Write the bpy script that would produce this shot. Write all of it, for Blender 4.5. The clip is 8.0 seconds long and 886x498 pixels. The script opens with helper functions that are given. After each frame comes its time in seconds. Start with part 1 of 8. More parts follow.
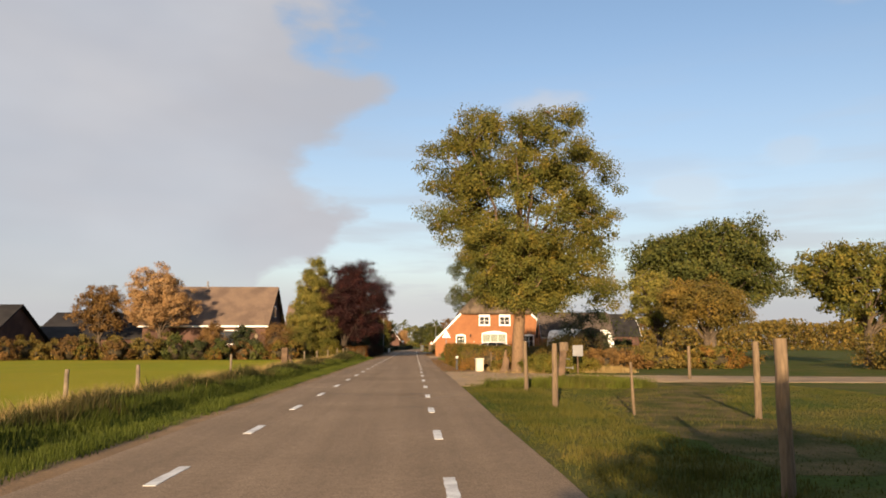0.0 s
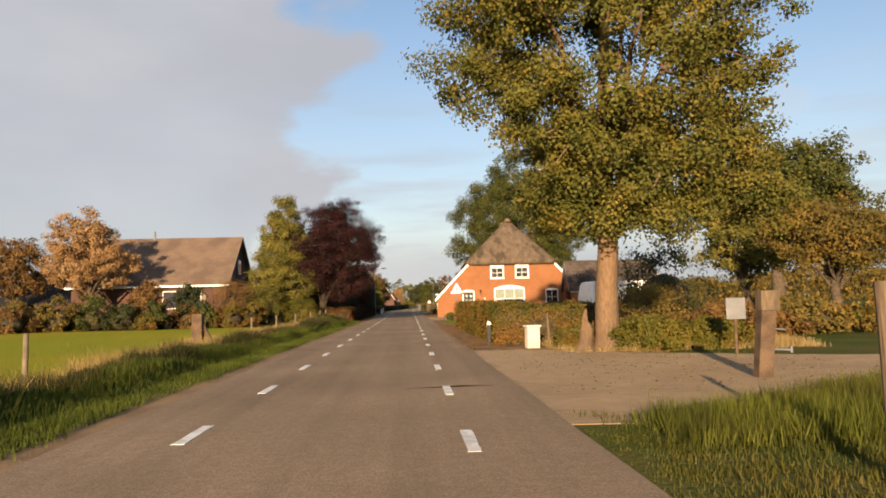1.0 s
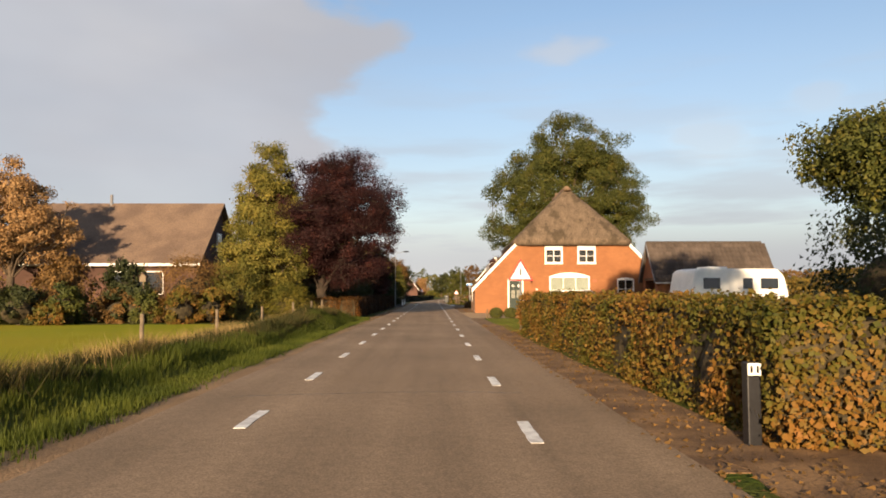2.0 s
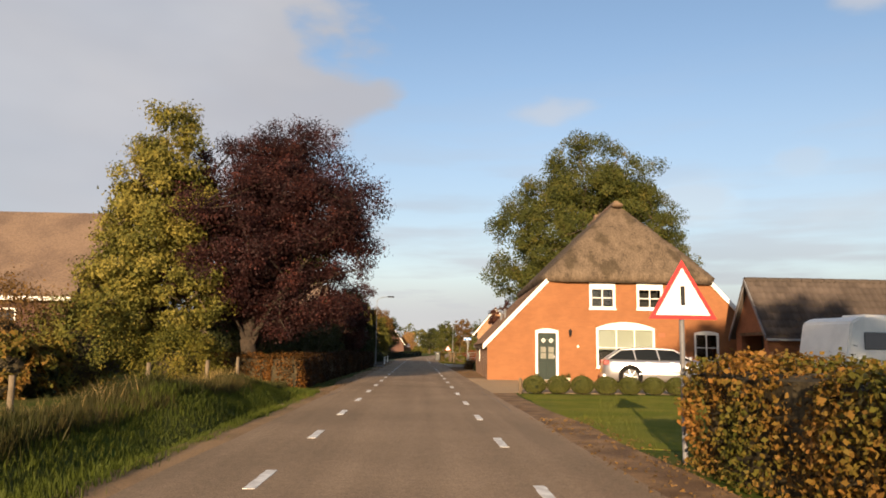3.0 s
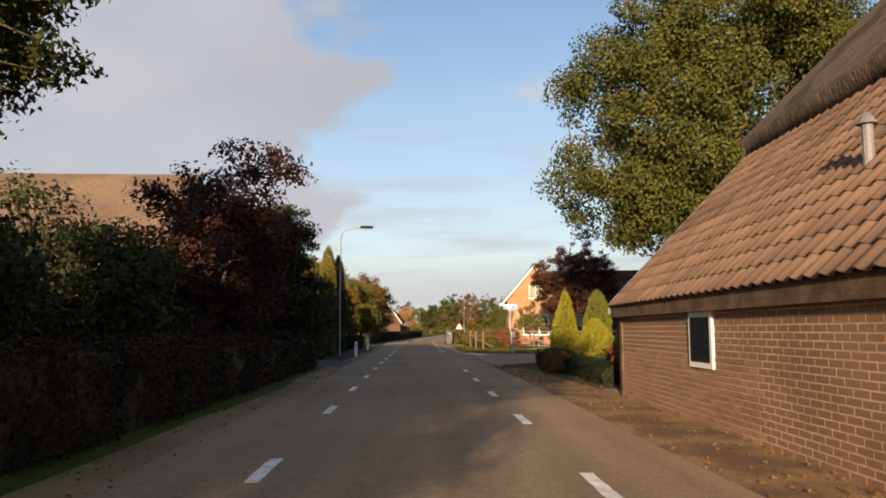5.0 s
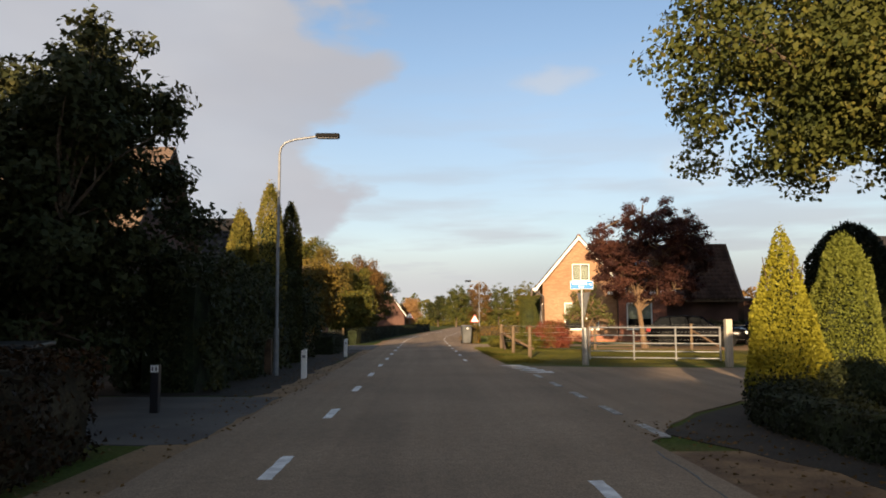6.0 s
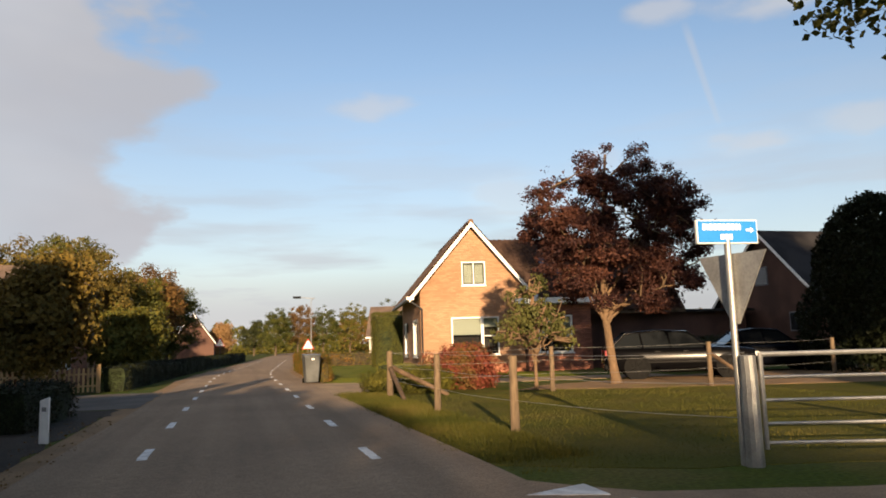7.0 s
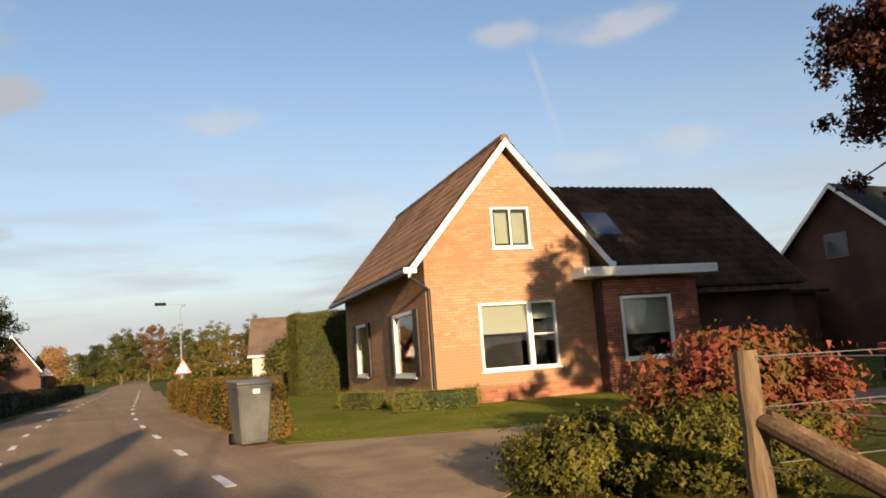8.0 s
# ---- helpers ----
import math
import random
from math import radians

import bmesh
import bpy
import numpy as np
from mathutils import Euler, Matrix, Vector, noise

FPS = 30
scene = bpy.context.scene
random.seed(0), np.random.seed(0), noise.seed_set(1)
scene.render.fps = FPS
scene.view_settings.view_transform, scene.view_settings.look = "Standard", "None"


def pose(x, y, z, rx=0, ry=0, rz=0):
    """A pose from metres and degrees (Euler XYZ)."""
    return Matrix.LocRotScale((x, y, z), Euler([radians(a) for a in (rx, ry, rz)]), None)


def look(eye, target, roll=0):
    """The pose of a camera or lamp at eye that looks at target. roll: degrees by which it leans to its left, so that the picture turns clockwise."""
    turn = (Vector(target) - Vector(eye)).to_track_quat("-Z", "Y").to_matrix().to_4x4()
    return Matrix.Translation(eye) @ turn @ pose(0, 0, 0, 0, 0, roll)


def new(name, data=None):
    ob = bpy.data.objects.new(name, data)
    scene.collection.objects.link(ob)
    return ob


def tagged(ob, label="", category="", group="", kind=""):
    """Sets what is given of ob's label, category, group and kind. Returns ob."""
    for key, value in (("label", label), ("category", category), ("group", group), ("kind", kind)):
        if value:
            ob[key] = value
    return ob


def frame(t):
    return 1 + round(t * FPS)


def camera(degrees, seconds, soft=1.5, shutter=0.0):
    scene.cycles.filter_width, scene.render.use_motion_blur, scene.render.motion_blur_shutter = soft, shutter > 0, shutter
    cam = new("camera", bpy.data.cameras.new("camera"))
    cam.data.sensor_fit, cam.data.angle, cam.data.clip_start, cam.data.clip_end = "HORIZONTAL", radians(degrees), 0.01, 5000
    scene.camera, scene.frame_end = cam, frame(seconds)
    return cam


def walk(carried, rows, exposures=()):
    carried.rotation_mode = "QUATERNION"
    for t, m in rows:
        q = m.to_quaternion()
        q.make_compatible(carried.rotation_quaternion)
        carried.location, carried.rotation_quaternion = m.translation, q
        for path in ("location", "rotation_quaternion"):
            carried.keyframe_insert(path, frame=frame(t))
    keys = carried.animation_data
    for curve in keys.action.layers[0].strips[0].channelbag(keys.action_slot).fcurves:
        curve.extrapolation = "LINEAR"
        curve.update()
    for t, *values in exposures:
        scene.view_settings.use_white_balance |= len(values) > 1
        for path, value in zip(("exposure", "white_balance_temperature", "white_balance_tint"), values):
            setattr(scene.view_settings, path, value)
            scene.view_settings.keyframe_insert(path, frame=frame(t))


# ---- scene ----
cam = camera(62.0, 8.0, soft=1.8)
PATH = [
    (0.0, (0.961, -1.808, 1.203), (1.728, 18.012, 3.770), -0.03),
    (0.1, (0.947, -0.456, 1.203), (1.622, 19.383, 3.641), -0.15),
    (0.2, (0.935, 0.881, 1.203), (1.594, 20.769, 3.213), -0.27),
    (0.3, (0.921, 2.226, 1.203), (1.551, 22.137, 2.973), -0.38),
    (0.4, (0.907, 3.600, 1.203), (1.477, 23.550, 2.484), -0.5),
    (0.5, (0.890, 5.025, 1.203), (1.432, 24.997, 2.116), -0.62),
    (0.6, (0.871, 6.530, 1.203), (1.399, 26.512, 1.866), -0.76),
    (0.7, (0.850, 8.101, 1.203), (1.468, 28.079, 1.915), -0.9),
    (0.8, (0.827, 9.694, 1.203), (1.524, 29.668, 1.949), -1.04),
    (0.9, (0.803, 11.267, 1.203), (1.609, 31.208, 2.497), -1.18),
    (1.0, (0.777, 12.776, 1.203), (1.715, 32.700, 2.661), -1.32),
    (1.1, (0.749, 14.193, 1.203), (1.828, 34.104, 2.744), -1.17),
    (1.2, (0.720, 15.546, 1.203), (1.821, 35.457, 2.728), -1.02),
    (1.3, (0.688, 16.879, 1.203), (1.585, 36.812, 2.558), -0.87),
    (1.4, (0.656, 18.235, 1.203), (1.314, 38.191, 2.364), -0.72),
    (1.5, (0.623, 19.660, 1.203), (1.148, 39.622, 2.317), -0.57),
    (1.6, (0.587, 21.168, 1.203), (0.948, 41.136, 2.272), -0.47),
    (1.7, (0.548, 22.730, 1.203), (0.874, 42.700, 2.252), -0.38),
    (1.8, (0.510, 24.323, 1.203), (0.772, 44.293, 2.269), -0.28),
    (1.9, (0.473, 25.924, 1.203), (0.751, 45.892, 2.299), -0.19),
    (2.0, (0.443, 27.509, 1.203), (0.727, 47.469, 2.426), -0.09),
    (2.1, (0.419, 29.083, 1.203), (0.743, 49.029, 2.634), 0.07),
    (2.2, (0.397, 30.648, 1.203), (0.743, 50.575, 2.880), 0.23),
    (3.3, (0.128, 46.557, 1.232), (0.191, 48.536, 1.510), 1.0),
    (3.4, (0.131, 48.028, 1.222), (0.716, 67.828, 3.981), 0.75),
    (3.5, (0.133, 49.514, 1.211), (0.189, 51.495, 1.484), 0.5),
    (3.6, (0.124, 51.044, 1.201), (0.562, 70.860, 3.871), 0.42),
    (3.7, (0.106, 52.612, 1.190), (0.645, 72.428, 3.842), 0.34),
    (3.8, (0.084, 54.197, 1.180), (0.660, 74.017, 3.798), 0.26),
    (3.9, (0.064, 55.778, 1.174), (0.724, 75.593, 3.803), 0.18),
    (4, (0.050, 57.332, 1.173), (0.106, 59.316, 1.417), 0.1),
    (4.1, (0.043, 58.856, 1.178), (0.672, 78.706, 3.544), -0.05),
    (4.2, (0.038, 60.375, 1.185), (0.094, 62.362, 1.406), -0.2),
    (5.3, (-0.064, 77.213, 1.129), (0.007, 79.200, 1.347), 0.1),
    (5.4, (-0.049, 78.702, 1.138), (0.643, 98.569, 3.335), -0.2),
    (5.5, (-0.034, 80.196, 1.150), (0.026, 82.184, 1.364), -0.5),
    (5.6, (-0.026, 81.725, 1.170), (0.531, 101.606, 3.270), -0.44),
    (5.7, (-0.023, 83.282, 1.198), (0.533, 103.166, 3.275), -0.38),
    (5.8, (-0.023, 84.850, 1.224), (0.446, 104.738, 3.283), -0.32),
    (5.9, (-0.027, 86.412, 1.239), (0.522, 106.301, 3.271), -0.26),
    (6, (-0.032, 87.949, 1.232), (0.019, 89.938, 1.429), -0.2),
    (6.1, (-0.039, 89.471, 1.194), (0.513, 109.360, 3.216), -0.6),
    (6.2, (-0.049, 90.962, 1.159), (0.011, 92.950, 1.362), -1.0),
    (6.3, (-0.062, 92.358, 1.158), (0.640, 112.246, 3.146), -1.03),
    (6.4, (-0.077, 93.705, 1.176), (0.652, 113.598, 3.115), -1.07),
    (6.5, (-0.094, 95.123, 1.194), (0.011, 97.111, 1.384), -1.1),
    (6.6, (-0.111, 96.689, 1.204), (2.070, 116.451, 3.370), -1.47),
    (6.7, (-0.130, 98.325, 1.213), (3.116, 117.923, 3.534), -1.83),
    (6.8, (-0.151, 99.913, 1.222), (0.291, 101.848, 1.473), -2.2),
    (6.9, (-0.178, 101.407, 1.236), (4.742, 120.618, 3.829), -1.95),
    (7, (-0.204, 102.869, 1.243), (0.332, 104.779, 1.500), -1.7),
    (7.1, (-0.221, 104.324, 1.229), (5.707, 123.235, 3.917), -1.7),
    (7.2, (-0.235, 105.754, 1.213), (0.404, 107.628, 1.492), -1.7),
    (7.3, (-0.248, 107.118, 1.213), (6.368, 125.773, 4.083), -1.83),
    (7.4, (-0.258, 108.452, 1.221), (6.439, 127.081, 4.073), -1.97),
    (7.5, (-0.263, 109.851, 1.229), (0.431, 111.704, 1.516), -2.1),
    (7.6, (-0.261, 111.372, 1.237), (6.999, 129.782, 4.133), -2.6),
    (7.7, (-0.254, 112.959, 1.246), (7.581, 131.125, 4.180), -3.1),
    (7.8, (-0.243, 114.536, 1.248), (0.590, 116.331, 1.534), -3.6),
    (7.9, (-0.228, 116.076, 1.240), (8.647, 133.757, 4.174), -3.9),
    (8, (-0.212, 117.612, 1.228), (0.686, 119.377, 1.510), -4.2),
]
walk(cam, [(t, look(eye, target, roll)) for t, eye, target, roll in PATH],
     exposures=((0.0, 1.15), (8.0, 1.15)))

# ---- light: low autumn sun behind the camera, from its left ----
SUN_AZ, SUN_EL = radians(12.0), radians(10.8)
sun_way = Vector((math.sin(SUN_AZ) * math.cos(SUN_EL), math.cos(SUN_AZ) * math.cos(SUN_EL), -math.sin(SUN_EL)))
sun_data = bpy.data.lights.new("sun", "SUN")
sun_data.energy, sun_data.angle, sun_data.color = 5.0, radians(0.6), (1.0, 0.722, 0.445)
sun_lamp = new("sun", sun_data)
sun_lamp.matrix_world = look((0, 0, 60), Vector((0, 0, 60)) + sun_way)


def build_world():
    w = bpy.data.worlds.new("sky")
    scene.world = w
    w.use_nodes = True
    nt = w.node_tree
    nt.nodes.clear()
    N, L = nt.nodes.new, nt.links.new
    out, bg = N("ShaderNodeOutputWorld"), N("ShaderNodeBackground")
    sky = N("ShaderNodeTexSky")
    sky.sky_type, sky.sun_disc = "NISHITA", False
    sky.sun_elevation, sky.sun_rotation = SUN_EL, math.pi + SUN_AZ
    sky.air_density, sky.dust_density, sky.ozone_density = 1.0, 0.6, 1.5
    gain = N("ShaderNodeVectorMath"); gain.operation = "MULTIPLY"
    gain.inputs[1].default_value = SKY_GAIN
    L(sky.outputs[0], gain.inputs[0])
    co = N("ShaderNodeTexCoord")
    sep = N("ShaderNodeSeparateXYZ"); L(co.outputs["Generated"], sep.inputs[0])

    def m(op, a, b=None, c=None):
        n = N("ShaderNodeMath"); n.operation = op
        for i, v in enumerate((a, b, c)):
            if v is None:
                continue
            if isinstance(v, (int, float)):
                n.inputs[i].default_value = v
            else:
                L(v, n.inputs[i])
        return n.outputs[0]

    def smooth(v, lo, hi):
        n = N("ShaderNodeMapRange"); n.interpolation_type = "SMOOTHSTEP"
        L(v, n.inputs[0]); n.inputs[1].default_value, n.inputs[2].default_value = lo, hi
        return n.outputs[0]

    az = m("ARCTAN2", sep.outputs[0], sep.outputs[1])
    el = m("ARCSINE", sep.outputs[2])
    flat = N("ShaderNodeCombineXYZ")
    L(m("MULTIPLY", az, 1.0), flat.inputs[0]); L(m("MULTIPLY", el, 2.2), flat.inputs[1])

    def cloud_noise(scale, detail, shift):
        n = N("ShaderNodeTexNoise"); n.inputs["Scale"].default_value = scale; n.inputs["Detail"].default_value = detail
        mp = N("ShaderNodeMapping"); mp.inputs["Location"].default_value = (shift, shift * 0.7, shift * 1.3)
        L(flat.outputs[0], mp.inputs[0]); L(mp.outputs[0], n.inputs[0])
        return n.outputs[0]

    # the broad grey bank to the west of the road, with a torn edge
    rag = m("MULTIPLY", m("SUBTRACT", cloud_noise(5.0, 7.0, 3.1), 0.5), 0.34)
    edge = m("ADD", m("ADD", az, rag), m("MULTIPLY", m("ABSOLUTE", m("SUBTRACT", el, 0.30)), 0.22))
    bank = m("MULTIPLY", m("SUBTRACT", 1.0, smooth(edge, -0.12, -0.055)), m("SUBTRACT", 1.0, smooth(el, 0.9, 1.3)))
    bank = m("MULTIPLY", bank, m("ADD", 0.70, m("MULTIPLY", cloud_noise(2.4, 4.0, 8.3), 0.45)))
    # low haze and thin streaks
    streak_n = N("ShaderNodeTexNoise"); streak_n.inputs["Scale"].default_value = 2.2; streak_n.inputs["Detail"].default_value = 5.0
    mp = N("ShaderNodeMapping"); mp.inputs["Scale"].default_value = (1.5, 5.0, 1.0)
    L(flat.outputs[0], mp.inputs[0]); L(mp.outputs[0], streak_n.inputs[0])
    haze = m("MULTIPLY", m("SUBTRACT", 1.0, smooth(el, 0.0, 0.44)), m("ADD", 0.55, m("MULTIPLY", smooth(streak_n.outputs[0], 0.42, 0.62), 0.4)))
    haze = m("MAXIMUM", haze, m("MULTIPLY", m("SUBTRACT", 1.0, smooth(el, 0.04, 0.17)), 0.92))
    # small flat puffs, each at its own place in the sky: (azimuth, elevation, half width, half height, weight), in degrees
    ragged = m("MULTIPLY", m("SUBTRACT", cloud_noise(11.0, 7.0, 12.4), 0.5), 4.6)
    puff = 0.0
    for pa, pe, pw, ph, pk in ((20.8, 11.5, 3.0, 1.7, 0.75), (27.8, 13.5, 2.0, 1.0, 0.6), (10.3, 18.4, 3.4, 1.0, 0.8), (39.3, 13.7, 3.6, 0.9, 0.9), (33.6, 23.6, 2.4, 1.0, 0.8), (41.0, 23.4, 4.6, 1.2, 0.9), (46.0, 14.4, 2.8, 1.2, 0.8), (22.5, 12.6, 2.6, 1.0, 0.4), (52.0, 27.0, 5.0, 1.4, 0.6), (33.0, 10.0, 5.0, 1.2, 0.35)):
        dx = m("DIVIDE", m("SUBTRACT", az, radians(pa)), radians(pw))
        dy = m("DIVIDE", m("SUBTRACT", el, radians(pe)), radians(ph))
        r2 = m("ADD", m("ADD", m("MULTIPLY", dx, dx), m("MULTIPLY", dy, dy)), ragged)
        puff = m("MAXIMUM", puff, m("MULTIPLY", m("SUBTRACT", 1.0, smooth(r2, -0.3, 2.0)), pk * 0.85))
    # a short old vapour trail
    tx = m("SUBTRACT", m("ADD", az, m("MULTIPLY", el, 0.26)), radians(41.0))
    trail = m("MULTIPLY", m("SUBTRACT", 1.0, smooth(m("ABSOLUTE", tx), 0.001, 0.009)), m("MULTIPLY", smooth(el, 0.255, 0.275), m("SUBTRACT", 1.0, smooth(el, 0.37, 0.41))))
    puff = m("MAXIMUM", puff, m("MULTIPLY", trail, 0.45))
    bars = []
    # two thin grey bars low over the road
    for pa, pe, pw, ph in ((6.0, 8.5, 2.2, 0.6), (11.4, 7.9, 4.2, 0.5)):
        dx = m("DIVIDE", m("SUBTRACT", az, radians(pa)), radians(pw))
        dy = m("DIVIDE", m("SUBTRACT", el, radians(pe)), radians(ph))
        r2 = m("ADD", m("ADD", m("MULTIPLY", dx, dx), m("MULTIPLY", dy, dy)), ragged)
        bars.append(m("SUBTRACT", 1.0, smooth(r2, -0.3, 2.0)))
    cover = m("MINIMUM", m("MAXIMUM", m("MAXIMUM", bank, haze), m("MULTIPLY", puff, 0.8)), 1.0)
    shade = N("ShaderNodeMix"); shade.data_type = "RGBA"
    shade.inputs["A"].default_value, shade.inputs["B"].default_value = CLOUD_DARK, CLOUD_LIGHT
    L(smooth(cloud_noise(1.6, 4.0, 5.5), 0.35, 0.66), shade.inputs["Factor"])
    mix = N("ShaderNodeMix"); mix.data_type = "RGBA"
    low = N("ShaderNodeMix"); low.data_type = "RGBA"; low.inputs["B"].default_value = CLOUD_BAR
    L(m("MULTIPLY", m("MAXIMUM", *bars), 0.6), low.inputs["Factor"]); L(shade.outputs["Result"], low.inputs["A"])
    lit = N("ShaderNodeMix"); lit.data_type = "RGBA"; lit.inputs["B"].default_value = CLOUD_PUFF
    L(puff, lit.inputs["Factor"]); L(low.outputs["Result"], lit.inputs["A"])
    L(cover, mix.inputs["Factor"]); L(gain.outputs[0], mix.inputs["A"]); L(lit.outputs["Result"], mix.inputs["B"])
    L(mix.outputs["Result"], bg.inputs[0]); bg.inputs[1].default_value = SKY_STRENGTH
    L(bg.outputs[0], out.inputs[0])


SKY_STRENGTH = 0.05
SKY_GAIN = (1.80, 1.70, 1.74)
CLOUD_DARK, CLOUD_LIGHT = (4.5, 4.55, 4.95, 1), (5.5, 5.5, 5.8, 1)
CLOUD_PUFF, CLOUD_BAR = (6.6, 6.2, 5.9, 1), (4.4, 4.35, 4.5, 1)
build_world()

# ---- tools ----
from mathutils.geometry import tessellate_polygon


def material(name, color, rough=0.8, vary=0.25, scale=1.5, fine=30.0, bump=0.3, metal=0.0, other=None, island=False, each=False, spec=0.3, dist=0.01, stretch=None):
    """Two scales of noise over a base colour, toward a second colour in patches, with fine relief."""
    mt = bpy.data.materials.new(name)
    mt.use_nodes = True
    nt = mt.node_tree
    N, L = nt.nodes.new, nt.links.new
    b = nt.nodes["Principled BSDF"]
    co = N("ShaderNodeTexCoord")
    n1, n2 = N("ShaderNodeTexNoise"), N("ShaderNodeTexNoise")
    for n, s, d in ((n1, scale, 5.0), (n2, fine, 3.0)):
        n.inputs["Scale"].default_value, n.inputs["Detail"].default_value = s, d
        if stretch:
            mp = N("ShaderNodeMapping"); mp.inputs["Scale"].default_value = stretch
            L(co.outputs["Object"], mp.inputs[0]); L(mp.outputs[0], n.inputs["Vector"])
        else:
            L(co.outputs["Object"], n.inputs["Vector"])
    c2 = other or tuple(c * (1 - vary) for c in color)
    c1 = color if other else tuple(min(1, c * (1 + vary)) for c in color)
    r = N("ShaderNodeMapRange"); r.interpolation_type = "SMOOTHSTEP"
    r.inputs[1].default_value, r.inputs[2].default_value = 0.36, 0.64
    L(n1.outputs[0], r.inputs[0])
    mx = N("ShaderNodeMix"); mx.data_type = "RGBA"
    mx.inputs["A"].default_value, mx.inputs["B"].default_value = (*c1, 1), (*c2, 1)
    L(r.outputs[0], mx.inputs["Factor"])
    g = N("ShaderNodeMapRange"); g.inputs[1].default_value, g.inputs[2].default_value = 0.3, 0.7
    g.inputs[3].default_value, g.inputs[4].default_value = 1 - vary, 1 + vary
    if island:
        geo = N("ShaderNodeNewGeometry"); L(geo.outputs["Random Per Island"], g.inputs[0])
        g.inputs[1].default_value, g.inputs[2].default_value = 0.0, 1.0
    elif each:
        oi = N("ShaderNodeObjectInfo"); L(oi.outputs["Random"], g.inputs[0])
        g.inputs[1].default_value, g.inputs[2].default_value = 0.0, 1.0
    else:
        L(n2.outputs[0], g.inputs[0])
    mul = N("ShaderNodeVectorMath"); mul.operation = "SCALE"
    L(mx.outputs["Result"], mul.inputs[0]); L(g.outputs[0], mul.inputs["Scale"])
    L(mul.outputs[0], b.inputs["Base Color"])
    b.inputs["Roughness"].default_value, b.inputs["Metallic"].default_value = rough, metal
    b.inputs["Specular IOR Level"].default_value = spec
    if bump:
        bp = N("ShaderNodeBump"); bp.inputs["Strength"].default_value, bp.inputs["Distance"].default_value = bump, dist
        L(n2.outputs[0], bp.inputs["Height"]); L(bp.outputs[0], b.inputs["Normal"])
    return mt


def leaf_material(name, colors, through_light=0.3, patch=0.5):
    """Leaves: a colour for each leaf and each cluster, some light through the blade."""
    mt = bpy.data.materials.new(name)
    mt.use_nodes = True
    nt = mt.node_tree
    nt.nodes.clear()
    N, L = nt.nodes.new, nt.links.new
    out, geo, co = N("ShaderNodeOutputMaterial"), N("ShaderNodeNewGeometry"), N("ShaderNodeTexCoord")
    noise_n = N("ShaderNodeTexNoise"); noise_n.inputs["Scale"].default_value = patch; noise_n.inputs["Detail"].default_value = 3.0
    L(co.outputs["Object"], noise_n.inputs["Vector"])
    a = N("ShaderNodeMath"); a.operation = "MULTIPLY_ADD"; a.inputs[1].default_value = 0.38
    L(geo.outputs["Random Per Island"], a.inputs[0])
    s = N("ShaderNodeMath"); s.operation = "MULTIPLY_ADD"; s.inputs[1].default_value, s.inputs[2].default_value = 1.7, -0.54
    L(noise_n.outputs[0], s.inputs[0]); L(s.outputs[0], a.inputs[2])
    ramp = N("ShaderNodeValToRGB")
    el = ramp.color_ramp.elements
    for i, c in enumerate(colors):
        e = el[i] if i < 2 else el.new(0.5)
        e.color = (*c, 1)
    for i, c in enumerate(colors):
        el[i].position = i / (len(colors) - 1) if i < len(el) else 1
    for i, c in enumerate(colors):
        el[i].color = (*c, 1)
    L(a.outputs[0], ramp.inputs[0])
    d, tr, mix = N("ShaderNodeBsdfPrincipled"), N("ShaderNodeBsdfTranslucent"), N("ShaderNodeMixShader")
    d.inputs["Roughness"].default_value, d.inputs["Specular IOR Level"].default_value = 0.6, 0.13
    L(ramp.outputs[0], d.inputs["Base Color"]); L(ramp.outputs[0], tr.inputs[0])
    mix.inputs[0].default_value = through_light
    L(d.outputs[0], mix.inputs[1]); L(tr.outputs[0], mix.inputs[2]); L(mix.outputs[0], out.inputs[0])
    return mt


def paint(name, c, metal=0.5, rough=0.28):
    mt = bpy.data.materials.new(name)
    mt.use_nodes = True
    b = mt.node_tree.nodes["Principled BSDF"]
    b.inputs["Base Color"].default_value = (*c, 1)
    b.inputs["Metallic"].default_value, b.inputs["Roughness"].default_value = metal, rough
    b.inputs["Specular IOR Level"].default_value = 0.5 if metal > 0.3 else 0.1
    b.inputs["Coat Weight"].default_value, b.inputs["Coat Roughness"].default_value = (0.6 if metal > 0.3 else 0.01), 0.05
    return mt


def glass_material(name, tint=(0.02, 0.025, 0.03), rough=0.03):
    mt = bpy.data.materials.new(name)
    mt.use_nodes = True
    b = mt.node_tree.nodes["Principled BSDF"]
    b.inputs["Base Color"].default_value = (*tint, 1)
    b.inputs["Roughness"].default_value = rough
    b.inputs["Specular IOR Level"].default_value = 0.8
    return mt


def thing(name, label, category, at=(0, 0, 0), turn=0.0, group="", kind=""):
    ob = new(name)
    ob.empty_display_size = 0.2
    ob.matrix_world = pose(*at, 0, 0, turn)
    return tagged(ob, label, category, group, kind)


def part(name, bm, mt, parent=None, label="", smooth=False):
    me = bpy.data.meshes.new(name)
    bmesh.ops.recalc_face_normals(bm, faces=bm.faces)
    bm.to_mesh(me)
    bm.free()
    me.materials.append(mt)
    if smooth:
        me.polygons.foreach_set("use_smooth", [True] * len(me.polygons))
    ob = new(name, me)
    ob.parent = parent
    return tagged(ob, label)


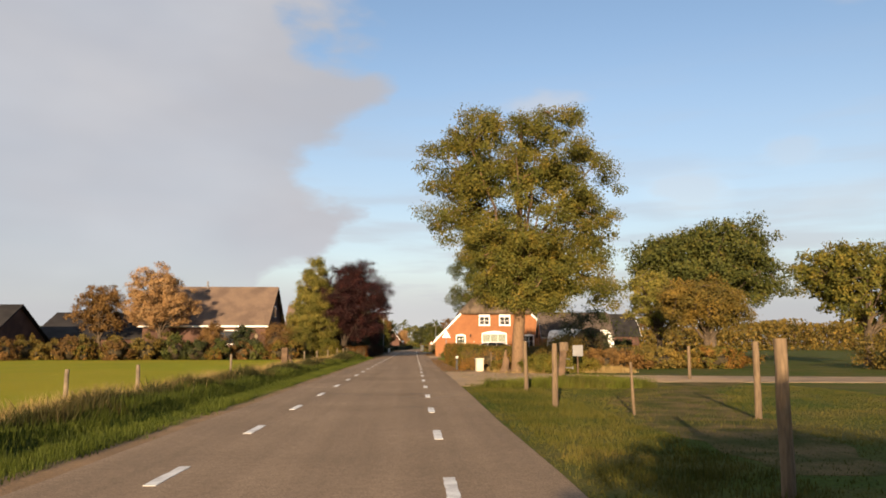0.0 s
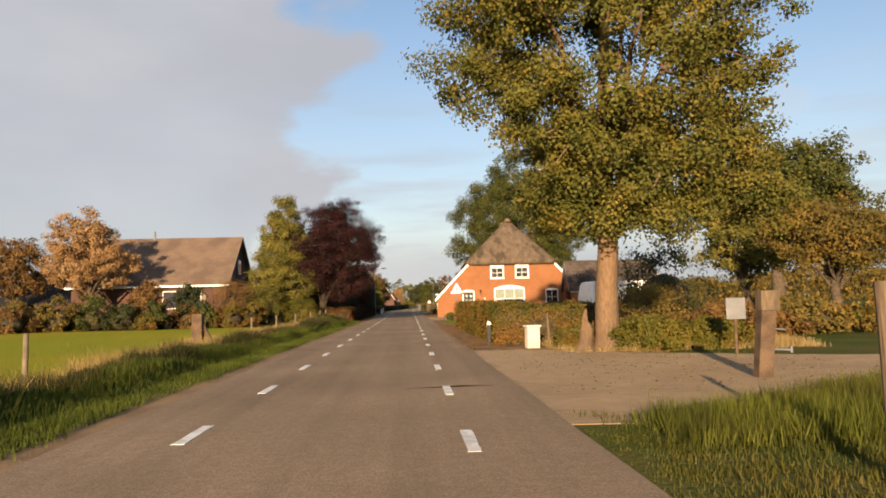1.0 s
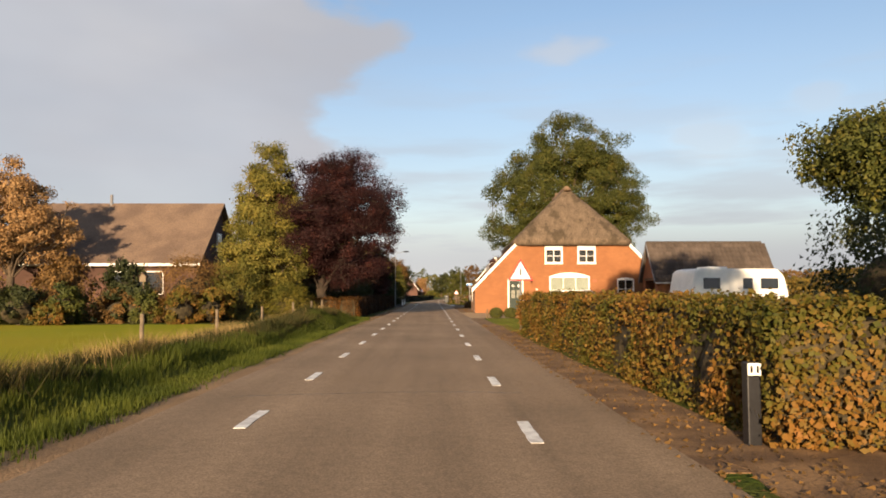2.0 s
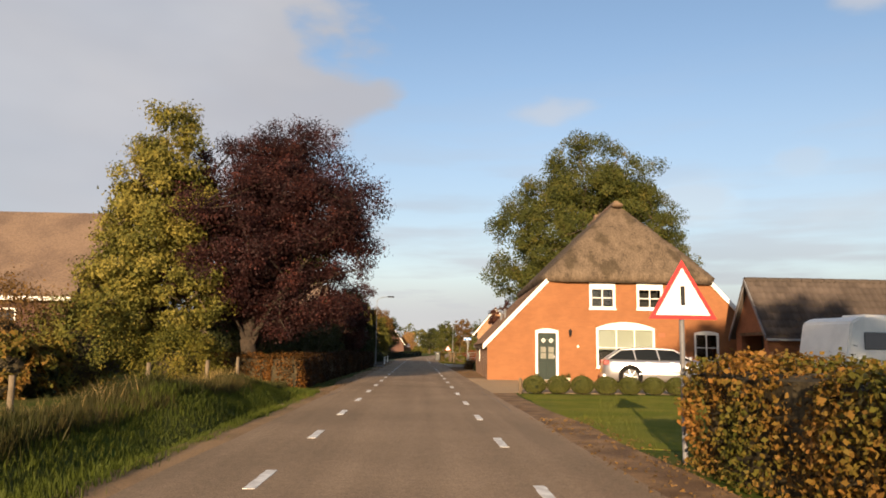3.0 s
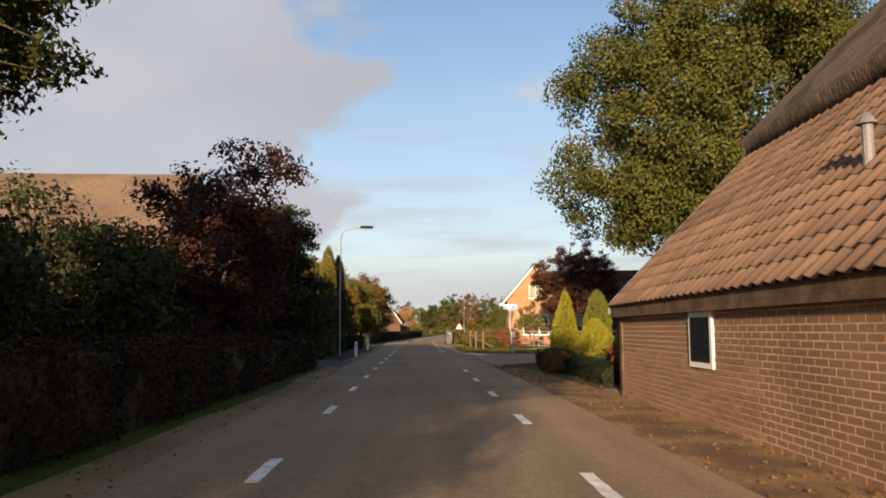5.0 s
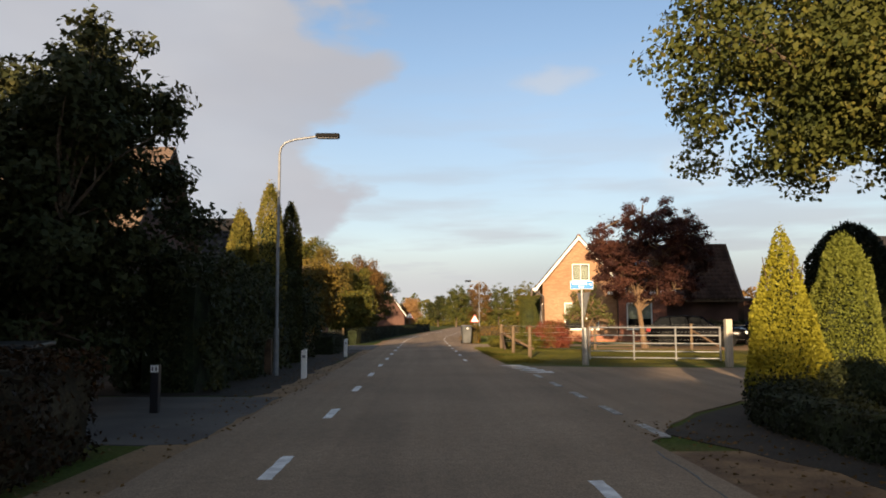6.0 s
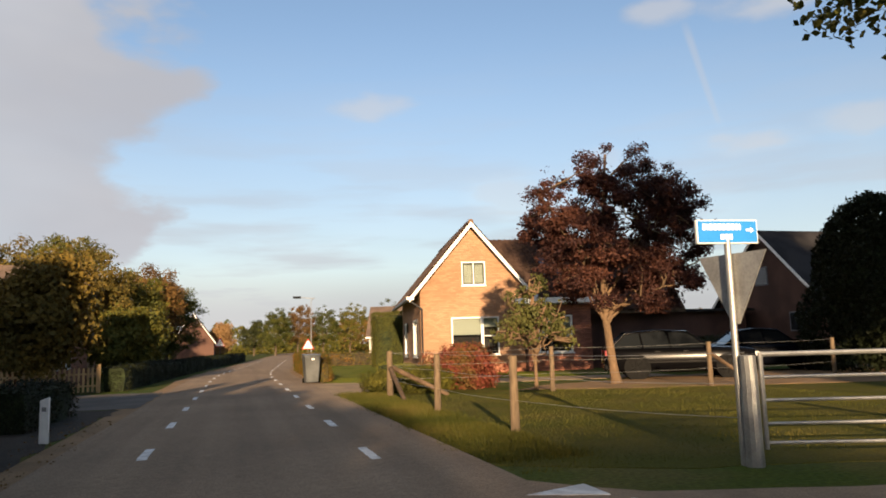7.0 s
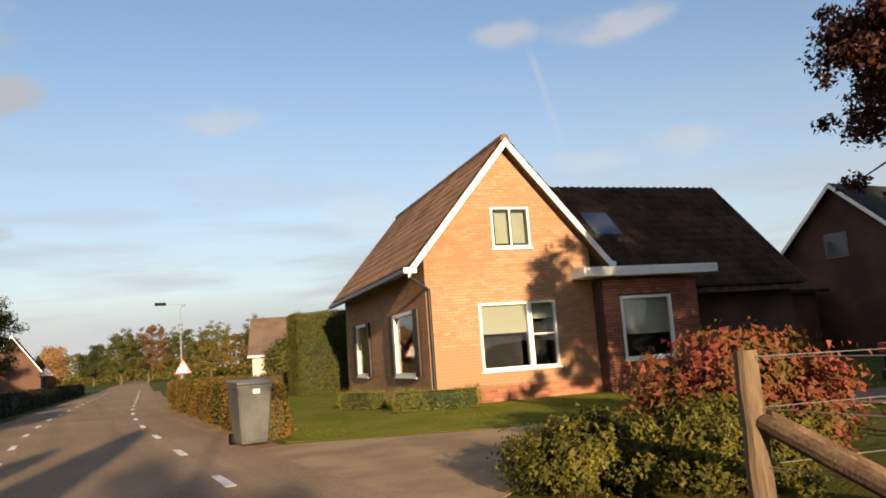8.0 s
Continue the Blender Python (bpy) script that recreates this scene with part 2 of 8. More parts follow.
def grid_mesh(name, verts, faces, mt, parent=None, smooth=False):
    """A mesh from arrays: verts (n,3), faces (m,k)."""
    me = bpy.data.meshes.new(name)
    verts, faces = np.asarray(verts, np.float32), np.asarray(faces, np.int32)
    me.vertices.add(len(verts)); me.vertices.foreach_set("co", verts.ravel())
    me.loops.add(faces.size); me.loops.foreach_set("vertex_index", faces.ravel())
    me.polygons.add(len(faces))
    me.polygons.foreach_set("loop_start", np.arange(len(faces), dtype=np.int32) * faces.shape[1])
    me.polygons.foreach_set("use_smooth", np.full(len(faces), smooth))
    me.update(calc_edges=True)
    me.materials.append(mt)
    ob = new(name, me)
    ob.parent = parent
    return ob


def box(bm, x0, x1, y0, y1, z0, z1, bevel=0.0):
    r = bmesh.ops.create_cube(bm, size=1.0)
    vs = r["verts"]
    for v in vs:
        v.co = Vector((x0 + (v.co.x + 0.5) * (x1 - x0), y0 + (v.co.y + 0.5) * (y1 - y0), z0 + (v.co.z + 0.5) * (z1 - z0)))
    if bevel:
        es = list({e for v in vs for e in v.link_edges})
        bmesh.ops.bevel(bm, geom=es, offset=bevel, segments=2, affect="EDGES", profile=0.6)
    return bm


def bx(*a, bevel=0.0):
    return box(bmesh.new(), *a, bevel=bevel)


def rod(bm, p0, p1, r0, r1=None, seg=10, caps=True):
    p0, p1 = Vector(p0), Vector(p1)
    r1 = r0 if r1 is None else r1
    m = Matrix.Translation((p0 + p1) / 2) @ (p1 - p0).to_track_quat("Z", "Y").to_matrix().to_4x4()
    bmesh.ops.create_cone(bm, cap_ends=caps, segments=seg, radius1=r0, radius2=r1, depth=(p1 - p0).length, matrix=m)
    return bm


def prism(bm, pts, axis, a, b):
    """A polygon in the plane across an axis ('x': pts are y,z; 'y': x,z; 'z': x,y), drawn out from a to b."""
    def at(p, d):
        return {"x": (d, p[0], p[1]), "y": (p[0], d, p[1]), "z": (p[0], p[1], d)}[axis]
    lo, hi = [bm.verts.new(at(p, a)) for p in pts], [bm.verts.new(at(p, b)) for p in pts]
    n = len(pts)
    bm.faces.new(lo); bm.faces.new(hi[::-1])
    for i in range(n):
        bm.faces.new((lo[i], lo[(i + 1) % n], hi[(i + 1) % n], hi[i]))
    return bm


def slab(name, pts, z0, z1, mt, label, category="pavement", rough_edge=0.0, seed=1):
    """A low sheet of ground cover with a true edge, as part of the setting."""
    rng = random.Random(seed)
    if rough_edge:
        fine = []
        for i, p in enumerate(pts):
            q = pts[(i + 1) % len(pts)]
            n = max(1, int(math.hypot(q[0] - p[0], q[1] - p[1]) / 0.5))
            n = min(n, 120)
            for k in range(n):
                f = k / n
                fine.append((p[0] + (q[0] - p[0]) * f + rng.uniform(-1, 1) * rough_edge, p[1] + (q[1] - p[1]) * f + rng.uniform(-1, 1) * rough_edge))
        pts = fine
    bm = bmesh.new()
    lo, hi = [bm.verts.new((*p, z0)) for p in pts], [bm.verts.new((*p, z1)) for p in pts]
    for i in range(len(pts)):
        k = (i + 1) % len(pts)
        bm.faces.new((lo[i], lo[k], hi[k], hi[i]))
    for a, b, c in tessellate_polygon([[Vector((*p, 0)) for p in pts]]):
        bm.faces.new((hi[a], hi[b], hi[c]))
    bmesh.ops.recalc_face_normals(bm, faces=bm.faces[:])
    return tagged(part(name, bm, mt), label, category, kind="structure")


def leaves(points, size, rng, tilt=1.0, out=None, droop=0.0, face=None, kite=False, loose=0.45):
    """Single leaves at the points, as kites of four corners or pointed triangles: verts and faces.
    face: the way that the blades turn, each by chance off it."""
    n = len(points)
    d = rng.normal(size=(n, 3)); d[:, 2] = d[:, 2] * tilt - droop
    if out is not None:
        d += out
    if face is not None:
        nm = face + rng.normal(size=(n, 3)) * loose
        nm /= np.linalg.norm(nm, axis=1)[:, None] + 1e-9
        d -= (d * nm).sum(1)[:, None] * nm
    d /= np.linalg.norm(d, axis=1)[:, None] + 1e-9
    if face is not None:
        e = np.cross(nm, d)
    else:
        e = rng.normal(size=(n, 3))
        e -= (e * d).sum(1)[:, None] * d
        e /= np.linalg.norm(e, axis=1)[:, None] + 1e-9
    s = (size * rng.uniform(0.6, 1.35, n))[:, None]
    w = s * 0.36
    if kite:
        v = np.stack([points - d * s * 0.5, points + e * w + d * s * 0.05, points + d * s * 0.5, points - e * w + d * s * 0.05], 1)
        return v.reshape(-1, 3), np.arange(4 * n).reshape(-1, 4)
    v = np.stack([points - d * s * 0.4 + e * w, points - d * s * 0.4 - e * w, points + d * s * 0.6], 1)
    return v.reshape(-1, 3), np.arange(3 * n).reshape(-1, 3)


def tube(pts, radii, seg=8):
    """A tapered tube along points: verts, faces."""
    pts = np.asarray(pts, float)
    verts, faces = [], []
    for i, p in enumerate(pts):
        way = pts[min(i + 1, len(pts) - 1)] - pts[max(i - 1, 0)]
        way /= np.linalg.norm(way) + 1e-9
        a = np.cross(way, (0.3, 0.9, 0.1)); a /= np.linalg.norm(a) + 1e-9
        b = np.cross(way, a)
        for k in range(seg):
            f = 2 * math.pi * k / seg
            verts.append(p + radii[i] * (math.cos(f) * a + math.sin(f) * b))
    for i in range(len(pts) - 1):
        for k in range(seg):
            faces.append((i * seg + k, i * seg + (k + 1) % seg, (i + 1) * seg + (k + 1) % seg, (i + 1) * seg + k))
    return verts, faces


def joined(pieces):
    V, Fc, n = [], [], 0
    for v, f in pieces:
        V.append(np.asarray(v, float)); Fc.append(np.asarray(f) + n); n += len(v)
    return np.concatenate(V), np.concatenate(Fc)


def tree(name, label, at, trunk_r, fork, lobes, count, size, leaf_mt, bark_mt, seed=1, clumps=260, clump_r=0.55, shell=0.55, lean=(0, 0), limbs=16, droop=0.0, group="", twigs=True, stems=1, fill=0, kite=False, flare=1.75, ragged=1.0):
    """A tapered trunk with root flare, limbs to the clumps and a crown of single leaves in clumps.
    lobes: (dx, dy, z, rx, ry, rz) ellipsoids that the crown fills; shell: how far towards their skin the clumps sit; ragged: how far leaves stray past the skin."""
    rng = np.random.default_rng(seed)
    root = thing(name, label, "tree", at, group=group)
    lobes = np.array(lobes, float)
    vol = (lobes[:, 3] * lobes[:, 4] * lobes[:, 5]) ** 0.8
    pick = rng.choice(len(lobes), clumps, p=vol / vol.sum())
    u = rng.normal(size=(clumps, 3)); u /= np.linalg.norm(u, axis=1)[:, None]
    rad = shell + (1 - shell) * rng.uniform(0, 1, clumps) ** 0.7
    rad *= 1 + 0.12 * ragged * rng.normal(size=clumps)
    cen = lobes[pick, :3] + u * rad[:, None] * lobes[pick, 3:]
    cen[:, 2] = np.maximum(cen[:, 2], fork * 0.55)
    cr = clump_r * rng.uniform(0.55, 1.35, clumps)
    per = rng.multinomial(count, cr ** 2 / (cr ** 2).sum())
    own = np.repeat(np.arange(clumps), per)
    off = rng.normal(size=(count, 3)); off /= np.linalg.norm(off, axis=1)[:, None]
    off *= rng.uniform(0, 1, count)[:, None] ** 0.42 * (1 + 0.18 * ragged * rng.normal(size=(count, 1)))
    pts = cen[own] + off * (1.0, 1.0, 0.72) * cr[own][:, None]
    v, f = leaves(pts, size, rng, droop=droop, face=off * 0.8 + u[own] * 0.5 + (0, 0, 0.35), kite=kite, loose=0.75)
    if fill:                              # larger shaded leaves in the heart of the crown
        pk = rng.choice(len(lobes), fill, p=vol / vol.sum())
        w3 = rng.normal(size=(fill, 3)); w3 /= np.linalg.norm(w3, axis=1)[:, None]
        inner = lobes[pk, :3] + w3 * (rng.uniform(0, 1, fill) ** 0.5 * 0.74)[:, None] * lobes[pk, 3:]
        inner[:, 2] = np.maximum(inner[:, 2], fork * 0.6)
        v, f = joined([(v, f), leaves(inner, size * 1.35, rng, kite=kite)])
    crown = grid_mesh("crown", v, f, leaf_mt, root)
    # trunk with a flared foot
    top = np.array([lean[0], lean[1], fork])
    hs = np.array([0, 0.04, 0.1, 0.25, 0.5, 0.75, 1.0])
    swell = np.array([flare, 1 + (flare - 1) * 0.6, 1 + (flare - 1) * 0.3, 1.06, 1.0, 0.93, 0.86])
    pieces = []
    for st in range(stems):
        sh = np.array([0, 0, 0]) if stems == 1 else np.array([math.cos(st * 2.4), math.sin(st * 2.4), 0]) * trunk_r * 2.2
        line = [top * h * (1, 1, 1) + sh * (1 + h) + np.array([*(rng.normal(size=2) * trunk_r * 0.12 * (h > 0.1)), 0]) for h in hs]
        tv, tf = tube(line, trunk_r * swell, 14)
        tv = [p + 0.10 * trunk_r * noise.noise(Vector(p) * 2.3) * np.array([1, 1, 0]) for p in tv]
        pieces.append((tv, tf))
    v, f = joined(pieces)
    grid_mesh("trunk", v, f, bark_mt, root, smooth=True)
    # limbs, then twigs from the nearest limb
    order = rng.permutation(clumps)
    main = order[:limbs]
    pieces, along = [], []
    for c in main:
        end = cen[c]
        start = top * rng.uniform(0.86, 1.0) if rng.random() < 0.7 else top * 0.75
        start = top + (0, 0, rng.uniform(0, 0.25) * (end[2] - fork)) if rng.random() < 0.4 and end[2] > fork + 2 else start
        mid = start * 0.55 + end * 0.45 + np.array([0, 0, 0.12 * np.linalg.norm(end - start)])
        ln = [(1 - s) ** 2 * start + 2 * s * (1 - s) * mid + s * s * end + rng.normal(size=3) * 0.05 for s in np.linspace(0, 1, 8)]
        r0 = trunk_r * rng.uniform(0.24, 0.45)
        pieces.append(tube(ln, np.linspace(r0, 0.02, 8), 7))
        along += ln[2:]
    along = np.array(along)
    if twigs:
        for c in order[limbs:limbs + 160]:
            near = along[np.argmin(((along - cen[c]) ** 2).sum(1))]
            mid = (near + cen[c]) / 2 + rng.normal(size=3) * 0.1
            pieces.append(tube([near, mid, cen[c]], [0.035, 0.022, 0.008], 4))
    if stems == 1:
        pieces.append(tube([top * 0.97, top * (1, 1, 1) + (0, 0, 0.35 * (lobes[:, 2].max() - fork)), (lobes[0, 0] * 0.7, lobes[0, 1] * 0.7, lobes[:, 2].max())], [trunk_r * 0.84, trunk_r * 0.5, 0.04], 9))
    v, f = joined(pieces)
    grid_mesh("bough", v, f, bark_mt, root, smooth=True)
    return root


def hedge(name, label, a, b, width, height, leaf_mt, core_mt, per=260, size=0.07, seed=1, wave=0.05, group="", category="hedge", ends=True, kite=False):
    """A clipped hedge from a to b: a solid core, dark for the shade inside, and a skin of single leaves over it."""
    rng = np.random.default_rng(seed)
    a, b = np.array(a, float), np.array(b, float)
    ln = np.linalg.norm(b - a)
    root = thing(name, label, category, (*a, 0), math.degrees(math.atan2(*(b - a)[::-1])), group=group)
    bm = bmesh.new()
    n = max(2, int(ln / 0.5))
    prof = [(-0.40, 0.0), (-0.44, 0.5), (-0.40, 0.9), (-0.28, 0.94), (0.28, 0.94), (0.40, 0.9), (0.44, 0.5), (0.40, 0.0)]
    rings = []
    for i in range(n + 1):
        x = 0.06 + (ln - 0.12) * i / n
        rings.append([bm.verts.new((x, p[0] * width * (1 + 0.12 * rng.normal()), max(0.0, p[1] * height * (1 + 0.025 * rng.normal())))) for p in prof])
    for i in range(n):
        for k in range(len(prof) - 1):
            bm.faces.new((rings[i][k], rings[i + 1][k], rings[i + 1][k + 1], rings[i][k + 1]))
    bm.faces.new(rings[0]); bm.faces.new(rings[-1][::-1])
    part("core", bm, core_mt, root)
    areas = np.array([ln * height, ln * height, ln * width, width * height * ends, width * height * ends])
    cnt = (areas * per).astype(int)
    P = []
    for k, c in enumerate(cnt):
        s, q, j = rng.uniform(0, 1, c), rng.uniform(0, 1, c), rng.normal(0, 0.045, c)
        if k < 2:
            sd = -0.5 if k == 0 else 0.5
            p = np.stack([s * ln, sd * width + j, q ** 0.9 * height], 1)
        elif k == 2:
            p = np.stack([s * ln, (q - 0.5) * width, height + j], 1)
        else:
            p = np.stack([np.full(c, 0.0 if k == 3 else ln) + j, (s - 0.5) * width, q * height], 1)
        P.append(p)
    way = np.repeat(np.array([(0, -1, 0.15), (0, 1, 0.15), (0, 0, 1), (-1, 0, 0.15), (1, 0, 0.15)], float), cnt, axis=0)
    P = np.concatenate(P)
    bulge = wave * np.sin(P[:, 0] * 1.9 + seed) + wave * 0.8 * np.sin(P[:, 0] * 4.3 + 2 * seed) + wave * 0.8 * np.sin(P[:, 2] * 5 + P[:, 0] * 2.2)
    P[:, 1] += np.sign(P[:, 1]) * bulge * (np.abs(P[:, 1]) > 0.3 * width)
    P[:, 2] += bulge * 0.6 * (P[:, 2] > height * 0.9)
    P[:, 2] = np.maximum(P[:, 2], 0.04)
    v, f = leaves(P, size, rng, face=way * 0.7, kite=kite)
    grid_mesh("foliage", v, f, leaf_mt, root)
    return root


def shrub(name, label, at, r, height, count, size, leaf_mt, bark_mt, seed=1, shape="round", category="shrub", group="", core=None, squash=1.0):
    """A bush or clipped conifer: leaves on and under a shaped skin over a few stems.
    shape: round, cone, column, ball, loose."""
    rng = np.random.default_rng(seed)
    root = thing(name, label, category, at, group=group)
    z = rng.uniform(0, 1, count)
    if shape == "cone":
        z = 1 - np.sqrt(rng.uniform(0, 1, count)) * 0.98
        prof = np.where(z < 0.12, 0.75 + z * 2.1, (1 - z) ** 0.72 * 1.1)
    elif shape == "column":
        prof = np.where(z < 0.5, 0.82 + 0.3 * z, np.sqrt(np.clip(1 - ((z - 0.5) / 0.5) ** 2, 0, 1)) * 0.97)
    elif shape == "bullet":
        prof = np.sqrt(np.clip(1 - (np.clip(z - 0.2, 0, 1) / 0.8) ** 1.7, 0, 1)) * (0.85 + 0.15 * np.clip(z / 0.2, 0, 1))
    else:
        prof = np.sqrt(np.clip(1 - (2 * np.clip(z, 0, 1) - 0.9) ** 2 / 1.25, 0.02, 1))
    th = rng.uniform(0, 2 * math.pi, count)
    lump = 1 + 0.10 * np.sin(3 * th + 9 * z + seed) + 0.07 * np.sin(7 * th - 13 * z + 2 * seed)
    deep = 1 - 0.22 * rng.uniform(0, 1, count) ** 2
    if shape in ("round", "loose"):
        lump *= 1 + (0.20 if shape == "loose" else 0.08) * rng.normal(size=count)
        deep = 1 - 0.5 * rng.uniform(0, 1, count) ** 2
    if shape == "ball":
        lump = 1 + 0.03 * np.sin(4 * th + 6 * z)
        deep = 1 - 0.1 * rng.uniform(0, 1, count) ** 2
    if shape in ("round", "loose"):       # sprays: leaves gather round fewer tips
        own = rng.integers(0, count, count)
        own = own % max(24, count // 60)
    P = np.stack([np.cos(th) * prof * r * lump * deep, np.sin(th) * prof * r * lump * deep * squash, 0.04 + z * height * (1 + 0.02 * rng.normal(size=count))], 1)
    if shape in ("round", "loose"):
        tip = P[own]
        P = tip + rng.normal(size=(count, 3)) * (0.10 if shape == "loose" else 0.14) * min(r, height) + 0.06 * r * (tip - (0, 0, height * 0.4)) * np.abs(rng.normal(size=(count, 1)))
        P[:, 2] = np.maximum(P[:, 2], 0.02)
        th = th[own]
    out = np.stack([np.cos(th), np.sin(th), np.full(count, 0.8 if shape in ("cone", "column", "bullet") else 0.2)], 1) * 0.8
    v, f = leaves(P, size, rng, out=out if shape in ("cone", "column", "bullet") else None, face=None if shape in ("cone", "column", "bullet") else out * 0.9 + (0, 0, 0.3))
    grid_mesh("foliage", v, f, leaf_mt, root)
    for k in range(3 if shape in ("cone", "column", "bullet") else 6):
        a = rng.uniform(0, 6.28)
        e = np.array([math.cos(a) * r * 0.5, math.sin(a) * r * 0.5 * squash, height * rng.uniform(0.6, 0.85)])
        v, f = tube([(0.02 * k, 0, 0), e * (0.4, 0.4, 0.5), e], [0.03, 0.02, 0.006], 5)
        grid_mesh("stem", v, f, bark_mt, root, smooth=True)
    # solid core whose dark colour is the shade behind the leaves
    if core:
        bm = bmesh.new()
        bmesh.ops.create_icosphere(bm, subdivisions=2, radius=1.0)
        for vt in bm.verts:
            zz = (vt.co.z + 1) / 2
            if shape == "cone":
                w = max(0.0, 1 - zz) ** 0.6
                hyp = math.hypot(vt.co.x, vt.co.y) + 1e-6
                vt.co.x, vt.co.y = vt.co.x / hyp * w * 0.8, vt.co.y / hyp * w * 0.8
            kk = 0.62 if shape == "loose" else 0.78
            vt.co = Vector((vt.co.x * r * kk, vt.co.y * r * kk * squash, 0.02 + zz * height * (kk + 0.1)))
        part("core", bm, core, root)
    return root


def brick_courses(spans_at, z0, z1, length=0.21, high=0.062, gap=0.011, seed=1):
    """Bricks in running bond: rows of (start, end, z0, z1). spans_at(z) gives the clear stretches of a course."""
    rng = random.Random(seed)
    rows, z, k = [], z0, 0
    while z + high <= z1 + 1e-6:
        for a, b in spans_at(z + high / 2):
            u = a - (length / 2 + gap / 2 if k % 2 else 0)
            while u < b:
                s, e = max(u, a), min(u + length, b)
                if e - s > 0.03:
                    rows.append((s, e, z, z + high))
                u += length + gap
        z += high + gap
        k += 1
    return rows


def minus(span, holes):
    out = [span]
    for h0, h1 in holes:
        out = [s for a, b in out for s in ((a, min(b, h0)), (max(a, h1), b)) if s[1] - s[0] > 0.02]
    return out


def lay_bricks(rows, place, mt, parent, name="brick", near=None, most=280, proud=0.003):
    """Bricks on a wall plane. place(u, z, d) gives the point d in front of the wall. Those within near(u, z) are pieces of their own, the rest one mesh."""
    single = [r for r in rows if near and near((r[0] + r[1]) / 2, r[2])][:most]
    chosen = set(map(id, single))
    rest = [r for r in rows if id(r) not in chosen]
    bev = 0.002

    def geo(s, e, a, b):
        v = [place(s, a, 0), place(e, a, 0), place(e, b, 0), place(s, b, 0)]
        v += [place(s + bev, a + bev, proud), place(e - bev, a + bev, proud), place(e - bev, b - bev, proud), place(s + bev, b - bev, proud)]
        return v
    quads = [(4, 5, 6, 7), (0, 1, 5, 4), (1, 2, 6, 5), (2, 3, 7, 6), (3, 0, 4, 7)]
    if rest:
        V = np.array([geo(*r) for r in rest]).reshape(-1, 3)
        Fq = (np.array(quads)[None] + (np.arange(len(rest)) * 8)[:, None, None]).reshape(-1, 4)
        ob = grid_mesh("brickwork", V, Fq, mt, parent)
        tagged(ob, kind="stuff")
    cache = {}
    for s, e, a, b in single:
        key = (round(e - s, 2), round(b - a, 3))
        o = Vector(place(s, a, 0))
        if key not in cache:
            V = np.array(geo(s, e, a, b)) - np.array(o)
            ob = grid_mesh(name, V, quads, mt, parent)
            cache[key] = ob.data
        else:
            ob = new(name, cache[key])
            ob.parent = parent
        ob.location = o

# ---- materials ----


def road_material():
    """Worn asphalt: broad patches, long streaks of wear along the lane, fine bright and dark stones."""
    mt = bpy.data.materials.new("asphalt")
    mt.use_nodes = True
    nt = mt.node_tree
    N, L = nt.nodes.new, nt.links.new
    b = nt.nodes["Principled BSDF"]
    co = N("ShaderNodeTexCoord")
    col = None
    for scl, size, det, lo, hi in (((1, 1, 1), 0.35, 5.0, 0.84, 1.10), ((1.3, 0.03, 1), 1.6, 4.0, 0.86, 1.12), ((1, 1, 1), 9.0, 5.0, 0.93, 1.07), ((1, 1, 1), 70.0, 2.0, 0.72, 1.28)):
        mp, n, r = N("ShaderNodeMapping"), N("ShaderNodeTexNoise"), N("ShaderNodeMapRange")
        mp.inputs["Scale"].default_value = scl
        n.inputs["Scale"].default_value, n.inputs["Detail"].default_value = size, det
        r.inputs[1].default_value, r.inputs[2].default_value, r.inputs[3].default_value, r.inputs[4].default_value = 0.32, 0.68, lo, hi
        L(co.outputs["Object"], mp.inputs[0]); L(mp.outputs[0], n.inputs["Vector"]); L(n.outputs[0], r.inputs[0])
        sc = N("ShaderNodeVectorMath"); sc.operation = "SCALE"
        if col is None:
            sc.inputs[0].default_value = (0.266, 0.192, 0.125)
        else:
            L(col, sc.inputs[0])
        L(r.outputs[0], sc.inputs["Scale"])
        col, fine = sc.outputs[0], n.outputs[0]
    L(col, b.inputs["Base Color"])
    b.inputs["Roughness"].default_value, b.inputs["Specular IOR Level"].default_value = 0.9, 0.12
    bp = N("ShaderNodeBump"); bp.inputs["Strength"].default_value, bp.inputs["Distance"].default_value = 0.5, 0.004
    L(fine, bp.inputs["Height"]); L(bp.outputs[0], b.inputs["Normal"])
    return mt


asphalt = road_material()
lane_paint = material("lane_paint", (0.78, 0.77, 0.73), 0.7, 0.12, 6.0, 90.0, 0.2, other=(0.55, 0.53, 0.5))
tar = material("tar_seal", (0.035, 0.033, 0.032), 0.5, 0.2, 4.0, 60.0, 0.2)
grass_ground = material("grass_ground", (0.058, 0.082, 0.013), 0.95, 0.3, 0.5, 18.0, 0.8, other=(0.10, 0.092, 0.026), dist=0.03, spec=0.06)
field_grass = material("field_grass", (0.235, 0.245, 0.014), 0.95, 0.18, 0.12, 25.0, 0.6, other=(0.29, 0.25, 0.018), dist=0.03, spec=0.06)
lawn_grass = material("lawn_grass", (0.112, 0.132, 0.014), 0.95, 0.3, 0.9, 40.0, 0.6, other=(0.170, 0.165, 0.026), dist=0.02, spec=0.06)
paddock_grass = material("paddock_grass", (0.074, 0.074, 0.012), 0.95, 0.25, 0.7, 30.0, 0.7, other=(0.098, 0.084, 0.019), dist=0.02, spec=0.06)
dirt = material("dirt", (0.285, 0.178, 0.088), 0.95, 0.22, 0.9, 35.0, 0.7, other=(0.20, 0.125, 0.062), dist=0.02)
